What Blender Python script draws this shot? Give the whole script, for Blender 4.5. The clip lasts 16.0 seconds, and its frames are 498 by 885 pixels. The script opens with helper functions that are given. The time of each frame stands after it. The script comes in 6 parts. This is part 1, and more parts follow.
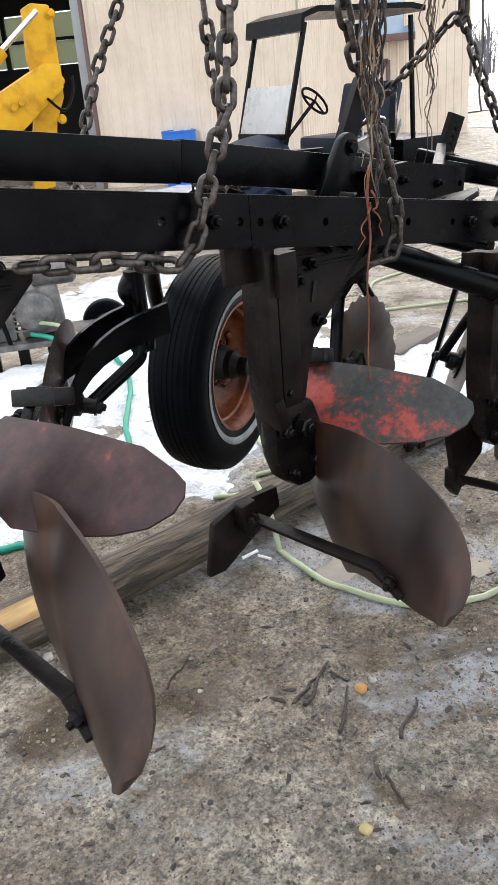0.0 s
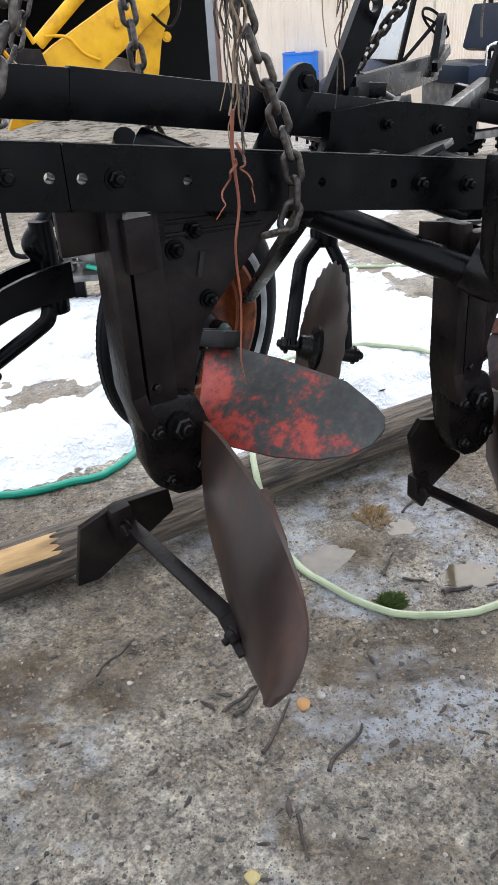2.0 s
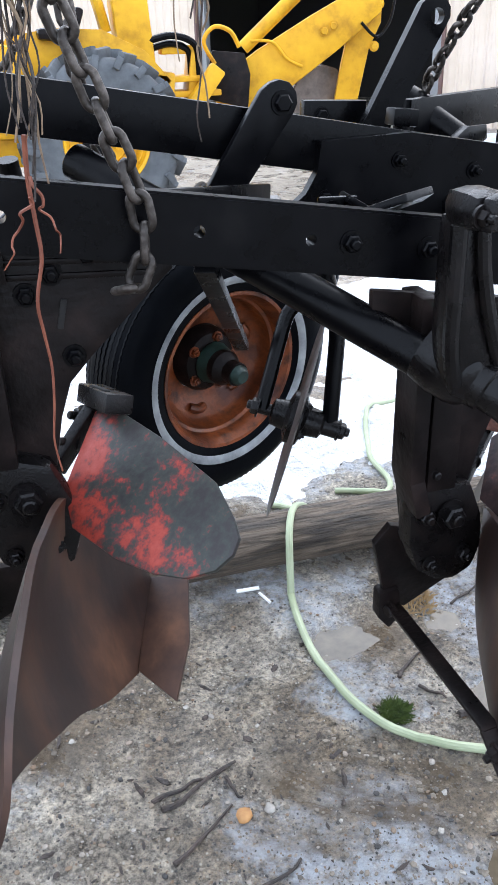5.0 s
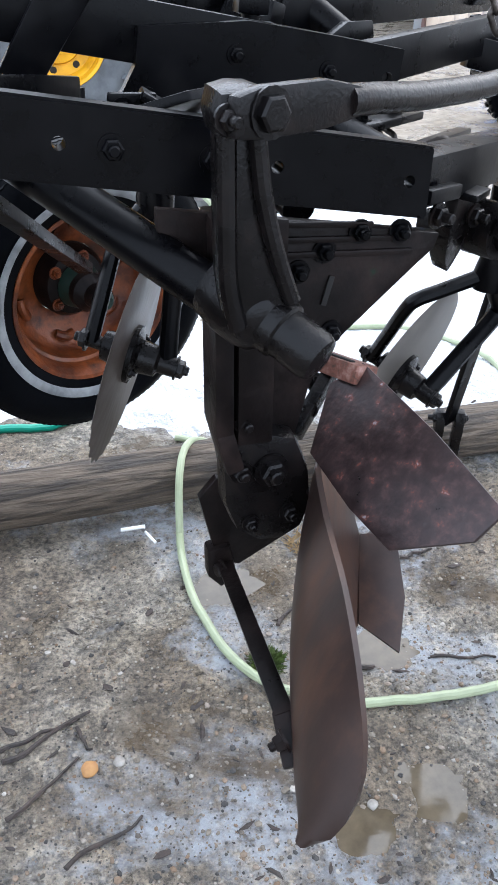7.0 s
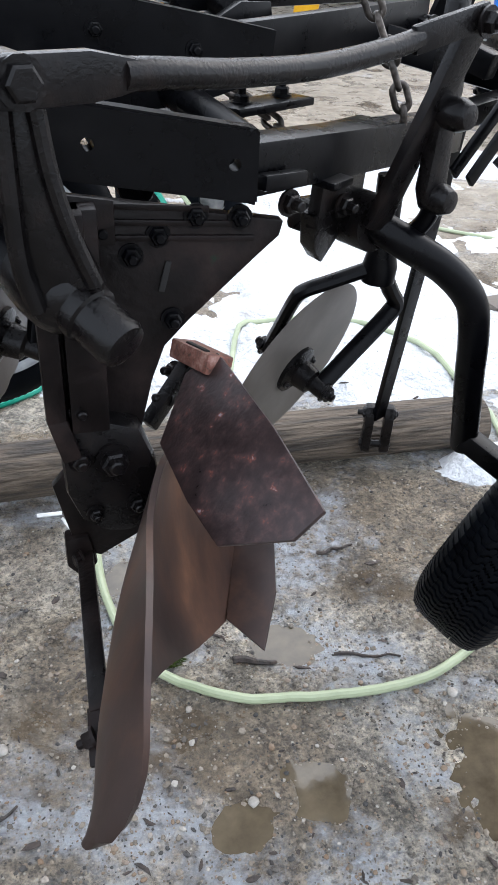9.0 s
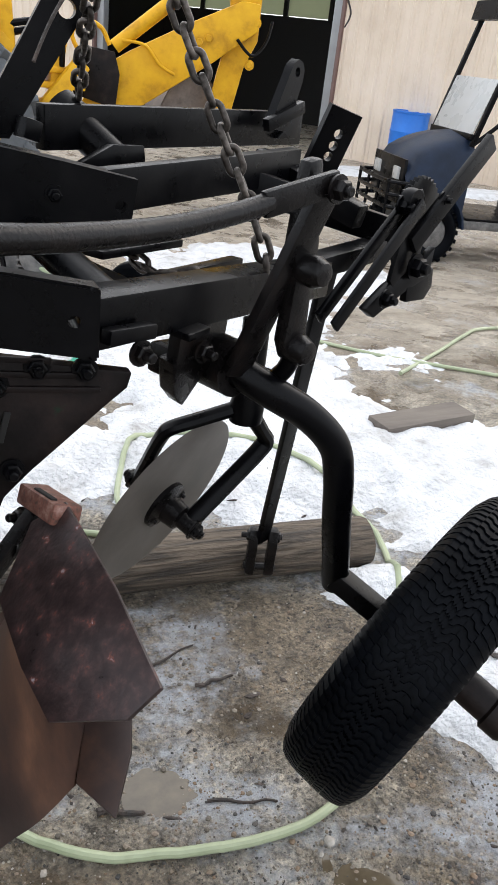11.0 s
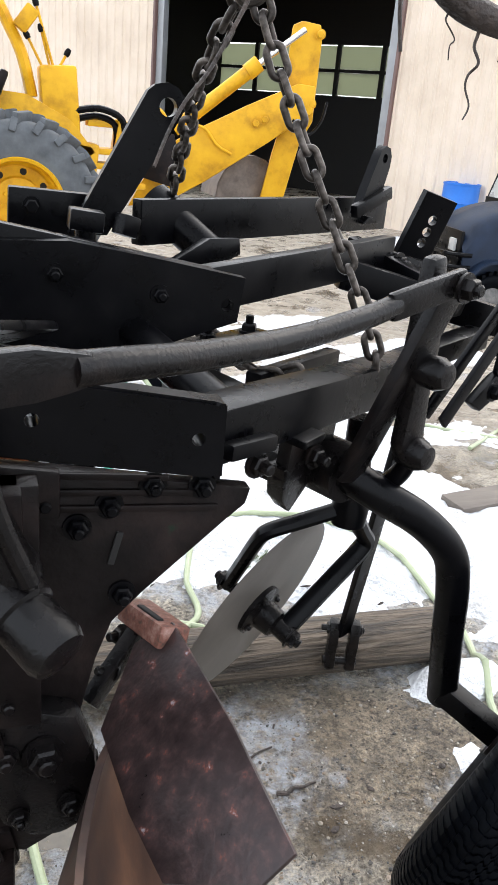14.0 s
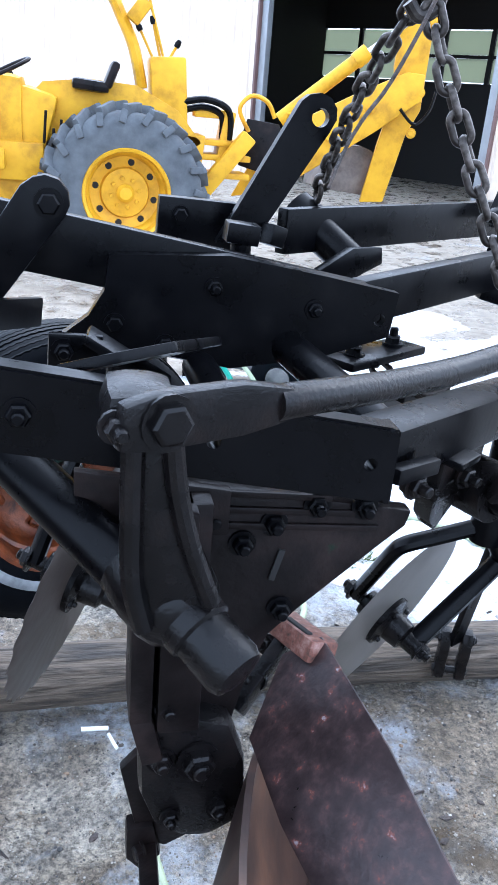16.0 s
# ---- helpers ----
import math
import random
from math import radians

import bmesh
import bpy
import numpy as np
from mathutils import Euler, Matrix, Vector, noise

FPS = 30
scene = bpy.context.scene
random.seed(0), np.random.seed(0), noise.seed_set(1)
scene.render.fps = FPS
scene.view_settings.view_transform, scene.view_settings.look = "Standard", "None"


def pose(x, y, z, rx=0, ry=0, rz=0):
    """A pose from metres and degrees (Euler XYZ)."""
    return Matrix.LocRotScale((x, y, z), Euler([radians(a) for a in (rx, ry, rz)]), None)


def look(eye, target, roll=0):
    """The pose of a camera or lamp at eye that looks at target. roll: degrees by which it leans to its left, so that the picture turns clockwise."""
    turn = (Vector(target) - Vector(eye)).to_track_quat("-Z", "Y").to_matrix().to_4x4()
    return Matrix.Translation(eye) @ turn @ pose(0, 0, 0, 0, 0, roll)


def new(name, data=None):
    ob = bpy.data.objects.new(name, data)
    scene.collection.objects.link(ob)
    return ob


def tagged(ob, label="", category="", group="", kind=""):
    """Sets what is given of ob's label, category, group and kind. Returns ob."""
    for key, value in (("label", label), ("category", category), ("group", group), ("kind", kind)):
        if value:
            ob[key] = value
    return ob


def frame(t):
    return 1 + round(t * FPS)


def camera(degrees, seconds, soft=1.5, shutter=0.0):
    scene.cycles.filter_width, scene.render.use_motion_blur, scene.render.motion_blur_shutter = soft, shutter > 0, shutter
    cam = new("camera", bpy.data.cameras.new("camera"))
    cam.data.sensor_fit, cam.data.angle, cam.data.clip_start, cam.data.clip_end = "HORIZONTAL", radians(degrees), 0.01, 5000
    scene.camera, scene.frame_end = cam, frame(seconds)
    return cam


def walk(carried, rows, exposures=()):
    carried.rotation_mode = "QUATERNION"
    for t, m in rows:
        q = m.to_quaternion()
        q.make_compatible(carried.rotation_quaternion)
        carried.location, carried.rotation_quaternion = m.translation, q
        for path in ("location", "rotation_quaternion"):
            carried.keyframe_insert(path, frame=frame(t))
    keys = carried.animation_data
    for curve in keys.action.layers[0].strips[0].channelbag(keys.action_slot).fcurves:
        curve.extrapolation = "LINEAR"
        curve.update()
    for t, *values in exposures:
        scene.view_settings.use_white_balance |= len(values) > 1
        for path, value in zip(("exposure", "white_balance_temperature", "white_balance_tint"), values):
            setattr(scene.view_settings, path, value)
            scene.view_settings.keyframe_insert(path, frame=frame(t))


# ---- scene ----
cam = camera(34.4, 16.0)
METRES, EYE, TILT, LEAN, TURN = 2.0, 1.6, -24.0, 4.5, -41.0
ROWS = [
    (0.0, 0.0, 0.0, 0.0, 0.0, 0.0, -0.0),
    (0.5, 0.0357, 0.0313, 0.0154, 2.13, -1.1, -0.93),
    (1.0, 0.1194, 0.0813, 0.0447, 5.32, -2.39, -3.58),
    (1.5, 0.1738, 0.1172, 0.0563, 7.4, -4.08, -4.2),
    (2.0, 0.2015, 0.1496, 0.0658, 8.24, -5.03, -4.62),
    (2.5, 0.2329, 0.195, 0.0873, 9.69, -4.69, -6.6),
    (3.0, 0.2608, 0.2367, 0.1044, 12.31, -5.18, -7.09),
    (5.5, 0.4147, 0.3664, 0.1615, 22.78, -6.69, -12.84),
    (6.0, 0.4316, 0.418, 0.1761, 21.75, -6.79, -13.18),
    (6.5, 0.4519, 0.4518, 0.1868, 21.37, -8.5, -13.37),
    (7.0, 0.4691, 0.4572, 0.1878, 20.9, -11.93, -14.16),
    (7.5, 0.4966, 0.4687, 0.1971, 20.95, -12.43, -16.16),
    (8.0, 0.5192, 0.4782, 0.2046, 22.45, -12.17, -18.28),
    (8.5, 0.5425, 0.4988, 0.2013, 22.27, -12.98, -17.2),
    (9.0, 0.56, 0.509, 0.213, 20.97, -12.68, -16.07),
    (9.5, 0.5709, 0.5213, 0.2278, 19.66, -10.6, -15.85),
    (10.0, 0.5779, 0.5313, 0.2396, 18.12, -8.29, -16.83),
    (12.5, 0.5599, 0.5629, 0.2761, 11.3, 0.94, -17.13),
    (13.0, 0.5443, 0.5644, 0.2756, 13.27, 1.18, -16.99),
    (13.5, 0.5273, 0.5672, 0.2724, 15.79, 0.74, -17.47),
    (14.0, 0.516, 0.5678, 0.2719, 17.98, -0.36, -17.71),
    (14.5, 0.5052, 0.5672, 0.2731, 19.54, -1.64, -18.06),
    (15.0, 0.4941, 0.5608, 0.2735, 20.97, -2.38, -18.48),
    (15.5, 0.4853, 0.5562, 0.2737, 22.34, -2.87, -18.96),
    (16.0, 0.4721, 0.5471, 0.2749, 24.49, -3.27, -19.63),
]
EXPOSURES = [(0.0, 0.85, 6500, 10), (2.0, 0.95, 6150, 10), (3.0, 1.17, 5900, 10), (5.5, 1.3, 5750, 10), (7.0, 1.33, 5800, 10), (8.5, 1.2, 6100, 10), (10.0, 0.85, 5950, 10), (12.5, 0.65, 7500, 10), (13.5, 0.95, 6900, 10), (14.5, 1.32, 5900, 10), (16.0, 1.55, 5150, 10)]  # seconds, stops, kelvin, tint
walk(cam, [(t, pose(0, 0, EYE, TILT, LEAN, TURN) @ pose(METRES * x, METRES * y, METRES * z, 90 + pitch, roll, yaw)) for t, x, y, z, yaw, pitch, roll in ROWS], EXPOSURES)

# ---------- world and light ----------
world = bpy.data.worlds.new("overcast_sky")
scene.world = world
world.use_nodes = True
wn, wl = world.node_tree.nodes, world.node_tree.links
wbg = wn["Background"]
wsky = wn.new("ShaderNodeTexSky")
wsky.sky_type = "NISHITA"
wsky.sun_disc = False
wsky.sun_elevation, wsky.sun_rotation = radians(38), radians(60)
wsky.dust_density, wsky.air_density = 4.0, 1.2
wmix = wn.new("ShaderNodeMix")
wmix.data_type = "RGBA"
wmix.inputs[0].default_value = 0.8
wl.new(wsky.outputs[0], wmix.inputs[6])
wmix.inputs[7].default_value = (9.3, 9.7, 10.4, 1)      # closed cloud cover
wl.new(wmix.outputs[2], wbg.inputs[0])
wbg.inputs[1].default_value = 0.125
sun = new("sun", bpy.data.lights.new("sun", "SUN"))
sun.data.energy, sun.data.angle, sun.data.color = 0.9, radians(80), (1.0, 0.97, 0.93)
sun.matrix_world = look((0, 0, 0), (-0.35, -0.62, -0.75)) @ Matrix.Identity(4)

# ---------- materials ----------
def material(name, colours, scale=8.0, rough=(0.5, 0.7), metal=0.0, bump=0.2, bump_scale=60.0, detail=6.0, stops=None, spread=None, coat=0.0, specular=0.5, random_tint=0.0, distortion=0.0, bump_dist=0.004):
    """A noise-driven surface: colours from broad noise, fine grain in bump and gloss."""
    m = bpy.data.materials.new(name)
    m.use_nodes = True
    nt = m.node_tree
    b = nt.nodes["Principled BSDF"]
    tc = nt.nodes.new("ShaderNodeTexCoord")
    n1 = nt.nodes.new("ShaderNodeTexNoise")
    n1.inputs["Scale"].default_value, n1.inputs["Detail"].default_value = scale, detail
    n1.inputs["Roughness"].default_value, n1.inputs["Distortion"].default_value = 0.62, distortion
    mp = nt.nodes.new("ShaderNodeMapping")
    if spread:
        mp.inputs["Scale"].default_value = spread
    nt.links.new(tc.outputs["Object"], mp.inputs[0])
    nt.links.new(mp.outputs[0], n1.inputs["Vector"])
    ramp = nt.nodes.new("ShaderNodeValToRGB")
    el = ramp.color_ramp.elements
    k = len(colours)
    stops = stops or [0.3 + 0.4 * i / max(1, k - 1) for i in range(k)]
    el[0].position, el[0].color = stops[0], (*colours[0], 1)
    el[1].position, el[1].color = stops[-1], (*colours[-1], 1)
    for s, c in list(zip(stops, colours))[1:-1]:
        e = el.new(s)
        e.color = (*c, 1)
    nt.links.new(n1.outputs["Fac"], ramp.inputs[0])
    out = ramp.outputs[0]
    if random_tint:
        oi = nt.nodes.new("ShaderNodeObjectInfo")
        hsv = nt.nodes.new("ShaderNodeHueSaturation")
        mr = nt.nodes.new("ShaderNodeMapRange")
        mr.inputs["To Min"].default_value, mr.inputs["To Max"].default_value = 1 - random_tint, 1 + random_tint
        nt.links.new(oi.outputs["Random"], mr.inputs[0])
        nt.links.new(mr.outputs[0], hsv.inputs["Value"])
        nt.links.new(out, hsv.inputs["Color"])
        out = hsv.outputs[0]
    nt.links.new(out, b.inputs["Base Color"])
    n2 = nt.nodes.new("ShaderNodeTexNoise")
    n2.inputs["Scale"].default_value, n2.inputs["Detail"].default_value = bump_scale, 5
    nt.links.new(mp.outputs[0], n2.inputs["Vector"])
    rr = nt.nodes.new("ShaderNodeMapRange")
    rr.inputs["From Min"].default_value, rr.inputs["From Max"].default_value = 0.3, 0.7
    rr.inputs["To Min"].default_value, rr.inputs["To Max"].default_value = rough
    nt.links.new(n1.outputs["Fac"], rr.inputs[0])
    nt.links.new(rr.outputs[0], b.inputs["Roughness"])
    b.inputs["Metallic"].default_value = metal
    b.inputs["Coat Weight"].default_value = coat
    b.inputs["Specular IOR Level"].default_value = specular
    if bump:
        bp = nt.nodes.new("ShaderNodeBump")
        bp.inputs["Strength"].default_value, bp.inputs["Distance"].default_value = bump, bump_dist
        nt.links.new(n2.outputs["Fac"], bp.inputs["Height"])
        nt.links.new(bp.outputs[0], b.inputs["Normal"])
    return m


BLACK = material("black_paint", [(0.001, 0.001, 0.0013), (0.0018, 0.0018, 0.0025), (0.006, 0.0056, 0.0058)], 14, (0.22, 0.38), 0, 0.14, 70, stops=[0.3, 0.55, 0.78], bump_dist=0.002, specular=0.11)
BLACK_OLD = material("worn_black_paint", [(0.0035, 0.003, 0.003), (0.009, 0.0068, 0.0065), (0.02, 0.0135, 0.012), (0.008, 0.03, 0.017)], 11, (0.26, 0.46), 0, 0.5, 70, stops=[0.3, 0.5, 0.66, 0.74], bump_dist=0.003, specular=0.12)
CASTING = material("painted_casting", [(0.0022, 0.002, 0.0022), (0.0055, 0.0046, 0.0047), (0.014, 0.0095, 0.008)], 20, (0.2, 0.36), 0, 0.4, 240, stops=[0.32, 0.55, 0.74], bump_dist=0.0018, specular=0.2)
PLOUGH_STEEL = material("browned_steel", [(0.016, 0.0105, 0.0095), (0.038, 0.0225, 0.0185), (0.085, 0.043, 0.028), (0.17, 0.082, 0.046)], 6, (0.34, 0.5), 0.35, 0.15, 60, stops=[0.3, 0.48, 0.62, 0.75], bump_dist=0.002, spread=(1, 1, 0.35))
DARK_STEEL = material("dark_scuffed_steel", [(0.022, 0.015, 0.015), (0.038, 0.024, 0.023), (0.065, 0.036, 0.034), (0.15, 0.048, 0.034), (0.34, 0.32, 0.33)], 42, (0.27, 0.48), 0.25, 0.35, 130, detail=14, stops=[0.3, 0.5, 0.61, 0.66, 0.72], bump_dist=0.002, distortion=0.2, specular=0.5)
NOTCHED = material("browned_disc_steel", [(0.03, 0.022, 0.018), (0.065, 0.05, 0.042), (0.12, 0.1, 0.088)], 7, (0.35, 0.55), 0.4, 0.2, 60, bump_dist=0.002)
RED_PAINT = material("chipped_red_paint", [(0.022, 0.018, 0.018), (0.03, 0.036, 0.03), (0.11, 0.026, 0.024), (0.28, 0.034, 0.02), (0.36, 0.07, 0.05)], 26, (0.4, 0.55), 0.1, 0.3, 90, detail=14, stops=[0.4, 0.49, 0.525, 0.57, 0.7], bump_dist=0.002)
def chipped_red(m):
    """Red paint left thickest towards the clamped end of the board, chipped to specks towards its round end."""
    nt = m.node_tree
    N, L = nt.nodes, nt.links
    geo, sep = N.new("ShaderNodeNewGeometry"), N.new("ShaderNodeSeparateXYZ")
    L.new(geo.outputs["Position"], sep.inputs[0])
    slope = N.new("ShaderNodeMapRange")
    slope.inputs["From Min"].default_value, slope.inputs["From Max"].default_value = 1.08, 1.27
    slope.inputs["To Min"].default_value, slope.inputs["To Max"].default_value = 0.09, -0.085
    L.new(sep.outputs[0], slope.inputs[0])
    total = slope.outputs[0]
    for scale, weight in ((11, 0.62), (70, 0.38)):
        n = N.new("ShaderNodeTexNoise")
        n.inputs["Scale"].default_value, n.inputs["Detail"].default_value, n.inputs["Roughness"].default_value = scale, 10, 0.7
        L.new(geo.outputs["Position"], n.inputs["Vector"])
        add = N.new("ShaderNodeMath")
        add.operation = "MULTIPLY_ADD"
        L.new(n.outputs["Fac"], add.inputs[0])
        add.inputs[1].default_value = weight
        L.new(total, add.inputs[2])
        total = add.outputs[0]
    ramp = [n for n in N if n.bl_idname == "ShaderNodeValToRGB"][0]
    L.new(total, ramp.inputs[0])
    return m


chipped_red(RED_PAINT)
RUSTY_BOARD = material("brown_board_with_orange_rust", [(0.026, 0.015, 0.015), (0.05, 0.027, 0.027), (0.085, 0.042, 0.04), (0.32, 0.09, 0.025)], 14, (0.35, 0.55), 0.15, 0.3, 110, detail=11, stops=[0.3, 0.5, 0.62, 0.7], bump_dist=0.002, spread=(1, 1, 0.45))
RED_RUST = material("rusty_red_paint", [(0.04, 0.025, 0.02), (0.18, 0.07, 0.048), (0.32, 0.2, 0.165)], 70, (0.5, 0.7), 0.1, 0.5, 80)
DISC_STEEL = material("ground_disc_steel", [(0.08, 0.07, 0.06), (0.14, 0.125, 0.11), (0.2, 0.185, 0.17)], 5, (0.42, 0.6), 0.3, 0.1, 60, bump_dist=0.002)
CHAIN = material("chain_steel", [(0.016, 0.013, 0.011), (0.05, 0.042, 0.036), (0.15, 0.13, 0.115)], 40, (0.3, 0.55), 0.6, 0.5, 160, random_tint=0.3, bump_dist=0.002)
RUBBER = material("tyre_rubber", [(0.0013, 0.0016, 0.0024), (0.003, 0.0037, 0.0052)], 12, (0.3, 0.5), 0, 0.3, 90, bump_dist=0.002, specular=0.045)
RUBBER_GREY = material("weathered_tyre", [(0.06, 0.065, 0.07), (0.12, 0.13, 0.14)], 8, (0.7, 0.85), 0, 0.4, 50)
WHITEWALL = material("whitewall_band", [(0.16, 0.17, 0.18), (0.42, 0.44, 0.45)], 14, (0.5, 0.6), 0, 0.1, 60)
RIM_RUST = material("rusty_orange_rim", [(0.018, 0.006, 0.0035), (0.10, 0.024, 0.007), (0.24, 0.062, 0.015), (0.035, 0.012, 0.007)], 9, (0.25, 0.45), 0.1, 0.5, 60, stops=[0.3, 0.45, 0.58, 0.7])
YELLOW = material("yellow_machine_paint", [(0.40, 0.19, 0.004), (0.64, 0.34, 0.006), (0.72, 0.40, 0.01)], 5, (0.4, 0.55), 0, 0.15, 50, specular=0.3)
CHROME = material("chromed_rod", [(0.75, 0.77, 0.8), (0.85, 0.86, 0.88)], 4, (0.15, 0.25), 1.0, 0.0)
SIDING = material("cream_steel_siding", [(0.62, 0.51, 0.40), (0.70, 0.59, 0.47), (0.75, 0.64, 0.53)], 1.2, (0.4, 0.55), 0, 0.08, 30)
BROWN_TRIM = material("brown_steel_trim", [(0.12, 0.07, 0.06), (0.17, 0.10, 0.09)], 3, (0.4, 0.5), 0, 0.05, 30)
GREY_TRIM = material("grey_steel_trim", [(0.24, 0.25, 0.26), (0.32, 0.33, 0.34)], 3, (0.4, 0.5), 0.3, 0.05, 30)
# near-black colour stands in for shade in the barn bay and small openings
SHADE_BLACK = material("painted_shade_black", [(0.008, 0.008, 0.008), (0.014, 0.013, 0.012)], 2, (0.8, 0.9), 0, 0.1, 20)
PANEL_PALE = material("pale_interior_panel", [(0.55, 0.58, 0.42), (0.66, 0.68, 0.52)], 2, (0.6, 0.7), 0, 0.1, 20)
LOG_WOOD = material("weathered_grey_log", [(0.010, 0.007, 0.005), (0.045, 0.034, 0.024), (0.13, 0.10, 0.072), (0.055, 0.042, 0.031)], 30, (0.65, 0.9), 0, 1.0, 70, detail=12, stops=[0.32, 0.45, 0.58, 0.74], spread=(0.1, 1, 1), bump_dist=0.02, distortion=0.8)
FRESH_WOOD = material("split_yellow_wood", [(0.16, 0.09, 0.045), (0.42, 0.26, 0.11), (0.62, 0.43, 0.2)], 18, (0.6, 0.8), 0, 0.6, 45, spread=(0.15, 1, 1), bump_dist=0.008)
BARK = material("dark_wet_bark", [(0.012, 0.009, 0.007), (0.035, 0.025, 0.02), (0.07, 0.05, 0.04)], 30, (0.5, 0.8), 0, 1.0, 70, bump_dist=0.01)
ROOT = material("dry_root_fibre", [(0.10, 0.06, 0.035), (0.22, 0.15, 0.09), (0.3, 0.23, 0.16)], 20, (0.6, 0.8), 0, 0.4, 70)
ROOT_RED = material("red_brown_root", [(0.12, 0.03, 0.015), (0.25, 0.075, 0.035)], 20, (0.5, 0.7), 0, 0.3, 70)
HOSE = material("pale_green_hose", [(0.26, 0.30, 0.18), (0.38, 0.42, 0.27)], 9, (0.3, 0.45), 0, 0.1, 60)
HOSE_TEAL = material("teal_hose", [(0.004, 0.20, 0.13), (0.01, 0.30, 0.20)], 9, (0.3, 0.45), 0, 0.1, 60)
BLUE = material("blue_barrel_plastic", [(0.008, 0.12, 0.50), (0.012, 0.17, 0.62)], 3, (0.35, 0.5), 0, 0.05, 30)
NAVY = material("navy_vinyl", [(0.005, 0.010, 0.022), (0.012, 0.022, 0.046)], 6, (0.4, 0.55), 0, 0.3, 40, specular=0.22)
CLEAR = material("hazed_windscreen", [(0.42, 0.43, 0.42), (0.5, 0.5, 0.49)], 3, (0.2, 0.35), 0, 0.0)
GREY_METAL = material("dull_grey_metal", [(0.05, 0.05, 0.047), (0.13, 0.125, 0.12), (0.24, 0.225, 0.21)], 12, (0.4, 0.6), 0.4, 0.3, 60)
BUCKET_STEEL = material("worn_bucket_steel", [(0.07, 0.055, 0.045), (0.16, 0.13, 0.11), (0.25, 0.21, 0.18)], 5, (0.5, 0.7), 0.4, 0.4, 40)
STONE = material("yard_stone", [(0.16, 0.145, 0.125), (0.3, 0.275, 0.24), (0.42, 0.39, 0.35)], 25, (0.6, 0.8), 0, 0.4, 90, random_tint=0.3)
STONE_ORANGE = material("ochre_stone", [(0.3, 0.14, 0.045), (0.46, 0.25, 0.09)], 30, (0.5, 0.7), 0, 0.3, 80)
MOSS = material("green_moss", [(0.03, 0.055, 0.01), (0.10, 0.14, 0.025)], 40, (0.8, 0.9), 0, 0.8, 120)
STRAW = material("dry_straw", [(0.25, 0.16, 0.07), (0.42, 0.3, 0.15)], 40, (0.7, 0.8), 0, 0.2, 80)
WHITE_PLASTIC = material("white_plastic", [(0.7, 0.7, 0.68), (0.8, 0.8, 0.78)], 10, (0.3, 0.4), 0, 0.0)
ROOF_BLUE = material("blue_steel_roof", [(0.10, 0.18, 0.27), (0.15, 0.25, 0.36)], 1.5, (0.3, 0.45), 0.1, 0.05, 20)
PLANK = material("grey_plank", [(0.08, 0.065, 0.055), (0.17, 0.145, 0.12)], 14, (0.7, 0.85), 0, 0.5, 50, spread=(0.2, 1, 1))
TREES = material("bare_winter_wood", [(0.10, 0.095, 0.10), (0.19, 0.185, 0.20)], 0.4, (0.9, 1.0), 0, 0.0)


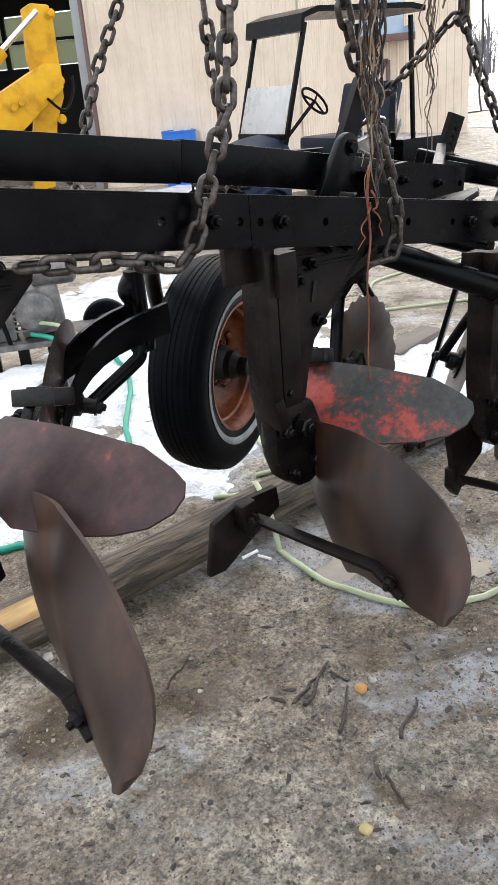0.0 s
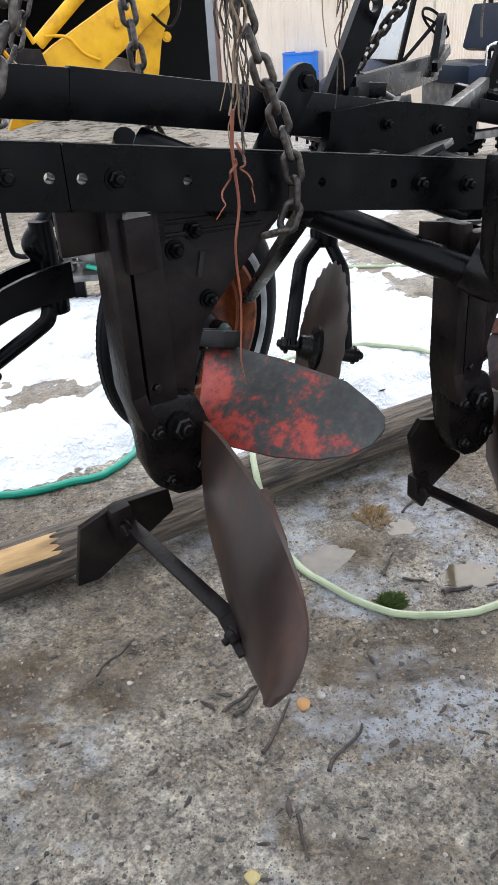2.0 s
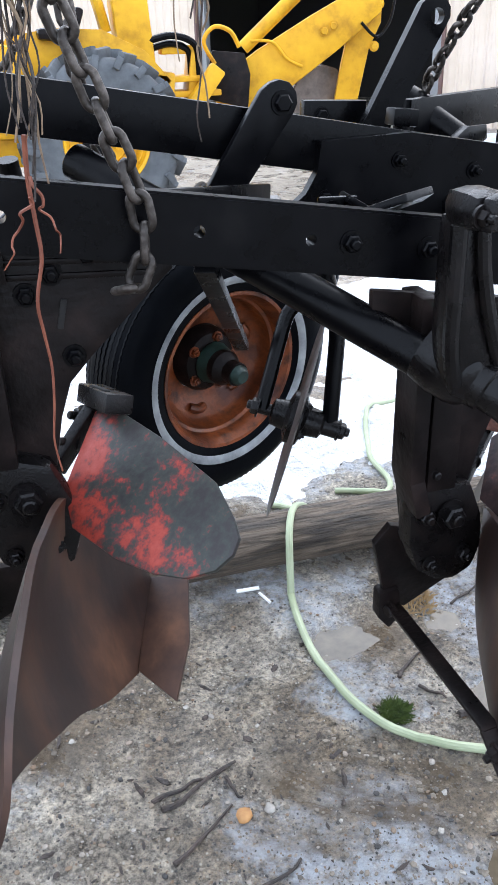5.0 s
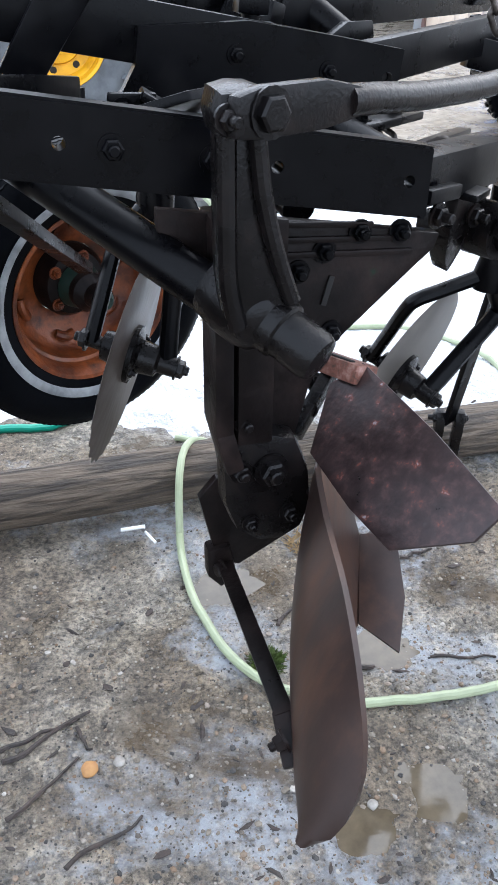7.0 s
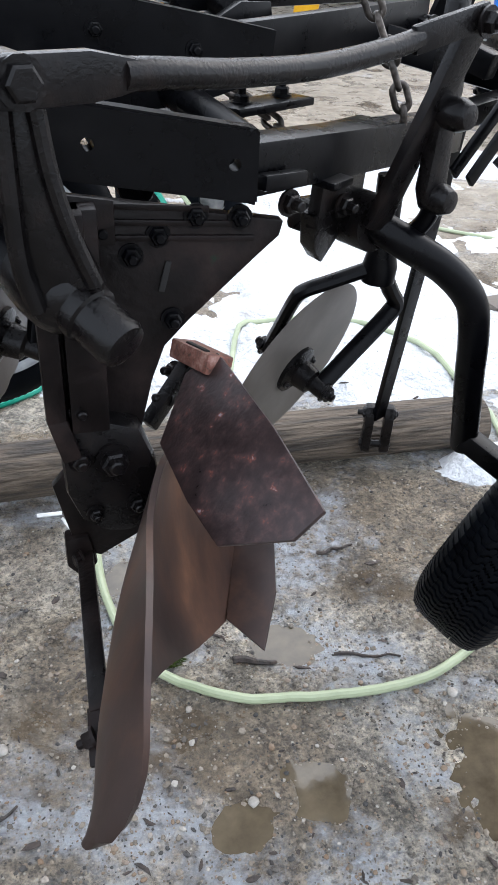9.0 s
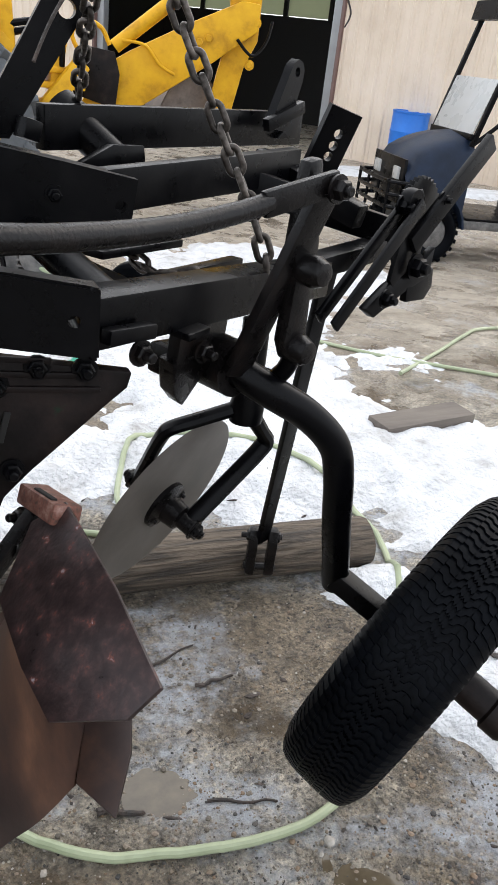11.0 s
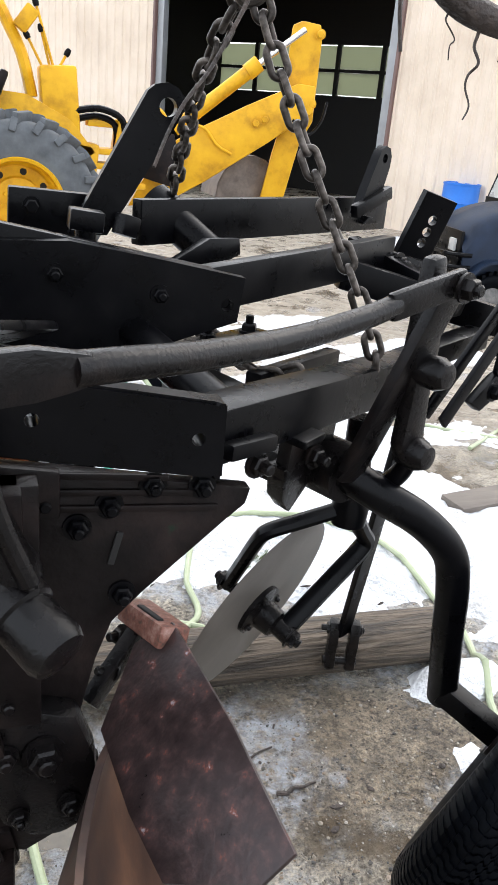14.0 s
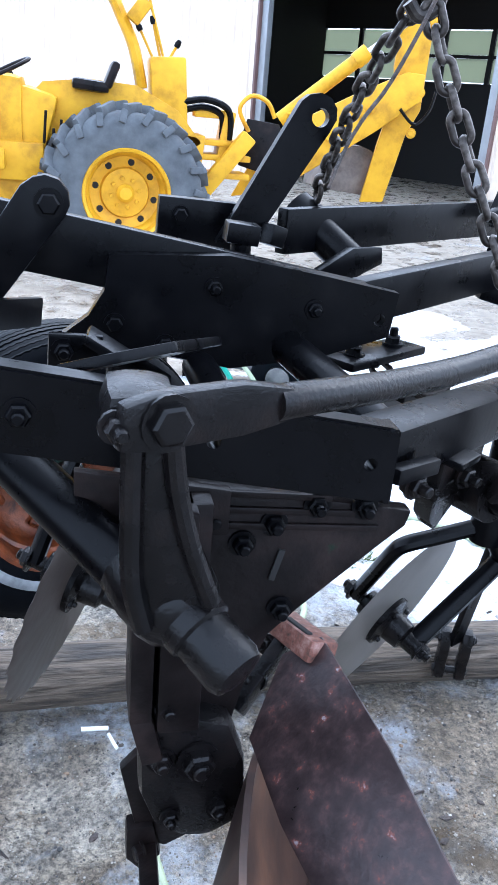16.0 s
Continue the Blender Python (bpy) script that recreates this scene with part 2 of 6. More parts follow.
def ground_material():
    """Packed gravelly mud: pale grit, brown mud, dark wet films."""
    m = bpy.data.materials.new("wet_gravel_yard")
    m.use_nodes = True
    nt = m.node_tree
    N, L = nt.nodes, nt.links
    b = N["Principled BSDF"]
    tc = N.new("ShaderNodeTexCoord")

    def noise_tex(scale, detail=6, rough=0.6, dist=0.0):
        n = N.new("ShaderNodeTexNoise")
        n.inputs["Scale"].default_value, n.inputs["Detail"].default_value, n.inputs["Roughness"].default_value, n.inputs["Distortion"].default_value = scale, detail, rough, dist
        L.new(tc.outputs["Object"], n.inputs["Vector"])
        return n.outputs["Fac"]

    def ramp(src, stops, cols):
        r = N.new("ShaderNodeValToRGB")
        r.color_ramp.elements[0].position, r.color_ramp.elements[0].color = stops[0], (*cols[0], 1)
        r.color_ramp.elements[1].position, r.color_ramp.elements[1].color = stops[-1], (*cols[-1], 1)
        for s, c in list(zip(stops, cols))[1:-1]:
            r.color_ramp.elements.new(s).color = (*c, 1)
        L.new(src, r.inputs[0])
        return r.outputs[0]

    def mix(f, a, c, mode="MIX"):
        x = N.new("ShaderNodeMix")
        x.data_type, x.blend_type = "RGBA", mode
        for s, v in ((0, f), (6, a), (7, c)):
            if isinstance(v, (float, tuple)):
                x.inputs[s].default_value = v if isinstance(v, float) else (*v, 1)
            else:
                L.new(v, x.inputs[s])
        return x.outputs[2]

    broad = noise_tex(1.3, 5, 0.6, 0.6)
    mid = noise_tex(7, 8, 0.68)
    fine = noise_tex(75, 6, 0.75)
    base = ramp(mid, [0.3, 0.48, 0.62, 0.75], [(0.10, 0.09, 0.074), (0.24, 0.215, 0.178), (0.37, 0.335, 0.28), (0.48, 0.44, 0.375)])
    muddy = ramp(mid, [0.3, 0.6, 0.75], [(0.075, 0.060, 0.044), (0.18, 0.147, 0.108), (0.30, 0.252, 0.19)])
    col = mix(ramp(broad, [0.42, 0.56], [(0, 0, 0), (1, 1, 1)]), base, muddy)
    grit = ramp(fine, [0.38, 0.5, 0.6], [(0.28, 0.27, 0.26), (1, 1, 1), (1.65, 1.6, 1.52)])
    col = mix(0.85, col, grit, "MULTIPLY")
    speck = noise_tex(24, 7, 0.8)
    col = mix(0.8, col, ramp(speck, [0.36, 0.47, 0.62], [(0.2, 0.19, 0.18), (1, 1, 1), (1.5, 1.47, 1.4)]), "MULTIPLY")
    vor = N.new("ShaderNodeTexVoronoi")
    vor.inputs["Scale"].default_value = 60
    L.new(tc.outputs["Object"], vor.inputs["Vector"])
    peb = ramp(vor.outputs["Distance"], [0.12, 0.24], [(1, 1, 1), (0, 0, 0)])
    pick = ramp(vor.outputs["Color"], [0.62, 0.66], [(0, 0, 0), (1, 1, 1)])
    pebble = mix(1.0, peb, pick, "MULTIPLY")
    col = mix(pebble, col, (0.42, 0.385, 0.32))
    # dry packed sand further out
    sep = N.new("ShaderNodeSeparateXYZ")
    L.new(tc.outputs["Object"], sep.inputs[0])
    dry = N.new("ShaderNodeMapRange")
    dry.inputs["From Min"].default_value, dry.inputs["From Max"].default_value = 2.8, 5.5
    dry.inputs["To Min"].default_value, dry.inputs["To Max"].default_value = 0.0, 0.75
    L.new(sep.outputs[1], dry.inputs[0])
    sand = ramp(mid, [0.3, 0.5, 0.7], [(0.27, 0.23, 0.18), (0.42, 0.36, 0.285), (0.52, 0.46, 0.375)])
    col = mix(dry.outputs[0], col, sand)
    # icy grey-white film between the mud
    ice_n = noise_tex(2.1, 7, 0.66, 0.4)
    side = N.new("ShaderNodeMapRange")
    side.inputs["From Min"].default_value, side.inputs["From Max"].default_value = 0.9, 1.9
    side.inputs["To Min"].default_value, side.inputs["To Max"].default_value = -0.085, 0.02
    L.new(sep.outputs[0], side.inputs[0])
    lean = N.new("ShaderNodeMath")
    L.new(ice_n, lean.inputs[0])
    L.new(side.outputs[0], lean.inputs[1])
    back = N.new("ShaderNodeMapRange")
    back.inputs["From Min"].default_value, back.inputs["From Max"].default_value = 2.3, 4.0
    back.inputs["To Min"].default_value, back.inputs["To Max"].default_value = 0.0, -0.12
    L.new(sep.outputs[1], back.inputs[0])
    thin = N.new("ShaderNodeMath")
    L.new(lean.outputs[0], thin.inputs[0])
    L.new(back.outputs[0], thin.inputs[1])
    ice = ramp(thin.outputs[0], [0.485, 0.6], [(0, 0, 0), (0.9, 0.9, 0.9)])
    icef = mix(1.0, ice, ramp(noise_tex(26, 6, 0.7), [0.38, 0.6], [(0.1, 0.1, 0.1), (1, 1, 1)]), "MULTIPLY")
    col = mix(icef, col, (0.47, 0.495, 0.535))
    pool = ramp(noise_tex(1.9, 8, 0.62, 0.5), [0.55, 0.64], [(0, 0, 0), (0.85, 0.85, 0.85)])
    col = mix(pool, col, mix(0.8, muddy, (0.62, 0.5, 0.33), "MULTIPLY"))
    L.new(col, b.inputs["Base Color"])
    wet = noise_tex(3.4, 6, 0.6, 0.3)
    ro = ramp(wet, [0.42, 0.5, 0.58], [(0.8, 0.8, 0.8), (0.5, 0.5, 0.5), (0.1, 0.1, 0.1)])
    ro = mix(icef, ro, (0.16, 0.16, 0.16))
    ro = mix(pool, ro, (0.07, 0.07, 0.07))
    L.new(ro, b.inputs["Roughness"])
    add = N.new("ShaderNodeMath")
    add.operation = "MULTIPLY_ADD"
    L.new(fine, add.inputs[0])
    add.inputs[1].default_value = 0.55
    L.new(mid, add.inputs[2])
    bp = N.new("ShaderNodeBump")
    bp.inputs["Strength"].default_value, bp.inputs["Distance"].default_value = 1.0, 0.03
    L.new(add.outputs[0], bp.inputs["Height"])
    L.new(bp.outputs[0], b.inputs["Normal"])
    return m


GROUND = ground_material()
SNOW = material("old_granular_snow", [(0.34, 0.33, 0.315), (0.57, 0.575, 0.585), (0.70, 0.71, 0.725)], 5, (0.6, 0.8), 0, 1.0, 40, stops=[0.28, 0.42, 0.62], bump_dist=0.03)
WATER = material("brown_puddle_water", [(0.06, 0.047, 0.03), (0.12, 0.095, 0.062)], 16, (0.03, 0.08), 0, 0.05, 30)

# ---------- building helpers ----------
def V(*a):
    return Vector(a[0] if len(a) == 1 else a)


def part(name, bm, mat, parent=None, label="", smooth=True, angle=35):
    """Links a bmesh as one mesh object, under parent if given."""
    if smooth:
        for f in bm.faces:
            f.smooth = True
    bm.normal_update()
    me = bpy.data.meshes.new(name)
    bm.to_mesh(me)
    bm.free()
    me.materials.append(mat)
    if smooth:
        me.set_sharp_from_angle(angle=radians(angle))
    ob = new(name, me)
    if parent:
        ob.parent = parent
    if label:
        ob["label"] = label
    return ob


def thing(name, label, category, group="", at=(0, 0, 0), kind=""):
    ob = new(name)
    ob.location = at
    ob.empty_display_size = 0.05
    return tagged(ob, label, category, group, kind)


def bevelled(bm, w, seg=2):
    if w > 0:
        es = [e for e in bm.edges if len(e.link_faces) == 2 and e.calc_face_angle(0) > 0.5]
        bmesh.ops.bevel(bm, geom=es, offset=w, segments=seg, profile=0.6, affect="EDGES", clamp_overlap=True)
    return bm


def bar(p, q, thick, high, up=(0, 0, 1), bev=0.004, bm=None):
    """A squared bar from p to q."""
    p, q, up = V(p), V(q), V(up)
    x = (q - p).normalized()
    y = up.cross(x).normalized()
    z = x.cross(y)
    b = bmesh.new()
    bmesh.ops.create_cube(b, size=1.0)
    m = Matrix((( *x, 0), (*y, 0), (*z, 0), (0, 0, 0, 1))).transposed()
    m.translation = (p + q) / 2
    bmesh.ops.transform(b, verts=b.verts, matrix=m @ Matrix.Diagonal(((q - p).length, thick, high, 1)))
    bevelled(b, bev)
    return joined(bm, b)


def joined(bm, b):
    if bm is None:
        return b
    me = bpy.data.meshes.new("tmp")
    b.to_mesh(me)
    b.free()
    bm.from_mesh(me)
    bpy.data.meshes.remove(me)
    return bm


def plate(points, origin, u, v, thick, bev=0.003, bm=None, centred=True):
    """A flat plate: an outline in the plane of u and v, extruded along their normal."""
    origin, u, v = V(origin), V(u).normalized(), V(v).normalized()
    n = u.cross(v).normalized()
    b = bmesh.new()
    off = -thick / 2 if centred else 0
    vs = [b.verts.new(origin + u * x + v * y + n * off) for x, y in points]
    f = b.faces.new(vs)
    r = bmesh.ops.extrude_face_region(b, geom=[f])
    bmesh.ops.translate(b, verts=[e for e in r["geom"] if isinstance(e, bmesh.types.BMVert)], vec=n * thick)
    bmesh.ops.recalc_face_normals(b, faces=b.faces)
    bevelled(b, bev)
    return joined(bm, b)


def holed_plate(points, holes, origin, u, v, thick):
    """A flat plate in the u-v plane with round holes (x, y, radius) cut right through it."""
    o, u, v = V(origin), V(u).normalized(), V(v).normalized()
    n = u.cross(v).normalized()
    loops = [list(points)] + [[(x + r * math.cos(2 * math.pi * k / 20), y + r * math.sin(2 * math.pi * k / 20)) for k in range(20)] for x, y, r in holes]
    b = bmesh.new()
    sides = []
    for s in (0.5, -0.5):
        rings, edges = [], []
        for lp in loops:
            ring = [b.verts.new(o + u * x + v * y + n * thick * s) for x, y in lp]
            edges += [b.edges.new((p, q)) for p, q in zip(ring, ring[1:] + ring[:1])]
            rings.append(ring)
        bmesh.ops.triangle_fill(b, use_beauty=True, use_dissolve=False, edges=edges)
        sides.append(rings)
    for r0, r1 in zip(*sides):
        for k in range(len(r0)):
            b.faces.new((r0[k], r0[(k + 1) % len(r0)], r1[(k + 1) % len(r0)], r1[k]))
    bmesh.ops.recalc_face_normals(b, faces=b.faces)
    return b


def solid3(points, thick, bev=0.003, bm=None):
    """A plate given by nearly coplanar corners in space."""
    ps = [V(p) for p in points]
    c = sum(ps, V(0, 0, 0)) / len(ps)
    n = V(0, 0, 0)
    for a, d in zip(ps, ps[1:] + ps[:1]):
        n += (a - c).cross(d - c)
    n.normalize()
    u = (ps[1] - ps[0]).normalized()
    u = (u - n * u.dot(n)).normalized()
    v = n.cross(u)
    return plate([((p - c).dot(u), (p - c).dot(v)) for p in ps], c, u, v, thick, bev, bm)


def smooth_path(points, steps=8):
    ps = [V(p) for p in points]
    out = []
    for i in range(len(ps) - 1):
        a, b, c, d = ps[max(i - 1, 0)], ps[i], ps[i + 1], ps[min(i + 2, len(ps) - 1)]
        for k in range(steps):
            t = k / steps
            out.append(0.5 * ((2 * b) + (c - a) * t + (2 * a - 5 * b + 4 * c - d) * t * t + (3 * b - a - 3 * c + d) * t ** 3))
    out.append(ps[-1])
    return out


def tube(points, radius, sides=12, bm=None, steps=8, taper=None, caps=True, flat=1.0):
    """A round rod or hose along a smoothed path; radius may run from taper[0] to taper[1]."""
    path = smooth_path(points, steps) if steps > 1 else [V(p) for p in points]
    b = bmesh.new()
    n = len(path)
    up = V(0, 0, 1)
    if abs((path[1] - path[0]).normalized().z) > 0.9:
        up = V(1, 0, 0)
    rings = []
    for i, p in enumerate(path):
        d = (path[min(i + 1, n - 1)] - path[max(i - 1, 0)]).normalized()
        s = d.cross(up).normalized()
        up = s.cross(d).normalized()
        r = radius if not taper else taper[0] + (taper[1] - taper[0]) * i / (n - 1)
        rings.append([b.verts.new(p + r * (s * math.cos(a) + up * math.sin(a) * flat)) for a in [2 * math.pi * k / sides for k in range(sides)]])
    for r0, r1 in zip(rings, rings[1:]):
        for k in range(sides):
            b.faces.new((r0[k], r0[(k + 1) % sides], r1[(k + 1) % sides], r1[k]))
    if caps:
        b.faces.new(rings[0][::-1])
        b.faces.new(rings[-1])
    bmesh.ops.recalc_face_normals(b, faces=b.faces)
    return joined(bm, b)


def frame_of(axis, at):
    """A matrix whose z runs along axis."""
    q = V(axis).normalized().to_track_quat("Z", "Y").to_matrix().to_4x4()
    q.translation = V(at)
    return q


def lathe(profile, at, axis, sides=32, bm=None, closed=False):
    """A turned shape: (radius, height) pairs round the axis."""
    b = bmesh.new()
    m = frame_of(axis, at)
    rings = []
    for r, h in profile:
        if r < 1e-6:
            rings.append([b.verts.new(m @ V(0, 0, h))])
        else:
            rings.append([b.verts.new(m @ V(r * math.cos(2 * math.pi * k / sides), r * math.sin(2 * math.pi * k / sides), h)) for k in range(sides)])
    pairs = list(zip(rings, rings[1:])) + ([(rings[-1], rings[0])] if closed else [])
    for r0, r1 in pairs:
        for k in range(sides):
            k2 = (k + 1) % sides
            if len(r0) == 1 and len(r1) == 1:
                continue
            if len(r0) == 1:
                b.faces.new((r0[0], r1[k2], r1[k]))
            elif len(r1) == 1:
                b.faces.new((r0[k], r0[k2], r1[0]))
            else:
                b.faces.new((r0[k], r0[k2], r1[k2], r1[k]))
    bmesh.ops.recalc_face_normals(b, faces=b.faces)
    return joined(bm, b)


def rod(p, q, r, sides=16, bm=None, chamfer=0.002):
    p, q = V(p), V(q)
    L = (q - p).length
    c = min(chamfer, r * 0.3)
    return lathe([(0, 0), (r - c, 0), (r, c), (r, L - c), (r - c, L), (0, L)], p, q - p, sides, bm)


def bolt(at, axis, size=0.011, head=0.01, stud=0.0, bm=None):
    """A hexagon bolt head or nut on a washer, with a stud end."""
    at, axis = V(at), V(axis).normalized()
    bm = lathe([(0, -0.002), (size * 1.35, -0.002), (size * 1.35, 0.002), (0, 0.002)], at, axis, 14, bm)
    bm = lathe([(0, 0), (size, 0), (size, head * 0.8), (size * 0.82, head), (0, head)], at, axis, 6, bm)
    if stud:
        bm = lathe([(0, 0), (size * 0.55, 0), (size * 0.55, head + stud), (size * 0.4, head + stud + 0.002), (0, head + stud + 0.002)], at, axis, 10, bm)
    return bm


def sheet(grid, thick, bm=None):
    """A curved plate from rows of points, with thickness."""
    b = bmesh.new()
    rows, cols = len(grid), len(grid[0])
    P = [[V(p) for p in r] for r in grid]

    def normal(i, j):
        du = P[min(i + 1, rows - 1)][j] - P[max(i - 1, 0)][j]
        dv = P[i][min(j + 1, cols - 1)] - P[i][max(j - 1, 0)]
        return du.cross(dv).normalized()
    top = [[b.verts.new(P[i][j] + normal(i, j) * thick / 2) for j in range(cols)] for i in range(rows)]
    bot = [[b.verts.new(P[i][j] - normal(i, j) * thick / 2) for j in range(cols)] for i in range(rows)]
    for i in range(rows - 1):
        for j in range(cols - 1):
            b.faces.new((top[i][j], top[i + 1][j], top[i + 1][j + 1], top[i][j + 1]))
            b.faces.new((bot[i][j], bot[i][j + 1], bot[i + 1][j + 1], bot[i + 1][j]))
    rim = [(i, 0) for i in range(rows)] + [(rows - 1, j) for j in range(1, cols)] + [(i, cols - 1) for i in range(rows - 2, -1, -1)] + [(0, j) for j in range(cols - 2, 0, -1)]
    for (i, j), (k, l) in zip(rim, rim[1:] + rim[:1]):
        b.faces.new((top[i][j], top[k][l], bot[k][l], bot[i][j]))
    bmesh.ops.recalc_face_normals(b, faces=b.faces)
    return joined(bm, b)


def fbm(x, y, z=0.0, octaves=4):
    return noise.fractal(V(x, y, z), 1.0, 2.0, octaves)

# ---------- ground ----------
def ground_z(x, y):
    """Height of the yard: almost level, a little higher behind the first bottoms, falling gently towards the barn."""
    z = -0.02 + 0.085 * max(0.0, min(1.6, 1.4 - x)) * math.exp(-max(0.0, y - 2.6) / 2.0)
    f = max(0.0, min(1.0, (y - 3.2) / 4.8))
    z -= 0.25 * f * f * (3 - 2 * f)
    return z


PUDDLES = [(2.45, 0.94, 0.16, 0.19), (2.05, 1.01, 0.07, 0.09), (1.86, 0.98, 0.06, 0.06), (1.78, 1.73, 0.11, 0.08), (2.08, 1.42, 0.09, 0.08), (2.10, 1.74, 0.10, 0.09)]


def ground_relief(x, y):
    dip = sum(math.exp(-((x - cx) / rx) ** 2 - ((y - cy) / ry) ** 2) for cx, cy, rx, ry in PUDDLES) if 0.5 < y < 2.2 else 0.0
    return 0.012 * fbm(x * 1.6, y * 1.6) + 0.006 * fbm(x * 7, y * 7, 3.0, 3) + 0.0045 * fbm(x * 24, y * 24, 9.0, 3) - 0.024 * min(1.2, dip)


def spaced(lo, hi, a, b, fine, grow=1.25):
    """Grid lines: fine between a and b, ever wider outside."""
    xs = list(np.arange(a, b, fine))
    s, x = fine, a
    left = []
    while x > lo:
        s *= grow
        x -= s
        left.append(max(x, lo))
    s, x, right = fine, xs[-1], []
    while x < hi:
        s *= grow
        x += s
        right.append(min(x, hi))
    return left[::-1] + xs + right


def grid_mesh(name, xs, ys, height, keep=None):
    vs, fs, idx = [], [], {}
    for i, x in enumerate(xs):
        for j, y in enumerate(ys):
            vs.append((x, y, height(x, y)))
    nj = len(ys)
    for i in range(len(xs) - 1):
        for j in range(nj - 1):
            if keep is None or keep(xs[i], ys[j]) or keep(xs[i + 1], ys[j + 1]) or keep(xs[i + 1], ys[j]) or keep(xs[i], ys[j + 1]):
                a = i * nj + j
                fs.append((a, a + nj, a + nj + 1, a + 1))
    me = bpy.data.meshes.new(name)
    me.from_pydata(vs, [], fs)
    bm = bmesh.new()
    bm.from_mesh(me)
    bpy.data.meshes.remove(me)
    bmesh.ops.delete(bm, geom=[v for v in bm.verts if not v.link_faces], context="VERTS")
    return bm


def ground_height(x, y):
    near = max(0.0, 1 - max(0.0, math.hypot(x - 2, y - 2) - 5) / 10)
    return ground_z(x, y) + ground_relief(x, y) * near


gxs = spaced(-900, 900, -0.2, 3.5, 0.015, 1.12)
gys = spaced(-900, 900, 0.4, 3.0, 0.015, 1.12)
ground = part("ground", grid_mesh("ground", gxs, gys, ground_height), GROUND, None, angle=180)
tagged(ground, "wet gravelly mud yard with icy film and puddles", "ground", kind="structure")


def snow_field(centres):
    def h(x, y):
        v = max((1 - math.hypot((x - cx) / rx, (y - cy) / ry)) for cx, cy, rx, ry in centres)
        v = v * 1.2 + 0.36 * fbm(x * 1.9, y * 1.9, 7.0, 5) + 0.2 * fbm(x * 8, y * 8, 2.0, 4)
        return v
    return h


snow_h = snow_field([(3.15, 3.2, 1.05, 0.95), (2.1, 3.05, 0.9, 0.45), (1.15, 3.15, 1.1, 0.45), (3.75, 2.75, 0.7, 0.65), (2.9, 4.2, 1.5, 0.9), (3.0, 2.0, 0.2, 0.12), (2.0, 4.5, 1.3, 0.9), (0.4, 3.9, 1.2, 0.6), (3.35, 1.5, 0.5, 0.5), (3.55, 4.9, 0.75, 0.8), (4.15, 5.7, 0.6, 0.8), (3.95, 6.8, 0.8, 0.8), (4.6, 7.5, 0.7, 0.5), (5.2, 6.3, 0.8, 0.6), (9.6, 14.0, 1.6, 0.7), (11.0, 12.2, 1.4, 0.6)])


def snow_height(x, y):
    v = snow_h(x, y)
    return ground_height(x, y) + max(-0.03, min(0.075, 0.14 * (v - 0.12))) + 0.016 * fbm(x * 12, y * 12, 5.0, 4)


snow = part("snow", grid_mesh("snow", spaced(-1.2, 13.0, -1.1, 4.6, 0.03, 1.03), spaced(0.7, 16.0, 0.8, 6.0, 0.03, 1.03), snow_height, lambda x, y: snow_h(x, y) > 0.06), SNOW, None, angle=180)
tagged(snow, "melting patches of dirty old snow on the yard", "snow", kind="stuff")

# ---------- barn ----------
BR, BL = V(8.14, 13.19, 0), V(5.164, 17.521, 0)
WALL = (BR - BL).normalized()
OUT = V(WALL.y, -WALL.x, 0)            # faces the yard
BASE = 0.06
FAR = Matrix.Translation(V(1.6, 0.15, 1.55)) @ Matrix.Scale(1.25, 4) @ Matrix.Translation(V(-1.6, -0.15, -1.55))


def set_back(ob):
    """Barn, tractor and cart are drawn at a handy size near by, then set back a quarter further and larger."""
    ob.matrix_basis = FAR @ ob.matrix_basis
    return ob



def ribbed_wall(a, b, z0, z1, out, pitch=0.229, rib=0.022, thick=0.03):
    """Steel siding: a sheet with trapezoid ribs standing proud, and a back face."""
    a, b = V(a), V(b)
    d = (b - a)
    L = d.length
    d.normalize()
    prof, x = [], 0.0
    while x < L:
        for f, h in ((0.0, 0), (0.055, 0), (0.075, rib), (0.105, rib), (0.125, 0), (0.165, 0), (0.172, 0.005), (0.182, 0.005), (0.189, 0)):
            if x + f < L:
                prof.append((x + f, h))
        x += pitch
    prof.append((L, 0))
    bm = bmesh.new()
    lo = [bm.verts.new(a + d * s + V(out) * h + V(0, 0, z0)) for s, h in prof]
    hi = [bm.verts.new(a + d * s + V(out) * h + V(0, 0, z1)) for s, h in prof]
    for i in range(len(prof) - 1):
        bm.faces.new((lo[i], lo[i + 1], hi[i + 1], hi[i]))
    bar(a - V(out) * thick + V(0, 0, (z0 + z1) / 2), b - V(out) * thick + V(0, 0, (z0 + z1) / 2), thick, z1 - z0, bev=0, bm=bm)
    return bm


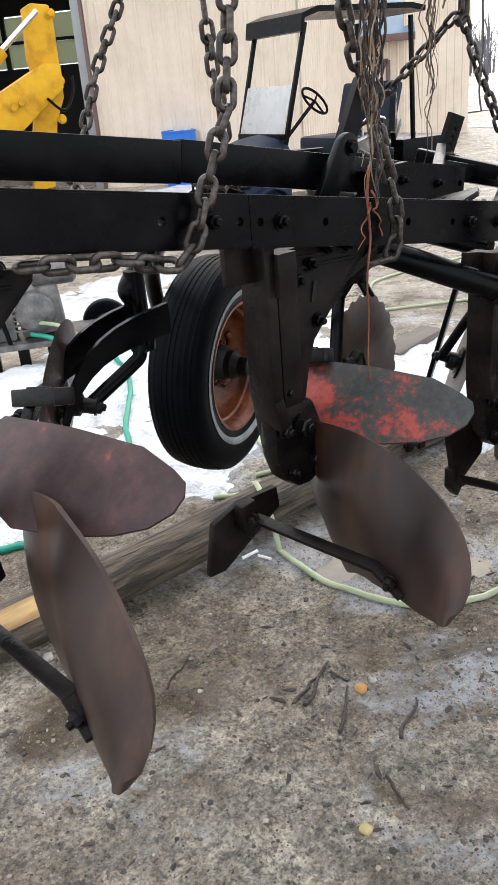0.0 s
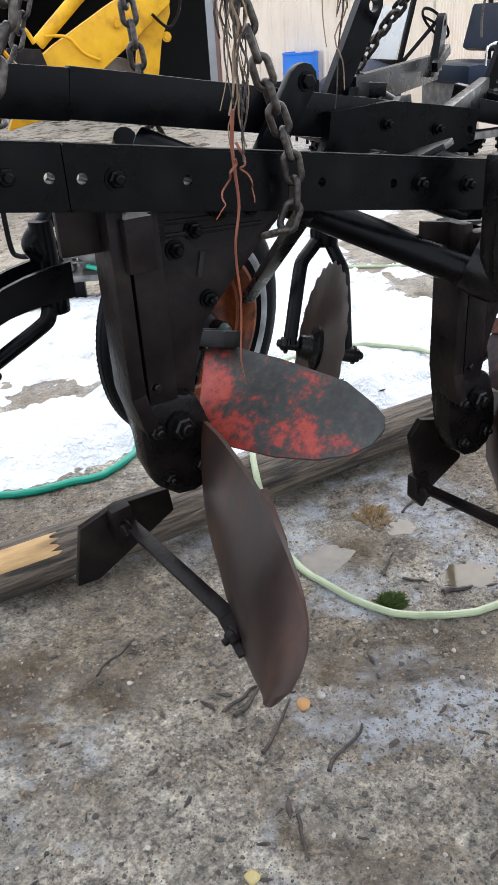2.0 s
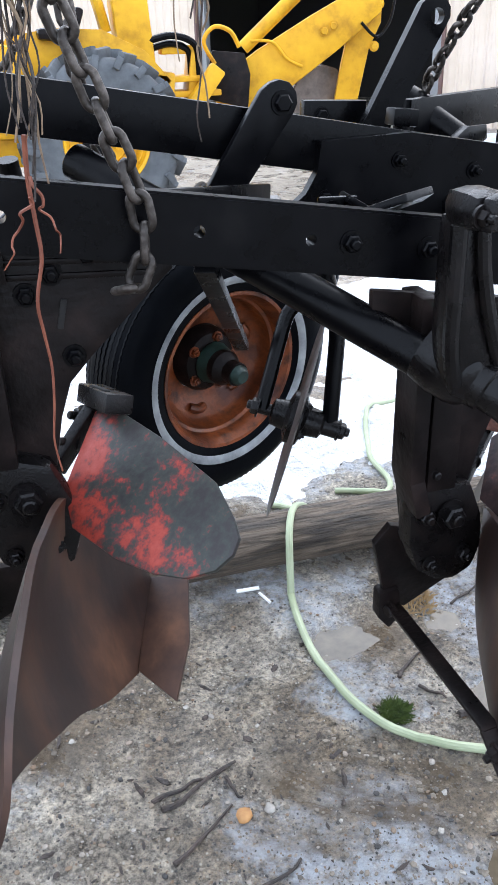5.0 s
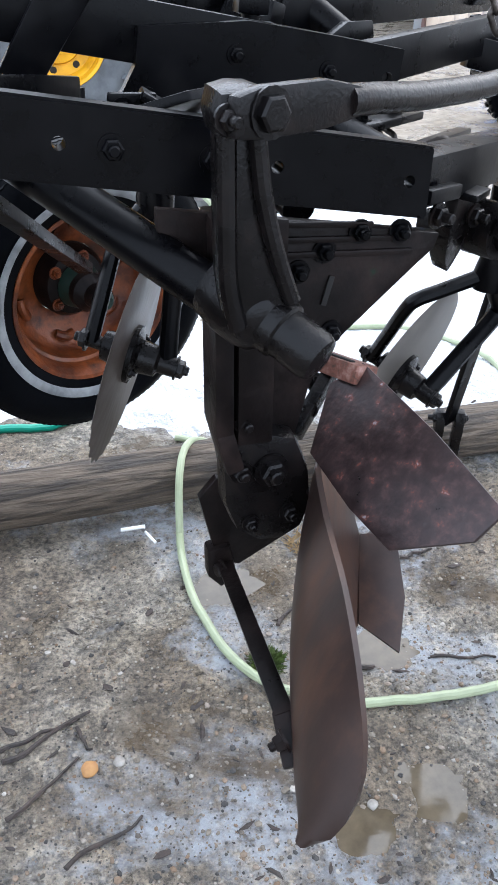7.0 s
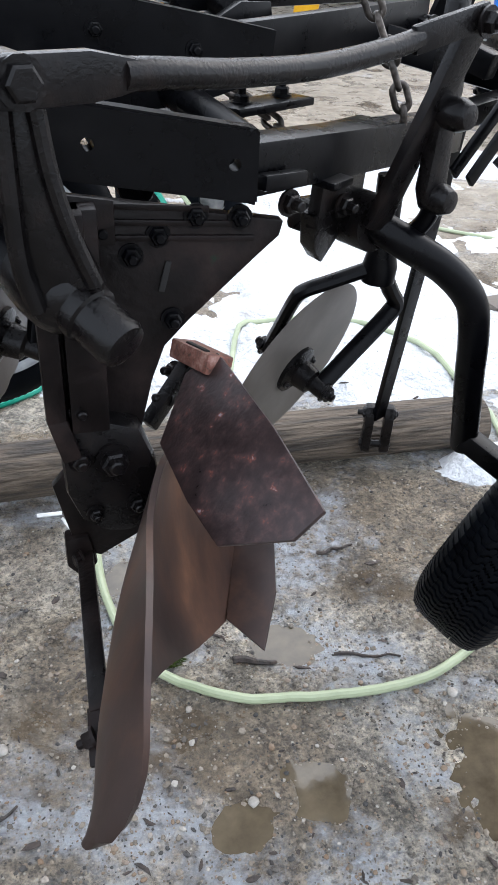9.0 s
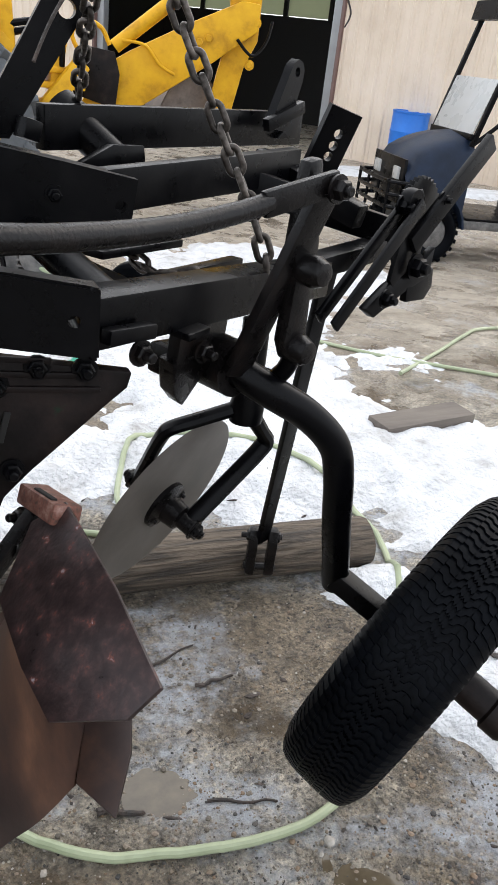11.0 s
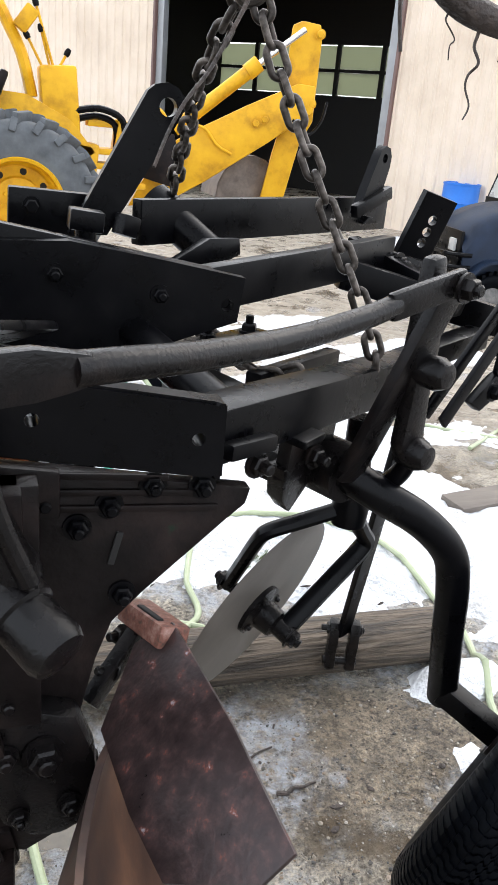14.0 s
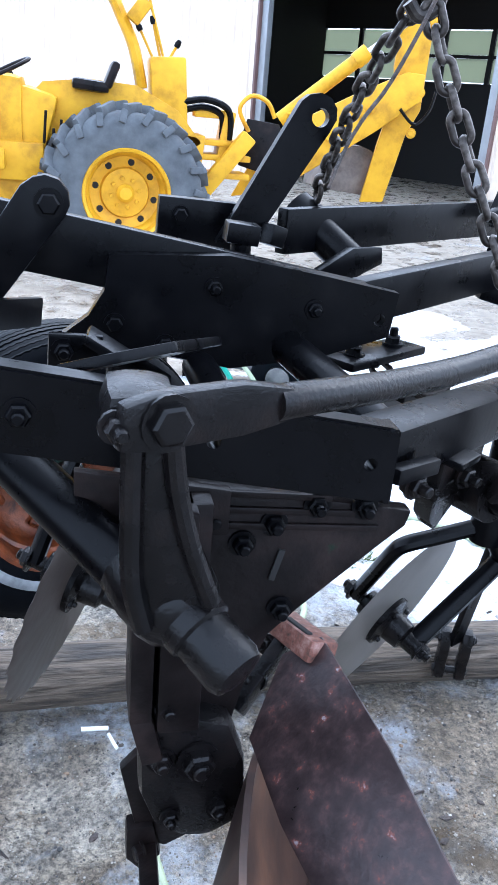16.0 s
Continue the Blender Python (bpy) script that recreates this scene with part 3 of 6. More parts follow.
CORNER = BR + WALL * 3.7
for nm, a, b, o in (("wall_right", BR, CORNER, OUT), ("wall_left", BL - WALL * 16, BL, OUT), ("wall_side", CORNER, CORNER - OUT * 9, WALL)):
    w = part(nm, ribbed_wall(a, b, BASE - 0.1, 6.0, o), SIDING, None, smooth=False)
    tagged(set_back(w), "cream ribbed steel barn siding", "wall", kind="structure")
w = part("wall_over_door", ribbed_wall(BL, BR, 4.3, 6.0, OUT), SIDING, None, smooth=False)
tagged(set_back(w), "cream ribbed steel siding above the doorway", "wall", kind="structure")
for p, s in ((BR, 1), (BL, -1)):
    door = thing("door_frame", "brown steel trim on the barn doorway jamb", "door frame", kind="structure", at=p)
    part("outer_trim", bar(WALL * s * 0.07 + OUT * 0.03 + V(0, 0, BASE), WALL * s * 0.07 + OUT * 0.03 + V(0, 0, 4.4), 0.12, 0.05, WALL, 0.005), BROWN_TRIM, door)
    set_back(door)
    part("inner_jamb", bar(WALL * s * -0.05 - OUT * 0.05 + V(0, 0, BASE), WALL * s * -0.05 - OUT * 0.05 + V(0, 0, 4.4), 0.14, 0.16, WALL, 0.005), GREY_TRIM, door)
track = part("door_header", bar(BL + V(0, 0, 4.35), BR + V(0, 0, 4.35), 0.16, 0.14), GREY_TRIM)
tagged(set_back(track), "grey steel header over the open doorway", "trim", kind="structure")
# inside: bay with its shade painted near-black, translucent wall lights at the back
DEEP = 5.5
IL, IR = BL - WALL * 3.0, BR + WALL * 2.9
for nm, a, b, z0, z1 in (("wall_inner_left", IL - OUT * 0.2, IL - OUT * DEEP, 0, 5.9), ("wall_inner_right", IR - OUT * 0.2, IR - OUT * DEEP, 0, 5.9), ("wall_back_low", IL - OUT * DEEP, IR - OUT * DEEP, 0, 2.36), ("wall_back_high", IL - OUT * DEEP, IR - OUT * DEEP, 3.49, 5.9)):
    w = part(nm, bar(a + V(0, 0, (z0 + z1) / 2), b + V(0, 0, (z0 + z1) / 2), 0.12, z1 - z0, bev=0), SHADE_BLACK)
    tagged(set_back(w), "inner barn wall with its shade painted near-black", "wall", kind="structure")
# unseen ceiling, added to keep sky light out of the bay
ceil = part("ceiling", plate([(0, 0), ((IR - IL).length, 0), ((IR - IL).length, DEEP - 0.2), (0, DEEP - 0.2)], IL - OUT * DEEP + V(0, 0, 5.95), WALL, OUT, 0.08, 0), SHADE_BLACK)
tagged(set_back(ceil), "unseen near-black ceiling added to keep the bay dark", "ceiling", kind="structure")
barn_roof = part("roof", bar(BL - WALL * 16 - OUT * 3.4 + V(0, 0, 6.3), CORNER - OUT * 3.4 + V(0, 0, 6.3), 7.6, 0.2, bev=0), BROWN_TRIM)
tagged(set_back(barn_roof), "brown steel barn roof", "roof", kind="structure")
PANE = bpy.data.materials.new("translucent_wall_light")
PANE.use_nodes = True
_nt = PANE.node_tree
_tr = _nt.nodes.new("ShaderNodeBsdfTranslucent")
_tr.inputs[0].default_value = (0.36, 0.38, 0.30, 1)
_nt.links.new(_tr.outputs[0], _nt.nodes["Material Output"].inputs[0])
wl_win = thing("window_1", "row of pale translucent wall lights in bars painted shade-black", "window", kind="structure", at=IL - OUT * DEEP)
span = (IR - IL).length
for i in range(9):
    for z0, z1 in ((2.38, 2.88), (2.96, 3.46)):
        part("pane", bar(WALL * (span * i / 9 + 0.06) + V(0, 0, (z0 + z1) / 2), WALL * (span * (i + 1) / 9 - 0.06) + V(0, 0, (z0 + z1) / 2), 0.01, z1 - z0, bev=0), PANE, wl_win)
# bars and rail carry the same painted shade
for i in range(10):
    part("mullion", bar(WALL * span * i / 9 + V(0, 0, 2.34), WALL * span * i / 9 + V(0, 0, 3.51), 0.12, 0.10, WALL, 0), SHADE_BLACK, wl_win)
set_back(wl_win)
part("rail", bar(V(0, 0, 2.92), WALL * span + V(0, 0, 2.92), 0.1, 0.07, bev=0), SHADE_BLACK, wl_win)

# ---------- second building, far trees, far snow ----------
shed = thing("farm_building", "cream sided shed with blue steel roof and crossbuck door", "building", at=(18.6, 18.1, -0.2))
H1, H2, H3 = V(-2.2, 2.5, 0), V(1.55, -1.75, 0), V(9.0, 3.0, 0)
h_d = (H2 - H1).normalized()
h_o = V(h_d.y, -h_d.x, 0)
part("wall", ribbed_wall(H1, H2, -0.2, 2.75, h_o, 0.3), SIDING, shed, smooth=False)
part("wall", ribbed_wall(H2, H2 + V(2.4, -0.55, 0), -0.2, 4.2, V(-0.22, -0.97, 0), 0.3), SIDING, shed, smooth=False)
part("roof", solid3([H1 + V(0, 0, 2.7) + h_o * 0.4, H2 + h_d * 0.3 + V(0, 0, 2.7) + h_o * 0.4, H2 + h_d * 0.3 - h_o * 5 + V(0, 0, 5.4), H1 - h_o * 5 + V(0, 0, 5.4)], 0.08, 0.01), ROOF_BLUE, shed, "blue ribbed steel roof")
part("eave_trim", bar(H1 + V(0, 0, 2.68) + h_o * 0.42, H2 + h_d * 0.3 + V(0, 0, 2.68) + h_o * 0.42, 0.05, 0.2), BROWN_TRIM, shed)
dr = part("door", bar(H2 - h_d * 2.7 + h_o * 0.06 + V(0, 0, 1.05), H2 - h_d * 0.45 + h_o * 0.06 + V(0, 0, 1.05), 0.06, 2.2), SIDING, shed, "cream crossbuck barn door")
for a, b in (((2.7, 0.02), (2.7, 2.12)), ((0.45, 0.02), (0.45, 2.12)), ((1.58, 0.02), (1.58, 2.12)), ((2.7, 2.1), (0.45, 2.1)), ((2.7, 1.05), (0.45, 1.05)), ((2.7, 1.08), (1.58, 2.1)), ((2.7, 2.1), (1.58, 1.08)), ((1.58, 1.08), (0.45, 2.1)), ((1.58, 2.1), (0.45, 1.08)), ((2.7, 0.05), (0.45, 0.05))):
    part("door_brace", bar(H2 - h_d * a[0] + h_o * 0.11 + V(0, 0, a[1]), H2 - h_d * b[0] + h_o * 0.11 + V(0, 0, b[1]), 0.03, 0.13, h_o.cross(h_d) if abs(a[1] - b[1]) < 0.1 else h_d, 0.005), BROWN_TRIM, dr)

rt = random.Random(5)
woods = bmesh.new()
for i in range(420):
    dist = rt.uniform(120, 200)
    ang = radians(rt.uniform(12, 48))
    x, y = dist * math.cos(ang), dist * math.sin(ang)
    h = rt.uniform(5, 10)
    for k in range(rt.randint(5, 9)):
        z0 = 0 if k == 0 else h * rt.uniform(0.2, 0.7)
        x1, y1, z1 = x + rt.uniform(-1, 1) * (0.3 if k == 0 else 2), y + rt.uniform(-1, 1) * (0.3 if k == 0 else 2), z0 + (h if k == 0 else h * 0.35)
        r = 0.16 if k == 0 else 0.07
        vs_ = [woods.verts.new(c) for c in ((x - r, y + r, z0), (x + r, y - r, z0), (x1, y1, z1))]
        woods.faces.new(vs_)
        vs_ = [woods.verts.new(c) for c in ((x, y - r, z0), (x, y + r, z0), (x1 + 0.2, y1, z1))]
        woods.faces.new(vs_)
far_wood = part("far_woods", woods, TREES, None, smooth=False)
tagged(far_wood, "leafless grey winter woods on the horizon", "woods", kind="stuff")
far_snow = part("far_snow", grid_mesh("far_snow", list(np.arange(24, 130, 2.0)), list(np.arange(8, 100, 2.0)), lambda x, y: ground_height(x, y) + 0.05 + 0.25 * fbm(x * 0.05, y * 0.09, 2.0), lambda x, y: fbm(x * 0.06, y * 0.12, 1.0) > -0.25), SNOW, None, angle=180)
tagged(far_snow, "distant snowy field beyond the yard", "snow", kind="stuff")

# ---------- the plough ----------
# The diagonal beam runs along x; the line of travel is T, and S points to the ploughed side.
T = V(0.905, 0.42, -0.05).normalized()
S = V(0.42, -0.905, 0.0).normalized()
UP = V(0, 0, 1)
GRADE = -0.158                                   # the beams dip towards the hitch
BEAMX = V(1, 0, GRADE).normalized()
BEAMZ = V(-GRADE, 0, 1).normalized()
plough = thing("plough", "black painted three-furrow trailed plough hanging from chains", "plough", at=(1.2, 1.03, 1.33))
PINV = Matrix.Translation(V(-1.2, -1.03, -1.33))


def pp(name, bm, mat, parent=None, label="", angle=35):
    """A part of the plough, built in world places."""
    parent = parent or plough
    bmesh.ops.transform(bm, verts=bm.verts, matrix=PINV)
    ob = part(name, bm, mat, parent, label, angle=angle)
    return ob


def beam_top(x):
    return 1.5765 + GRADE * x


def on_beam(x, drop=0.0425, y=1.018):
    return V(x, y, beam_top(x) - drop)


# main diagonal beam, with its drilled holes
def drilled_bar(x0, x1, y, thick, high, holes, r=0.0075):
    """A flat bar in the x-z plane following the grade, with through holes as octagons."""
    b = bmesh.new()
    xs = sorted({x0, x1} | {h - 0.018 for h in holes} | {h + 0.018 for h in holes})

    def ring(x, t):
        return V(x, y, beam_top(x) - t)
    for yy, flip in ((y, False), (y + thick, True)):
        for a, c in zip(xs, xs[1:]):
            mid = (a + c) / 2
            hole = next((h for h in holes if abs(h - mid) < 0.004), None)
            q = [V(a, yy, beam_top(a) - high), V(c, yy, beam_top(c) - high), V(c, yy, beam_top(c)), V(a, yy, beam_top(a))]
            vs = [b.verts.new(p) for p in q]
            if hole is None:
                b.faces.new(vs if not flip else vs[::-1])
            else:
                o = V(hole, yy, beam_top(hole) - high / 2)
                circ = [b.verts.new(o + V(r * math.cos(k), 0, r * math.sin(k))) for k in [math.radians(225 + 30 * i) for i in range(12)]]
                for i in range(4):
                    A, B = vs[i], vs[(i + 1) % 4]
                    seg = [circ[(3 * i + k) % 12] for k in range(4)]
                    f = [A, B] + seg[::-1]
                    b.faces.new(f if not flip else f[::-1])
    for a, c in zip(xs, xs[1:]):
        for t in (0, high):
            q = [V(a, y, beam_top(a) - t), V(c, y, beam_top(c) - t), V(c, y + thick, beam_top(c) - t), V(a, y + thick, beam_top(a) - t)]
            b.faces.new([b.verts.new(p) for p in (q if t else q[::-1])])
    for x in (x0, x1):
        q = [V(x, y, beam_top(x)), V(x, y + thick, beam_top(x)), V(x, y + thick, beam_top(x) - high), V(x, y, beam_top(x) - high)]
        b.faces.new([b.verts.new(p) for p in q])
    for h in holes:
        rings = [[b.verts.new(V(h, yy, beam_top(h) - high / 2) + V(r * math.cos(k), 0, r * math.sin(k))) for k in [math.radians(30 * i) for i in range(12)]] for yy in (y, y + thick)]
        for k in range(12):
            b.faces.new((rings[0][k], rings[1][k], rings[1][(k + 1) % 12], rings[0][(k + 1) % 12]))
    bmesh.ops.remove_doubles(b, verts=b.verts, dist=0.0003)
    bmesh.ops.recalc_face_normals(b, faces=b.faces)
    es = [e for e in b.edges if len(e.link_faces) == 2 and e.calc_face_angle(0) > 1.2 and e.calc_length() > 0.02]
    bmesh.ops.bevel(b, geom=es, offset=0.003, segments=2, affect="EDGES", clamp_overlap=True)
    return b


HOLES = [0.695, 0.845, 0.888, 1.04, 1.268, 1.411, 1.65, 1.817]
main_beam = pp("beam", drilled_bar(-0.75, 1.846, 1.018, 0.03, 0.086, HOLES), BLACK, label="long flat black beam with bolt holes")
for x in (0.79, 0.934, 1.466, 1.575, 0.42, 0.1):
    pp("bolt", bolt(on_beam(x), (0, -1, 0), 0.012, 0.011, 0.006), BLACK, main_beam)

# second beam with its riveted reinforcing plate
Y2 = 1.425
pp("beam", bar((0.1, Y2, 1.60), (1.03, Y2, 1.465), 0.026, 0.085, bev=0.003, bm=bar((1.03, Y2, 1.468), (1.93, Y2, 1.31), 0.026, 0.085, bev=0.003)), BLACK)
ol = [(1.562, 1.383), (1.724, 1.388), (1.86, 1.366), (1.976, 1.345), (1.968, 1.280), (1.86, 1.245), (1.735, 1.228), (1.617, 1.250), (1.53, 1.262), (1.50, 1.272), (1.535, 1.300), (1.556, 1.335)]
b2p = pp("reinforcing_plate", holed_plate(ol, [(1.951, 1.305, 0.009)], (0, 1.398, 0), (1, 0, 0), (0, 0, 1), 0.022), BLACK, label="cut black plate with green paint traces")
for x, z in ((1.705, 1.344), (1.851, 1.318), (1.64, 1.262), (1.57, 1.29)):
    pp("bolt", bolt((x, 1.386, z), (0, -1, 0), 0.011, 0.01, 0.008 if x > 1.7 else 0), BLACK, b2p)
# strap between the two beams
pp("strap", plate([(1.351, 1.314), (1.452, 1.466), (1.467, 1.477), (1.482, 1.481), (1.499, 1.476), (1.510, 1.462), (1.512, 1.445), (1.505, 1.43), (1.418, 1.313)], (0, 1.372, 0), (1, 0, 0), (0, 0, 1), 0.02, 0.003), BLACK, label="leaning strap with a rounded head")
pp("bolt", bolt((1.486, 1.361, 1.447), (0, -1, 0), 0.014, 0.012), BLACK)
pp("brace_bar", bar((1.47, 1.40, 1.30), (1.22, 1.06, 1.36), 0.014, 0.04), BLACK)
pp("angle_bracket", bar((1.487, 1.2, 1.308), (1.548, 1.2, 1.306), 0.012, 0.042, bev=0.004, bm=bar((1.53, 1.205, 1.326), (1.625, 1.195, 1.268), 0.05, 0.012, bev=0.003)), BLACK)
pp("bolt", bolt((1.505, 1.194, 1.309), (0, -1, 0), 0.011, 0.01, 0.006), BLACK)
pp("angle_plate", solid3([(1.50, 1.06, 1.33), (1.56, 1.06, 1.345), (1.62, 1.10, 1.345), (1.70, 1.28, 1.30), (1.63, 1.32, 1.27)], 0.012), BLACK)

# oblique cross bars from the beam ends to the front
pp("cross_bar", bar((1.832, 1.088, 1.226), (2.36, 1.512, 1.168), 0.064, 0.066, bev=0.004), BLACK)
pp("cross_bar", bar((1.93, 1.45, 1.315), (2.42, 1.80, 1.33), 0.03, 0.07), BLACK)
beam3 = pp("beam", bar((1.877, 1.725, 1.375), (2.60, 2.20, 1.372), 0.026, 0.08), BLACK)
pp("beam_lug", plate([(0, 0), (0.09, 0.0), (0.10, 0.09), (0.03, 0.02)], (2.50, 2.12, 1.35), (0.82, 0.56, 0), (0, 0, 1), 0.03), BLACK)
lg = pp("lug", holed_plate([(-0.03, -0.02), (0.05, -0.03), (0.095, 0.085), (0.097, 0.11), (0.086, 0.128), (0.066, 0.133), (0.046, 0.122), (0.034, 0.10)], [(0.067, 0.105, 0.011)], (2.47, 2.06, 1.40), (0.82, 0.56, 0), (0, 0, 1), 0.022), BLACK, label="upright lug with a bolt hole")
pp("lug_stay", bar((2.44, 2.03, 1.385), (2.56, 2.10, 1.43), 0.02, 0.03), BLACK, lg)
pp("stub_pipe", lathe([(0, -0.03), (0.040, -0.03), (0.041, 0.008), (0.037, 0.014), (0.034, 0.022), (0.033, 0.13), (0, 0.13)], (1.945, 1.815, 1.385), (0.50, -0.50, -0.42), 28), BLACK)
pp("stub_wing", solid3([(1.925, 1.64, 1.325), (1.995, 1.69, 1.358), (2.065, 1.724, 1.356), (2.068, 1.726, 1.326), (1.99, 1.68, 1.30)], 0.02), BLACK)
pp("left_block", bar((1.66, 1.77, 1.378), (1.80, 1.77, 1.372), 0.03, 0.085), BLACK)
pp("bolt", bolt((1.70, 1.753, 1.39), (0, -1, 0), 0.012, 0.01), BLACK)
# upright strap with the eye, leaning forward
lever = holed_plate([(-0.02, 0), (0.045, 0), (0.16, 0.19), (0.170, 0.21), (0.169, 0.228), (0.158, 0.243), (0.14, 0.25), (0.12, 0.246), (0.107, 0.235)], [(0.142, 0.212, 0.015)], (1.775, 1.70, 1.355), (1, 0, 0), (0, 0, 1), 0.024)
pp("hitch_strap", lever, BLACK, label="leaning flat strap with a round eye at its top")
pp("square_head", bar((1.735, 1.50, 1.405), (1.785, 1.50, 1.40), 0.04, 0.03, bm=rod((1.76, 1.5, 1.33), (1.76, 1.5, 1.40), 0.016)), BLACK)
pp("square_head", bar((1.835, 1.66, 1.38), (1.865, 1.68, 1.37), 0.03, 0.035), BLACK)

# clamp with two studs on the cross tube
pp("cross_tube", rod((1.81, 1.42, 1.265), (1.90, 1.15, 1.215), 0.026, 20), BLACK)
pp("cross_tube", rod((1.69, 1.40, 1.23), (1.72, 1.13, 1.19), 0.024, 20), BLACK)
clamp = pp("stud_clamp", bar((1.91, 1.44, 1.222), (2.08, 1.56, 1.218), 0.07, 0.014, bm=bar((1.90, 1.48, 1.19), (2.0, 1.30, 1.175), 0.06, 0.012)), BLACK)
for p in ((1.948, 1.467), (2.038, 1.532)):
    pp("stud", bolt((*p, 1.229), (0, 0, 1), 0.013, 0.014, 0.012), BLACK, clamp)
pp("fork_tie", bar((1.90, 1.32, 1.19), (2.02, 1.17, 1.175), 0.055, 0.012), BLACK)
pp("mid_tie", bar((2.02, 1.44, 1.17), (2.24, 1.62, 1.16), 0.03, 0.03), BLACK)


# ---------- plough bottoms ----------
def edge_curve(pts, n):
    ps = smooth_path(pts, 12)
    ls = [0.0]
    for a, b in zip(ps, ps[1:]):
        ls.append(ls[-1] + (b - a).length)
    out, k = [], 0
    for i in range(n):
        s = ls[-1] * i / (n - 1)
        while k < len(ls) - 2 and ls[k + 1] < s:
            k += 1
        f = (s - ls[k]) / max(1e-9, ls[k + 1] - ls[k])
        out.append(ps[k].lerp(ps[k + 1], min(1, f)))
    return out


def build_bottom(off, trash, trash_mat, trash_label, clamp_mat, side, heel_at, wing_at, toe=(0, 0, 0), stem=(0, 0, 0)):
    """One share, mouldboard, landside, standard and skimming board, moved back along the beam by off."""
    o = V(off)

    def P(x, y, z):
        return V(x, y, z) - o

    def Q(x, y, z):
        return P(x, y, z) + V(stem)
    frog = plate([(1.60, 1.205), (1.90, 1.160), (1.895, 1.14), (1.872, 1.12), (1.775, 1.03), (1.742, 0.995), (1.724, 0.945), (1.70, 0.84), (1.71, 0.74), (1.66, 0.735), (1.60, 0.80), (1.585, 0.90)],
                 Q(0, 1.085, 0), (1, 0, 0), (0, 0, 1), 0.022, 0.003)
    std = pp("bottom", frog, BLACK_OLD, label="black standard and frog carrying share and mouldboard")
    # boxed front edge of the standard
    box = bmesh.new()
    for a, c, w in (((1.588, 1.055, 1.215), (1.588, 1.055, 0.92), 0.026), ((1.588, 1.055, 0.925), (1.604, 1.055, 0.86), 0.026), ((1.632, 1.05, 1.20), (1.632, 1.05, 0.90), 0.05)):
        bar(Q(*a), Q(*c), 0.05 if w > 0.03 else 0.07, w, (1, 0, 0), 0.004, box)
    pp("standard", box, BLACK_OLD, std)
    pp("standard_cap", bar(Q(1.617, 1.04, 1.20), Q(1.617, 1.04, 1.12), 0.07, 0.045, (1, 0, 0), 0.004), BLACK_OLD, std)
    pp("beam_pad", plate([(1.515, 1.225), (1.68, 1.20), (1.68, 1.145), (1.515, 1.15)], Q(0, 1.062, 0), (1, 0, 0), (0, 0, 1), 0.014), BLACK_OLD, std)
    for x, z in ((1.783, 1.172), (1.735, 1.15), (1.84, 1.168), (1.752, 1.035), (1.70, 1.125), (1.665, 1.16)):
        pp("frog_bolt", bolt(Q(x, 1.072, z), (0, -1, 0), 0.012, 0.011, 0.008), BLACK, std)
    # solid near-black bar paints the shade of an open slot
    slot_shade = bar(Q(1.748, 1.072, 1.115), Q(1.738, 1.072, 1.075), 0.004, 0.008, (1, 0, 0), 0.001)
    pp("slot_shade", slot_shade, SHADE_BLACK, std)
    # ribs cast on the upper frog
    rb = bmesh.new()
    for k in range(3):
        bar(Q(1.66, 1.072, 1.19 - 0.02 * k), Q(1.80 + 0.03 * k, 1.072, 1.168 - 0.02 * k + 0.012), 0.006, 0.008, bev=0.002, bm=rb)
    pp("frog_ribs", rb, BLACK_OLD, std)
    # lower casting between frog and share
    cast = plate([(1.588, 0.89), (1.64, 0.91), (1.70, 0.89), (1.722, 0.83), (1.728, 0.77), (1.715, 0.725), (1.68, 0.708), (1.645, 0.712), (1.61, 0.74), (1.592, 0.79)], Q(0, 1.065, 0), (1, 0, 0), (0, 0, 1), 0.05, 0.014)
    pp("frog_casting", cast, CASTING, std)
    for x, z, s in ((1.66, 0.845, 0.02), (1.69, 0.765, 0.012), (1.615, 0.85, 0.013), (1.62, 0.93, 0.012), (1.63, 0.755, 0.010)):
        pp("casting_bolt", bolt(Q(x, 1.036, z), (0.1, -1, 0), s, s * 0.9, 0.006), CASTING, std)
    # landside: long flat bar trailing under the frog
    ly, outline = side
    pp("landside", plate(outline, (0, ly, 0), (1, 0, 0), (0, 0, 1), 0.016), BLACK_OLD, std)
    heel = V(heel_at)
    pp("landside_heel", plate([(-0.03, 0.035), (0.008, 0.04), (0.02, -0.02), (-0.006, -0.05), (-0.03, -0.02)], heel + V(0, 0.012, 0), (1, 0, 0), (0, 0, 1), 0.03, 0.006), BLACK_OLD, std)
    # mouldboard
    n, m = 34, 13
    top = edge_curve([P(1.885, 1.19, 0.555), P(1.822, 1.15, 0.72), P(1.745, 1.065, 0.825), P(1.69, 0.90, 0.862), P(1.664, 0.765, 0.852), P(1.642, 0.66, 0.812), P(1.628, 0.605, 0.748), P(1.602, 0.588, 0.688), P(1.575, 0.605, 0.648)], n)
    low = edge_curve([P(1.835, 1.06, 0.465), P(1.768, 0.99, 0.488), P(1.705, 0.915, 0.543), P(1.642, 0.82, 0.590), P(1.605, 0.74, 0.620), P(1.583, 0.665, 0.628), P(1.573, 0.620, 0.640)], n)
    grid = []
    for i in range(n):
        f = i / (n - 1)
        row = []
        for j in range(m):
            g = j / (m - 1)
            p = low[i].lerp(top[i], g)
            sag = math.sin(math.pi * g) * 0.037 * math.sin(math.pi * min(1, 0.9 * f)) ** 0.8
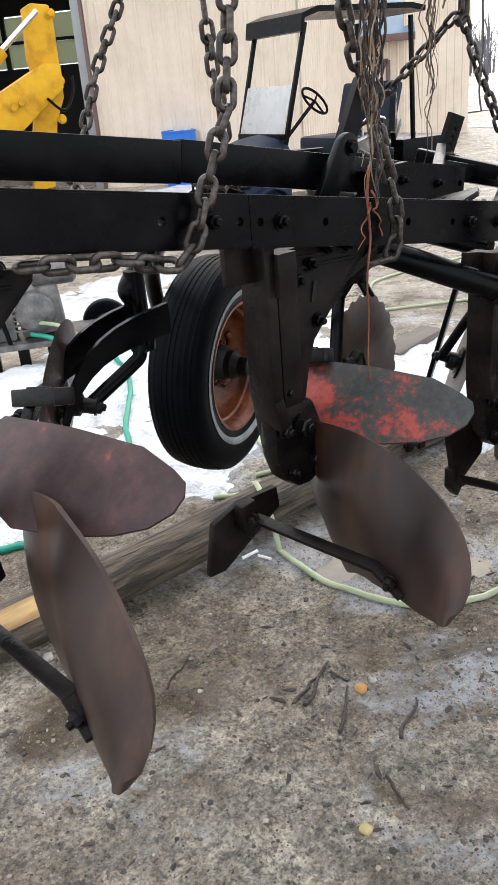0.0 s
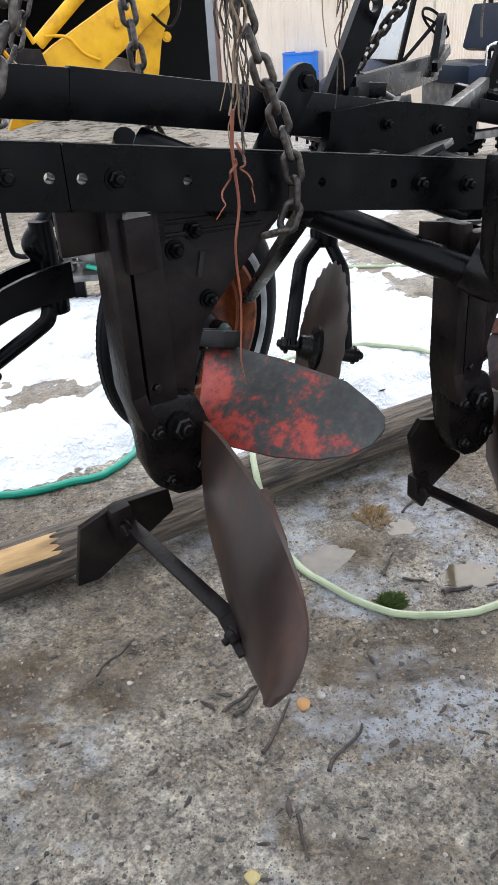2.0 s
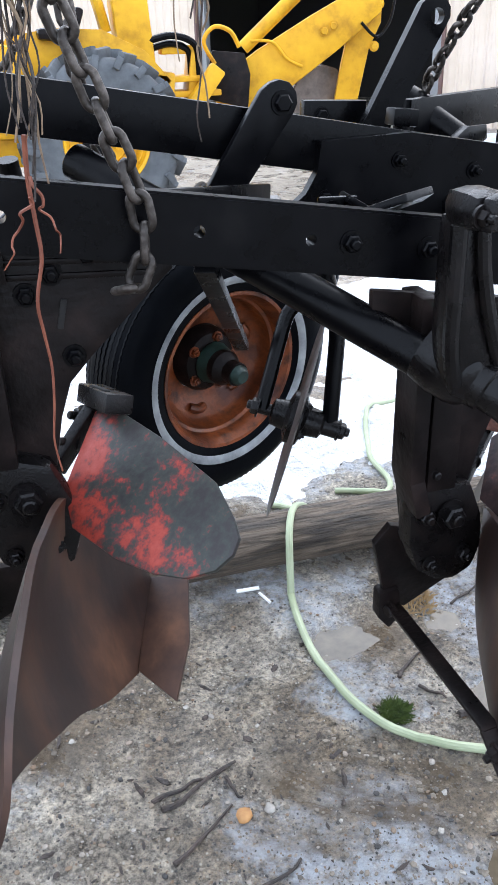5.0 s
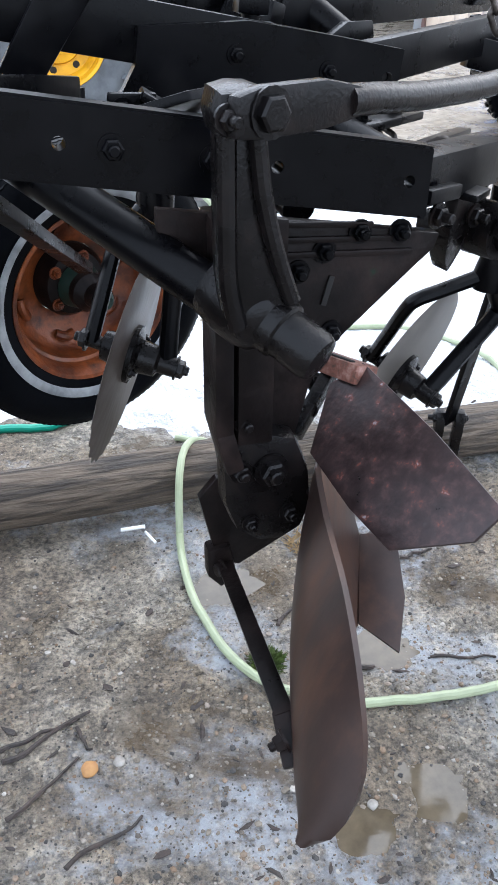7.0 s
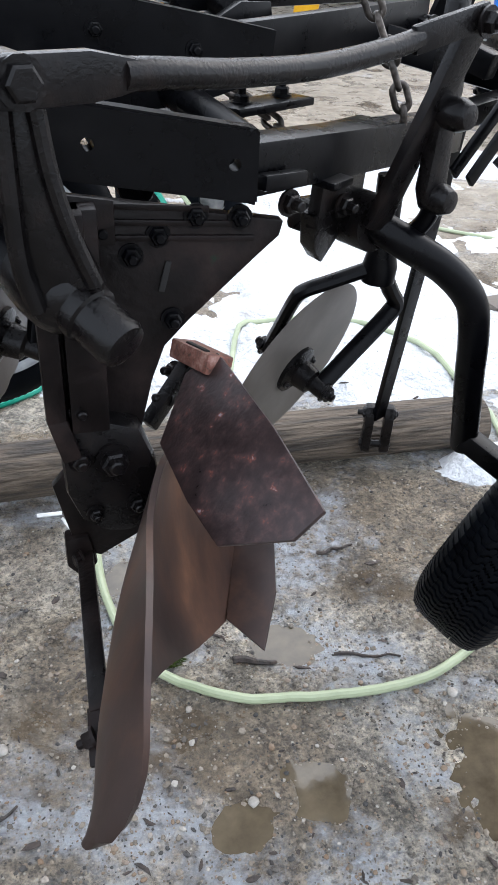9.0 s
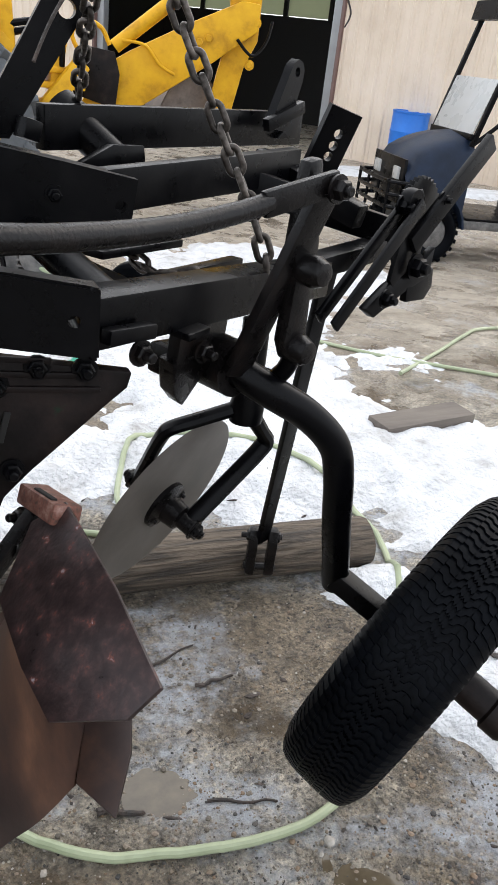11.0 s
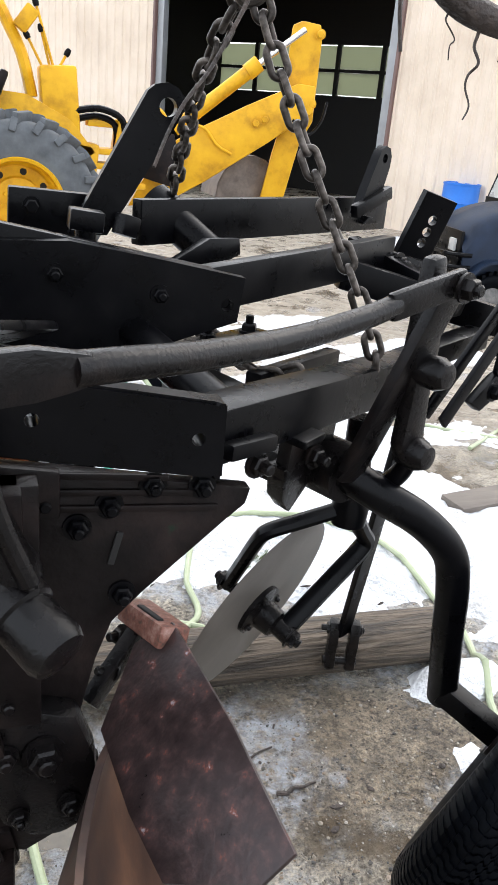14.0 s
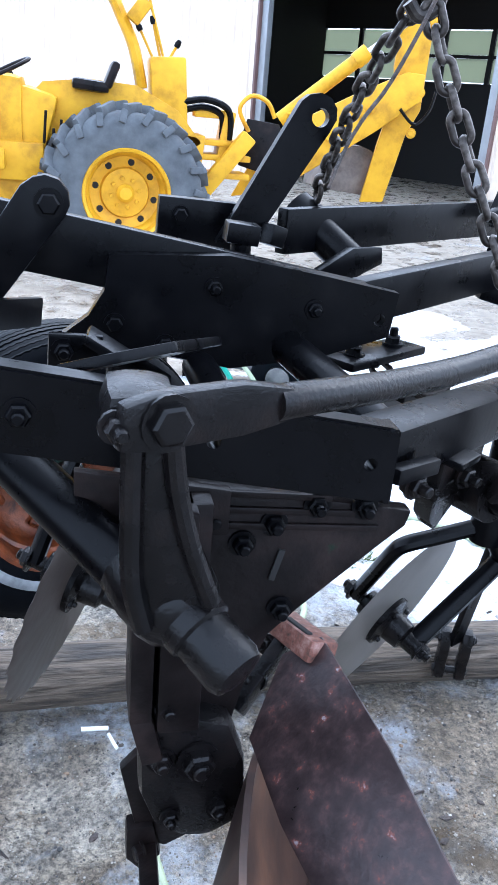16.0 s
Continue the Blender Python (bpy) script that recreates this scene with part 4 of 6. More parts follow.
            row.append(p + V(-0.92, -0.25, -0.15) * sag + V(toe) * max(0.0, 1 - 2 * f))
        grid.append(row)
    pp("mouldboard", sheet(grid, 0.009), PLOUGH_STEEL, std, label="curved brown steel mouldboard")
    # share with its pointed tip
    a, b_, tip, r2, rt = P(1.885, 1.193, 0.552), P(1.838, 1.06, 0.462), P(1.889, 0.992, 0.448), P(1.928, 1.065, 0.505), P(1.955, 1.175, 0.556)
    pp("share", solid3([q + V(toe) for q in (a + V(0.001, -0.001, 0.006), b_ + V(0.001, -0.001, 0.006), tip, r2, rt)], 0.011, 0.003), PLOUGH_STEEL, std, label="pointed brown steel share")
    # brace from heel to wing
    wing = V(wing_at)
    br = bar(heel, wing + (heel - wing) * 0.06, 0.010, 0.026, (1, 0, 0.2), 0.003)
    bar(wing + (heel - wing) * 0.08, wing + V(-0.004, -0.035, -0.03), 0.012, 0.03, (1, 0, 0.2), 0.003, br)
    brace = pp("brace", br, BLACK_OLD, std)
    pp("bolt", bolt(wing + V(-0.01, -0.01, -0.008), (-1, -0.1, -0.3), 0.011, 0.014, 0.006), BLACK_OLD, brace)
    pp("bolt", bolt(heel + V(-0.008, -0.01, 0), (-1, -0.3, 0), 0.012, 0.012), BLACK_OLD, brace)
    # skimming board and its clamp
    pp("trash_board", solid3([P(*q) for q in trash], 0.007, 0.002), trash_mat, std, label=trash_label)
    cl = bar(P(1.792, 1.20, 0.925), P(1.826, 1.10, 0.942), 0.045, 0.03, (0.3, 0.1, 1), 0.004)
    clp = pp("board_clamp", cl, clamp_mat, std, label="rusty slotted clamp")
    # no cut here: a near-black strip gives the slot's inner shade
    pp("clamp_slot_shade", bar(P(1.795, 1.17, 0.948), P(1.812, 1.12, 0.956), 0.01, 0.006, (0.3, 0.1, 1), 0.002), SHADE_BLACK, clp)
    for q in ((1.775, 1.175, 0.90), (1.755, 1.14, 0.875)):
        pp("clamp_bolt", bolt(P(*q), (-0.8, -0.4, 0.3), 0.012, 0.014, 0.01), CASTING, clp)
    pp("clamp_shank", bar(P(1.80, 1.17, 0.92), P(1.722, 1.115, 0.845), 0.02, 0.03, (0.3, 0.1, 1), 0.004), CASTING, clp)
    return std


OFF = V(0.664, -0.042, -0.126)
LAND = [(0.842, 0.779), (0.914, 0.803), (1.02, 0.80), (1.026, 0.75), (0.862, 0.661), (0.819, 0.663)]
HEEL, WING = V(0.922, 1.145, 0.777), V(0.936, 0.79, 0.79)
build_bottom((0, 0, 0), [(1.738, 1.07, 0.835), (1.746, 0.95, 0.822), (1.754, 0.856, 0.826), (1.851, 0.79, 0.859), (1.88, 0.788, 0.904), (1.857, 0.94, 0.935), (1.825, 1.115, 0.958), (1.785, 1.135, 0.915)],
             DARK_STEEL, "scuffed dark skimming board with cut corners", RED_RUST,
             (1.14, [(1.574, 0.742), (1.603, 0.776), (1.74, 0.74), (1.725, 0.64), (1.64, 0.592), (1.602, 0.612)]), (1.614, 1.125, 0.605), (1.596, 0.745, 0.66))
A_BOARD = [V(p) + OFF for p in ((1.075, 1.12, 0.945), (1.07, 1.05, 0.93), (1.11, 0.955, 0.938), (1.151, 0.895, 0.945), (1.195, 0.86, 0.947), (1.235, 0.845, 0.955), (1.258, 0.845, 0.972), (1.266, 0.855, 0.993), (1.262, 0.878, 1.01), (1.255, 0.94, 1.03), (1.205, 1.06, 1.048), (1.15, 1.18, 1.055), (1.125, 1.19, 1.045))]
build_bottom(OFF, A_BOARD, RED_PAINT, "round-ended skimming board with chipped red paint", CASTING, (1.185, LAND), HEEL, WING, (-0.033, 0, 0.006), (0.018, 0, 0))
BACK = V(0.605, -0.012, -0.09)
OFF_B = OFF + BACK
build_bottom(OFF_B, [p + V(-0.08, 0, 0.0) for p in A_BOARD], RUSTY_BOARD, "round-ended brown skimming board with orange rust", CASTING,
             (1.24, [(x - BACK.x, z - BACK.z) for x, z in LAND]), HEEL - BACK, WING - BACK, (-0.11, 0.02, 0), (-0.1, 0, 0))

OLD_GREEN = material("old_green_paint", [(0.006, 0.035, 0.018), (0.02, 0.09, 0.045)], 40, (0.4, 0.6), 0, 0.4, 120)
for flake in ([(0.984, 1.262), (0.972, 1.24), (0.966, 1.215), (0.962, 1.19), (0.968, 1.175), (0.976, 1.2), (0.984, 1.206), (0.99, 1.228), (0.988, 1.248)], [(0.966, 1.168), (0.961, 1.15), (0.965, 1.138), (0.972, 1.145), (0.971, 1.16)]):
    pp("paint_flake", plate([(x, z) for x, z in flake], (0, 1.1035, 0), (1, 0, 0), (0, 0, 1), 0.0012, 0), OLD_GREEN, label="patch of old green paint")

# ---------- lift crank, rockshaft and long connecting rod ----------
crank = plate([(1.556, 1.345), (1.600, 1.345), (1.608, 1.28), (1.622, 1.22), (1.648, 1.16), (1.652, 1.135), (1.64, 1.10), (1.61, 1.09), (1.575, 1.11), (1.562, 1.145), (1.557, 1.19), (1.556, 1.26)], (0, 0.945, 0), (1, 0, 0), (0, 0, 1), 0.04, 0.012)
ck = pp("crank_arm", crank, CASTING, label="heavy tapered cast crank arm")
rib = tube([(1.564, 0.923, 1.335), (1.564, 0.921, 1.25), (1.566, 0.922, 1.18), (1.578, 0.926, 1.125)], 0.011, 10)
tube([(1.595, 0.923, 1.335), (1.603, 0.921, 1.27), (1.618, 0.921, 1.21), (1.640, 0.925, 1.15)], 0.010, 10, rib)
pp("crank_ribs", rib, CASTING, ck)
BOSS = V(0.46, -0.60, -0.32).normalized()
pp("crank_boss", lathe([(0, -0.06), (0.046, -0.06), (0.05, -0.03), (0.049, 0.0), (0.044, 0.016), (0.036, 0.024), (0.035, 0.04), (0.031, 0.043), (0.031, 0.086), (0.027, 0.095), (0.018, 0.098), (0, 0.098)], (1.612, 0.962, 1.126), BOSS, 28), CASTING, ck)
head = bar((1.535, 0.885, 1.362), (1.592, 0.885, 1.360), 0.075, 0.046, bev=0.02)
pp("crank_head", head, CASTING, ck)
pp("crank_pin", bolt((1.545, 0.845, 1.360), (0.2, -1, 0), 0.010, 0.012, 0.008), CASTING, ck)
pipe = rod((1.585, 0.985, 1.128), (1.16, 1.445, 1.37), 0.0295, 24)
pp("rockshaft", pipe, BLACK)
rodm = plate([(-0.03, -0.019), (-0.026, 0.016), (0.0, 0.022), (0.075, 0.022), (0.105, 0.016), (0.125, 0.012), (0.125, -0.014), (0.105, -0.018), (0.075, -0.022), (0.0, -0.023)], (1.572, 0.848, 1.364), (0.93, 0.367, 0), (0, 0, 1), 0.018, 0.005)
cr = pp("connecting_rod", rodm, CASTING, label="long flat-ended wavy connecting rod")
pp("rod_shank", tube([(1.672, 0.888, 1.363), (1.71, 0.908, 1.361), (1.80, 0.965, 1.352), (1.92, 1.04, 1.348), (2.03, 1.10, 1.358), (2.08, 1.125, 1.368)], 0.014, 14, taper=(0.0155, 0.0135)), CASTING, cr)
pp("rod_end", bar((2.07, 1.118, 1.365), (2.195, 1.165, 1.392), 0.014, 0.036, bev=0.006), CASTING, cr)
pp("rod_bolt", bolt((1.583, 0.842, 1.364), (0.367, -0.93, 0), 0.017, 0.010), CASTING, cr)

# ---------- land wheel ----------
def tyre_profile(R, w, rim_r):
    return [(rim_r, -w * 0.40), (rim_r + 0.012, -w * 0.46), (R * 0.80, -w * 0.53), (R * 0.90, -w * 0.50), (R * 0.965, -w * 0.43), (R * 0.985, -w * 0.36), (R, -w * 0.2), (R, w * 0.2), (R * 0.985, w * 0.36), (R * 0.965, w * 0.43), (R * 0.90, w * 0.50), (R * 0.80, w * 0.53), (rim_r + 0.012, w * 0.46), (rim_r, w * 0.40)]


WC, WN = V(1.483, 1.941, 0.80), V(0.415, -0.908, -0.055).normalized()
wheel = pp("wheel", lathe([(0, -0.06), (0.045, -0.06), (0.045, 0.05), (0.03, 0.07), (0.03, 0.10), (0, 0.10)], WC, WN, 20), BLACK_OLD, label="rubber-tyred land wheel with rusty orange rim")
pp("tyre", lathe(tyre_profile(0.337, 0.165, 0.195), WC, WN, 72, closed=True), RUBBER, wheel, "ribbed black tyre with a white sidewall band")
pp("whitewall", lathe([(0.226, 0.079), (0.234, 0.0855), (0.242, 0.0865), (0.248, 0.0862), (0.242, 0.084), (0.232, 0.080)], WC, WN, 72, closed=True), WHITEWALL, wheel, "worn whitewall ring")
pp("rim", lathe([(0.197, 0.066), (0.206, 0.070), (0.205, 0.077), (0.196, 0.076), (0.188, 0.060), (0.184, 0.052), (0.181, 0.030), (0.174, 0.024), (0.170, 0.0), (0.160, -0.022), (0.135, -0.038), (0.105, -0.05), (0.088, -0.054), (0.088, -0.062), (0.14, -0.048), (0.172, -0.02), (0.183, -0.06), (0.197, -0.066)], WC, WN, 56), RIM_RUST, wheel, "rusty orange deep-dished rim")
pp("hub_drum", lathe([(0, -0.07), (0.088, -0.07), (0.086, -0.03), (0.074, -0.012), (0.05, -0.004), (0, -0.004)], WC, WN, 32), BLACK_OLD, wheel, "black hub drum filling the rim centre")


def around(center, axis, r, a, h=0.0):
    m = frame_of(axis, center)
    return m @ V(r * math.cos(a), r * math.sin(a), h)


def ribbed_tread(center, axis, R, w, ribs, n, amp, depth):
    """Zigzag ribs standing proud of the tyre."""
    b = bmesh.new()
    pitch = w / ribs
    for k in range(ribs):
        h0 = -w / 2 + pitch * (k + 0.5)
        rings = []
        for i in range(n):
            a = 2 * math.pi * i / n
            z = amp * (1 if i % 2 else -1)
            q = abs(h0) / (w / 2)
            r = R * (1 - 0.03 * q * q)
            hw = pitch * 0.36
            rings.append([b.verts.new(around(center, axis, rr, a, h0 + z + s)) for rr, s in ((r - depth, -hw), (r + depth * 0.4, -hw * 0.9), (r + depth * 0.4, hw * 0.9), (r - depth, hw))])
        for r0, r1 in zip(rings, rings[1:] + rings[:1]):
            for j in range(3):
                b.faces.new((r0[j], r0[j + 1], r1[j + 1], r1[j]))
    bmesh.ops.recalc_face_normals(b, faces=b.faces)
    return b


pp("tread", ribbed_tread(WC, WN, 0.337, 0.135, 8, 240, 0.0016, 0.006), RUBBER, wheel, angle=20)
for k in range(5):
    pp("wheel_bolt", bolt(around(WC, WN, 0.066, k * 2 * math.pi / 5, -0.008), WN, 0.011, 0.012, 0.004), RIM_RUST, wheel)
for k in range(6):
    a = k * math.pi / 3 + 0.3
    pp("rim_boss", tube([around(WC, WN, 0.136, a - 0.17, -0.036), around(WC, WN, 0.139, a, -0.028), around(WC, WN, 0.136, a + 0.17, -0.036)], 0.012, 10), RIM_RUST, wheel)
pp("hub_cap", lathe([(0, 0.12), (0.016, 0.12), (0.025, 0.108), (0.028, 0.06), (0.05, 0.02), (0.055, 0.0)], WC, WN, 20), material("green_grease_cap", [(0.003, 0.012, 0.009), (0.006, 0.032, 0.024)], 20, (0.4, 0.6), 0, 0.3), wheel)
axle = tube([WC - WN * 0.04, WC - WN * 0.14, WC - WN * 0.18 + V(0, 0, 0.06), V(1.30, 1.98, 1.15), V(1.20, 1.60, 1.36)], 0.024, 14)
pp("wheel_axle", axle, BLACK)
pp("stay_bar", bar((1.29, 1.10, 1.27), (1.475, 1.62, 0.955), 0.03, 0.02, bev=0.003), BLACK)

# ---------- coulters ----------
def coulter(center, R, notches, parent_label, fork_top, disc_mat, axis, knees=()):
    c = V(center)
    n = V(axis).normalized()
    b = bmesh.new()
    N = notches * 4 if notches else 96
    prof = []
    m = frame_of(n, c)
    rim0, rim1, mid0, mid1 = [], [], [], []
    for i in range(N):
        a = 2 * math.pi * i / N
        r = R
        if notches:
            r = R * (1 - (0.035 if i % 4 in (0, 1) else 0.0))
        rim0.append(b.verts.new(m @ V(r * math.cos(a), r * math.sin(a), 0.0)))
        mid0.append(b.verts.new(m @ V(R * 0.9 * math.cos(a), R * 0.9 * math.sin(a), 0.0035)))
        mid1.append(b.verts.new(m @ V(R * 0.9 * math.cos(a), R * 0.9 * math.sin(a), -0.0035)))
    c0, c1 = b.verts.new(m @ V(0, 0, 0.0035)), b.verts.new(m @ V(0, 0, -0.0035))
    for i in range(N):
        j = (i + 1) % N
        b.faces.new((rim0[i], rim0[j], mid0[j], mid0[i]))
        b.faces.new((mid0[i], mid0[j], c0))
        b.faces.new((rim0[j], rim0[i], mid1[i], mid1[j]))
        b.faces.new((mid1[j], mid1[i], c1))
    bmesh.ops.recalc_face_normals(b, faces=b.faces)
    ft = V(fork_top)
    yoke = lathe([(0, -0.06), (0.03, -0.06), (0.032, -0.03), (0.024, 0.0), (0.024, 0.13), (0, 0.13)], ft, UP, 20)
    co = pp("coulter", yoke, BLACK, label=parent_label)
    pp("disc", b, disc_mat, co, angle=50)
    pp("hub", lathe([(0, -0.085), (0.012, -0.085), (0.012, -0.05), (0.026, -0.045), (0.03, -0.02), (0.052, -0.012), (0.052, 0.012), (0.03, 0.02), (0.027, 0.05), (0.018, 0.055), (0.018, 0.085), (0.01, 0.088), (0.01, 0.10), (0, 0.10)], c, n, 20), CASTING, co)
    for k in range(4):
        pp("hub_bolt", bolt(around(c, n, 0.04, k * math.pi / 2 + 0.4, 0.012), n, 0.008, 0.008, 0.003), CASTING, co)
    pp("axle_nut", bolt(c + n * 0.085, n, 0.016, 0.014, 0.006), CASTING, co)
    pp("axle_nut", bolt(c - n * 0.075, -n, 0.016, 0.014, 0.006), CASTING, co)
    for s in (1, -1):
        e = c + n * 0.068 * s
        up = ft + V(0, 0, -0.03)
        kn = V(knees[0 if s > 0 else 1]) if knees else up.lerp(e, 0.3) + n * 0.03 * s
        pp("fork_arm", tube([up, up.lerp(kn, 0.6), kn.lerp(up, 0.08), kn.lerp(e, 0.12), kn.lerp(e, 0.6), e], 0.018, 10, flat=0.75), BLACK, co)
    return co


coulter((2.068, 1.447, 0.735), 0.198, 0, "plain disc coulter in a forked arm", (2.19, 1.37, 1.0), DISC_STEEL, (0.57, -0.75, -0.34), ((2.27, 1.435, 0.858), (2.05, 1.40, 0.915)))
coulter((1.515, 1.385, 0.885), 0.20, 26, "notched disc coulter in a forked arm", (1.585, 1.45, 1.16), NOTCHED, (0.88, -0.40, -0.27))
cB = coulter((0.765, 1.62, 0.97), 0.19, 0, "dark disc coulter with a broad curved fork", (0.995, 1.60, 1.10), DARK_STEEL, (0.72, -0.66, -0.2))
for k in (0.0, 0.09):
    pp("fork_blade", sheet([[V(1.01 - 0.27 * f - 0.05 * math.sin(3 * f), 1.50 + k + 0.06 * f, 1.13 - 0.21 * f + 0.05 * math.sin(math.pi * f) + dz * (1 - 0.4 * f)) for dz in (-0.035, 0.035)] for f in [i / 9 for i in range(10)]], 0.014), BLACK, cB, "broad black fork blade")
pp("coulter_shank", tube([(0.985, 1.60, 1.16), (0.97, 1.60, 1.19), (1.02, 1.62, 1.23), (1.06, 1.62, 1.27), (1.055, 1.60, 1.36)], 0.02, 14), BLACK)
pp("coulter_bracket", bar((2.00, 1.225, 1.15), (2.10, 1.305, 1.13), 0.022, 0.11, bev=0.004, bm=bar((1.99, 1.27, 1.10), (2.10, 1.33, 1.09), 0.05, 0.05, bev=0.01)), CASTING)
pp("bracket_spike", solid3([(1.985, 1.22, 1.12), (2.03, 1.25, 1.12), (2.055, 1.28, 1.07), (2.02, 1.27, 1.03), (2.0, 1.24, 1.06)], 0.03, 0.004), CASTING)
for p in ((2.015, 1.215, 1.175), (2.05, 1.235, 1.125), (1.925, 1.13, 1.165)):
    pp("bracket_bolt", bolt(p, S, 0.014, 0.013, 0.012), CASTING)
pp("end_plate", bar((1.86, 1.055, 1.215), (1.93, 1.10, 1.208), 0.02, 0.02), BLACK)

# ---------- furrow wheel crank axle and lift gear ----------
axp = smooth_path([(2.07, 1.33, 1.11), (2.10, 1.265, 1.095), (2.155, 1.222, 1.065), (2.23, 1.212, 1.02), (2.285, 1.208, 0.965), (2.308, 1.212, 0.90), (2.335, 1.235, 0.79), (2.365, 1.262, 0.69), (2.385, 1.28, 0.615)], 8)
ax = pp("crank_axle", tube(axp, 0.027, 20, steps=1), BLACK, label="bent round crank axle")
FC, FN = V(2.511, 1.133, 0.548), V(0.517, -0.79, -0.331).normalized()
pp("axle_knee", bar(V(2.375, 1.27, 0.64), FC - FN * 0.03, 0.045, 0.04, bev=0.006), BLACK, ax)
fw = pp("wheel", lathe([(0, -0.09), (0.045, -0.09), (0.045, 0.06), (0.034, 0.075), (0.034, 0.16), (0.042, 0.165), (0.042, 0.20), (0.036, 0.21), (0, 0.21)], FC, FN, 24), BLACK_OLD, label="leaning front furrow wheel with block-tread tyre")
pp("tyre", lathe(tyre_profile(0.325, 0.168, 0.195), FC, FN, 72, closed=True), RUBBER, fw, "black tyre with chevron block tread")
pp("rim", lathe([(0.197, 0.066), (0.205, 0.070), (0.192, 0.074), (0.183, 0.05), (0.165, 0.02), (0.13, 0.0), (0.09, 0.012), (0.045, 0.02), (0.045, 0.012), (0.09, 0.0), (0.13, -0.01), (0.17, 0.01), (0.183, -0.05), (0.205, -0.07), (0.197, -0.066)], FC, FN, 48), BLACK_OLD, fw)


def block_tread(center, axis, R, w, n):
    """Rows of stepped blocks round a tyre, a zigzag pair in the middle and lugs over the shoulders."""
    b = bmesh.new()
    curve = ((0.0, 1.0), (0.2, 1.0), (0.36, 0.985), (0.43, 0.965), (0.5, 0.90), (0.56, 0.80))
    step = 2 * math.pi / n

    def radius(h):
        q = abs(h)
        for (h0, r0), (h1, r1) in zip(curve, curve[1:]):
            if q <= h1:
                return R * (r0 + (r1 - r0) * (q - h0) / (h1 - h0))
        return R * curve[-1][1]
    stepped = ((-0.5, 0.0), (-0.12, 0.10), (0.12, 0.52), (0.5, 0.62))
    wavy = ((-0.5, 0.0), (-0.2, 0.25), (0.2, -0.1), (0.5, 0.15))
    lug = ((-0.5, 0.0), (-0.1, 0.18), (0.2, 0.30), (0.5, 0.34))
    rows = ((-0.425, 0.20, -1, lug, 0.66), (-0.245, 0.145, -1, stepped, 0.66), (-0.11, 0.10, 1, stepped, 0.7), (-0.028, 0.05, 1, wavy, 0.72), (0.028, 0.05, -1, wavy, 0.72), (0.11, 0.10, -1, stepped, 0.7), (0.245, 0.145, 1, stepped, 0.66), (0.425, 0.20, 1, lug, 0.66))
    for k_row, (h, hw, sgn, prof, fill) in enumerate(rows):
        flip = -1 if h < 0 else 1
        for i in range(n):
            a0 = (i + 0.37 * k_row) * step
            side = [(h + flip * u * hw, a0 + sgn * v * step) for u, v in prof]
            base = side + [(z, a + fill * step) for z, a in side[::-1]]
            lo = [b.verts.new(around(center, axis, radius(z) - 0.004, a, z * w)) for z, a in base]
            hi = [b.verts.new(around(center, axis, radius(z) + 0.0045, a + (0.05 if k < 4 else -0.05) * step, z * w)) for k, (z, a) in enumerate(base)]
            k = len(base)
            for j in range(3):
                b.faces.new((hi[j], hi[j + 1], hi[k - 2 - j], hi[k - 1 - j]))
            for j in range(k):
                b.faces.new((lo[j], lo[(j + 1) % k], hi[(j + 1) % k], hi[j]))
    bmesh.ops.recalc_face_normals(b, faces=b.faces)
    return b


pp("tread", block_tread(FC, FN, 0.325, 0.168, 112), RUBBER, fw, angle=20)

lift = pp("lift_arm", bar((2.10, 1.225, 1.09), (2.192, 1.175, 1.395), 0.018, 0.046, (1, 0.4, 0), 0.005), CASTING, label="flat lift arm with pinned head")
pp("axle_collar", lathe([(0, -0.03), (0.045, -0.03), (0.045, 0.03), (0, 0.03)], (2.10, 1.27, 1.09), S, 22), CASTING, lift)
pp("pivot_pin", bolt((2.19, 1.15, 1.385), S, 0.015, 0.016, 0.006), CASTING, lift)
link = plate([(-0.016, 0.14), (0.012, 0.145), (0.022, 0.08), (0.03, 0.02), (0.026, -0.03), (0.030, -0.12), (0.018, -0.15), (-0.008, -0.15), (-0.022, -0.12), (-0.014, -0.03), (-0.026, 0.02), (-0.022, 0.07)], (2.17, 1.20, 1.275), (0.9, 0.42, 0), (0, 0, 1), 0.026, 0.010)
lk = pp("lift_link", link, CASTING, label="cast link with round pin ends")
for p in ((2.187, 1.172, 1.265), (2.187, 1.185, 1.142)):
    pp("pin_end", lathe([(0, -0.03), (0.022, -0.03), (0.024, 0.0), (0.017, 0.016), (0, 0.02)], p, S, 18), CASTING, lk)
pp("lift_rod", tube([(2.187, 1.20, 1.16), (2.183, 1.22, 1.10), (2.16, 1.26, 1.05)], 0.015, 12, bm=lathe([(0, -0.012), (0.026, -0.012), (0.028, 0.0), (0.026, 0.012), (0, 0.012)], (2.165, 1.25, 1.06), (-0.3, 0.6, -0.7), 18)), BLACK)

# hanging hitch bar with its clevis by the log
hb_top = V(2.47, 1.66, 1.17)
hitch = pp("hitch_bar", bar((2.584, 2.035, 0.20), hb_top, 0.018, 0.042, (1, 0.4, 0), 0.003), BLACK, label="long flat bar hanging down to a clevis")
CV = V(0.94, -0.34, 0.0)
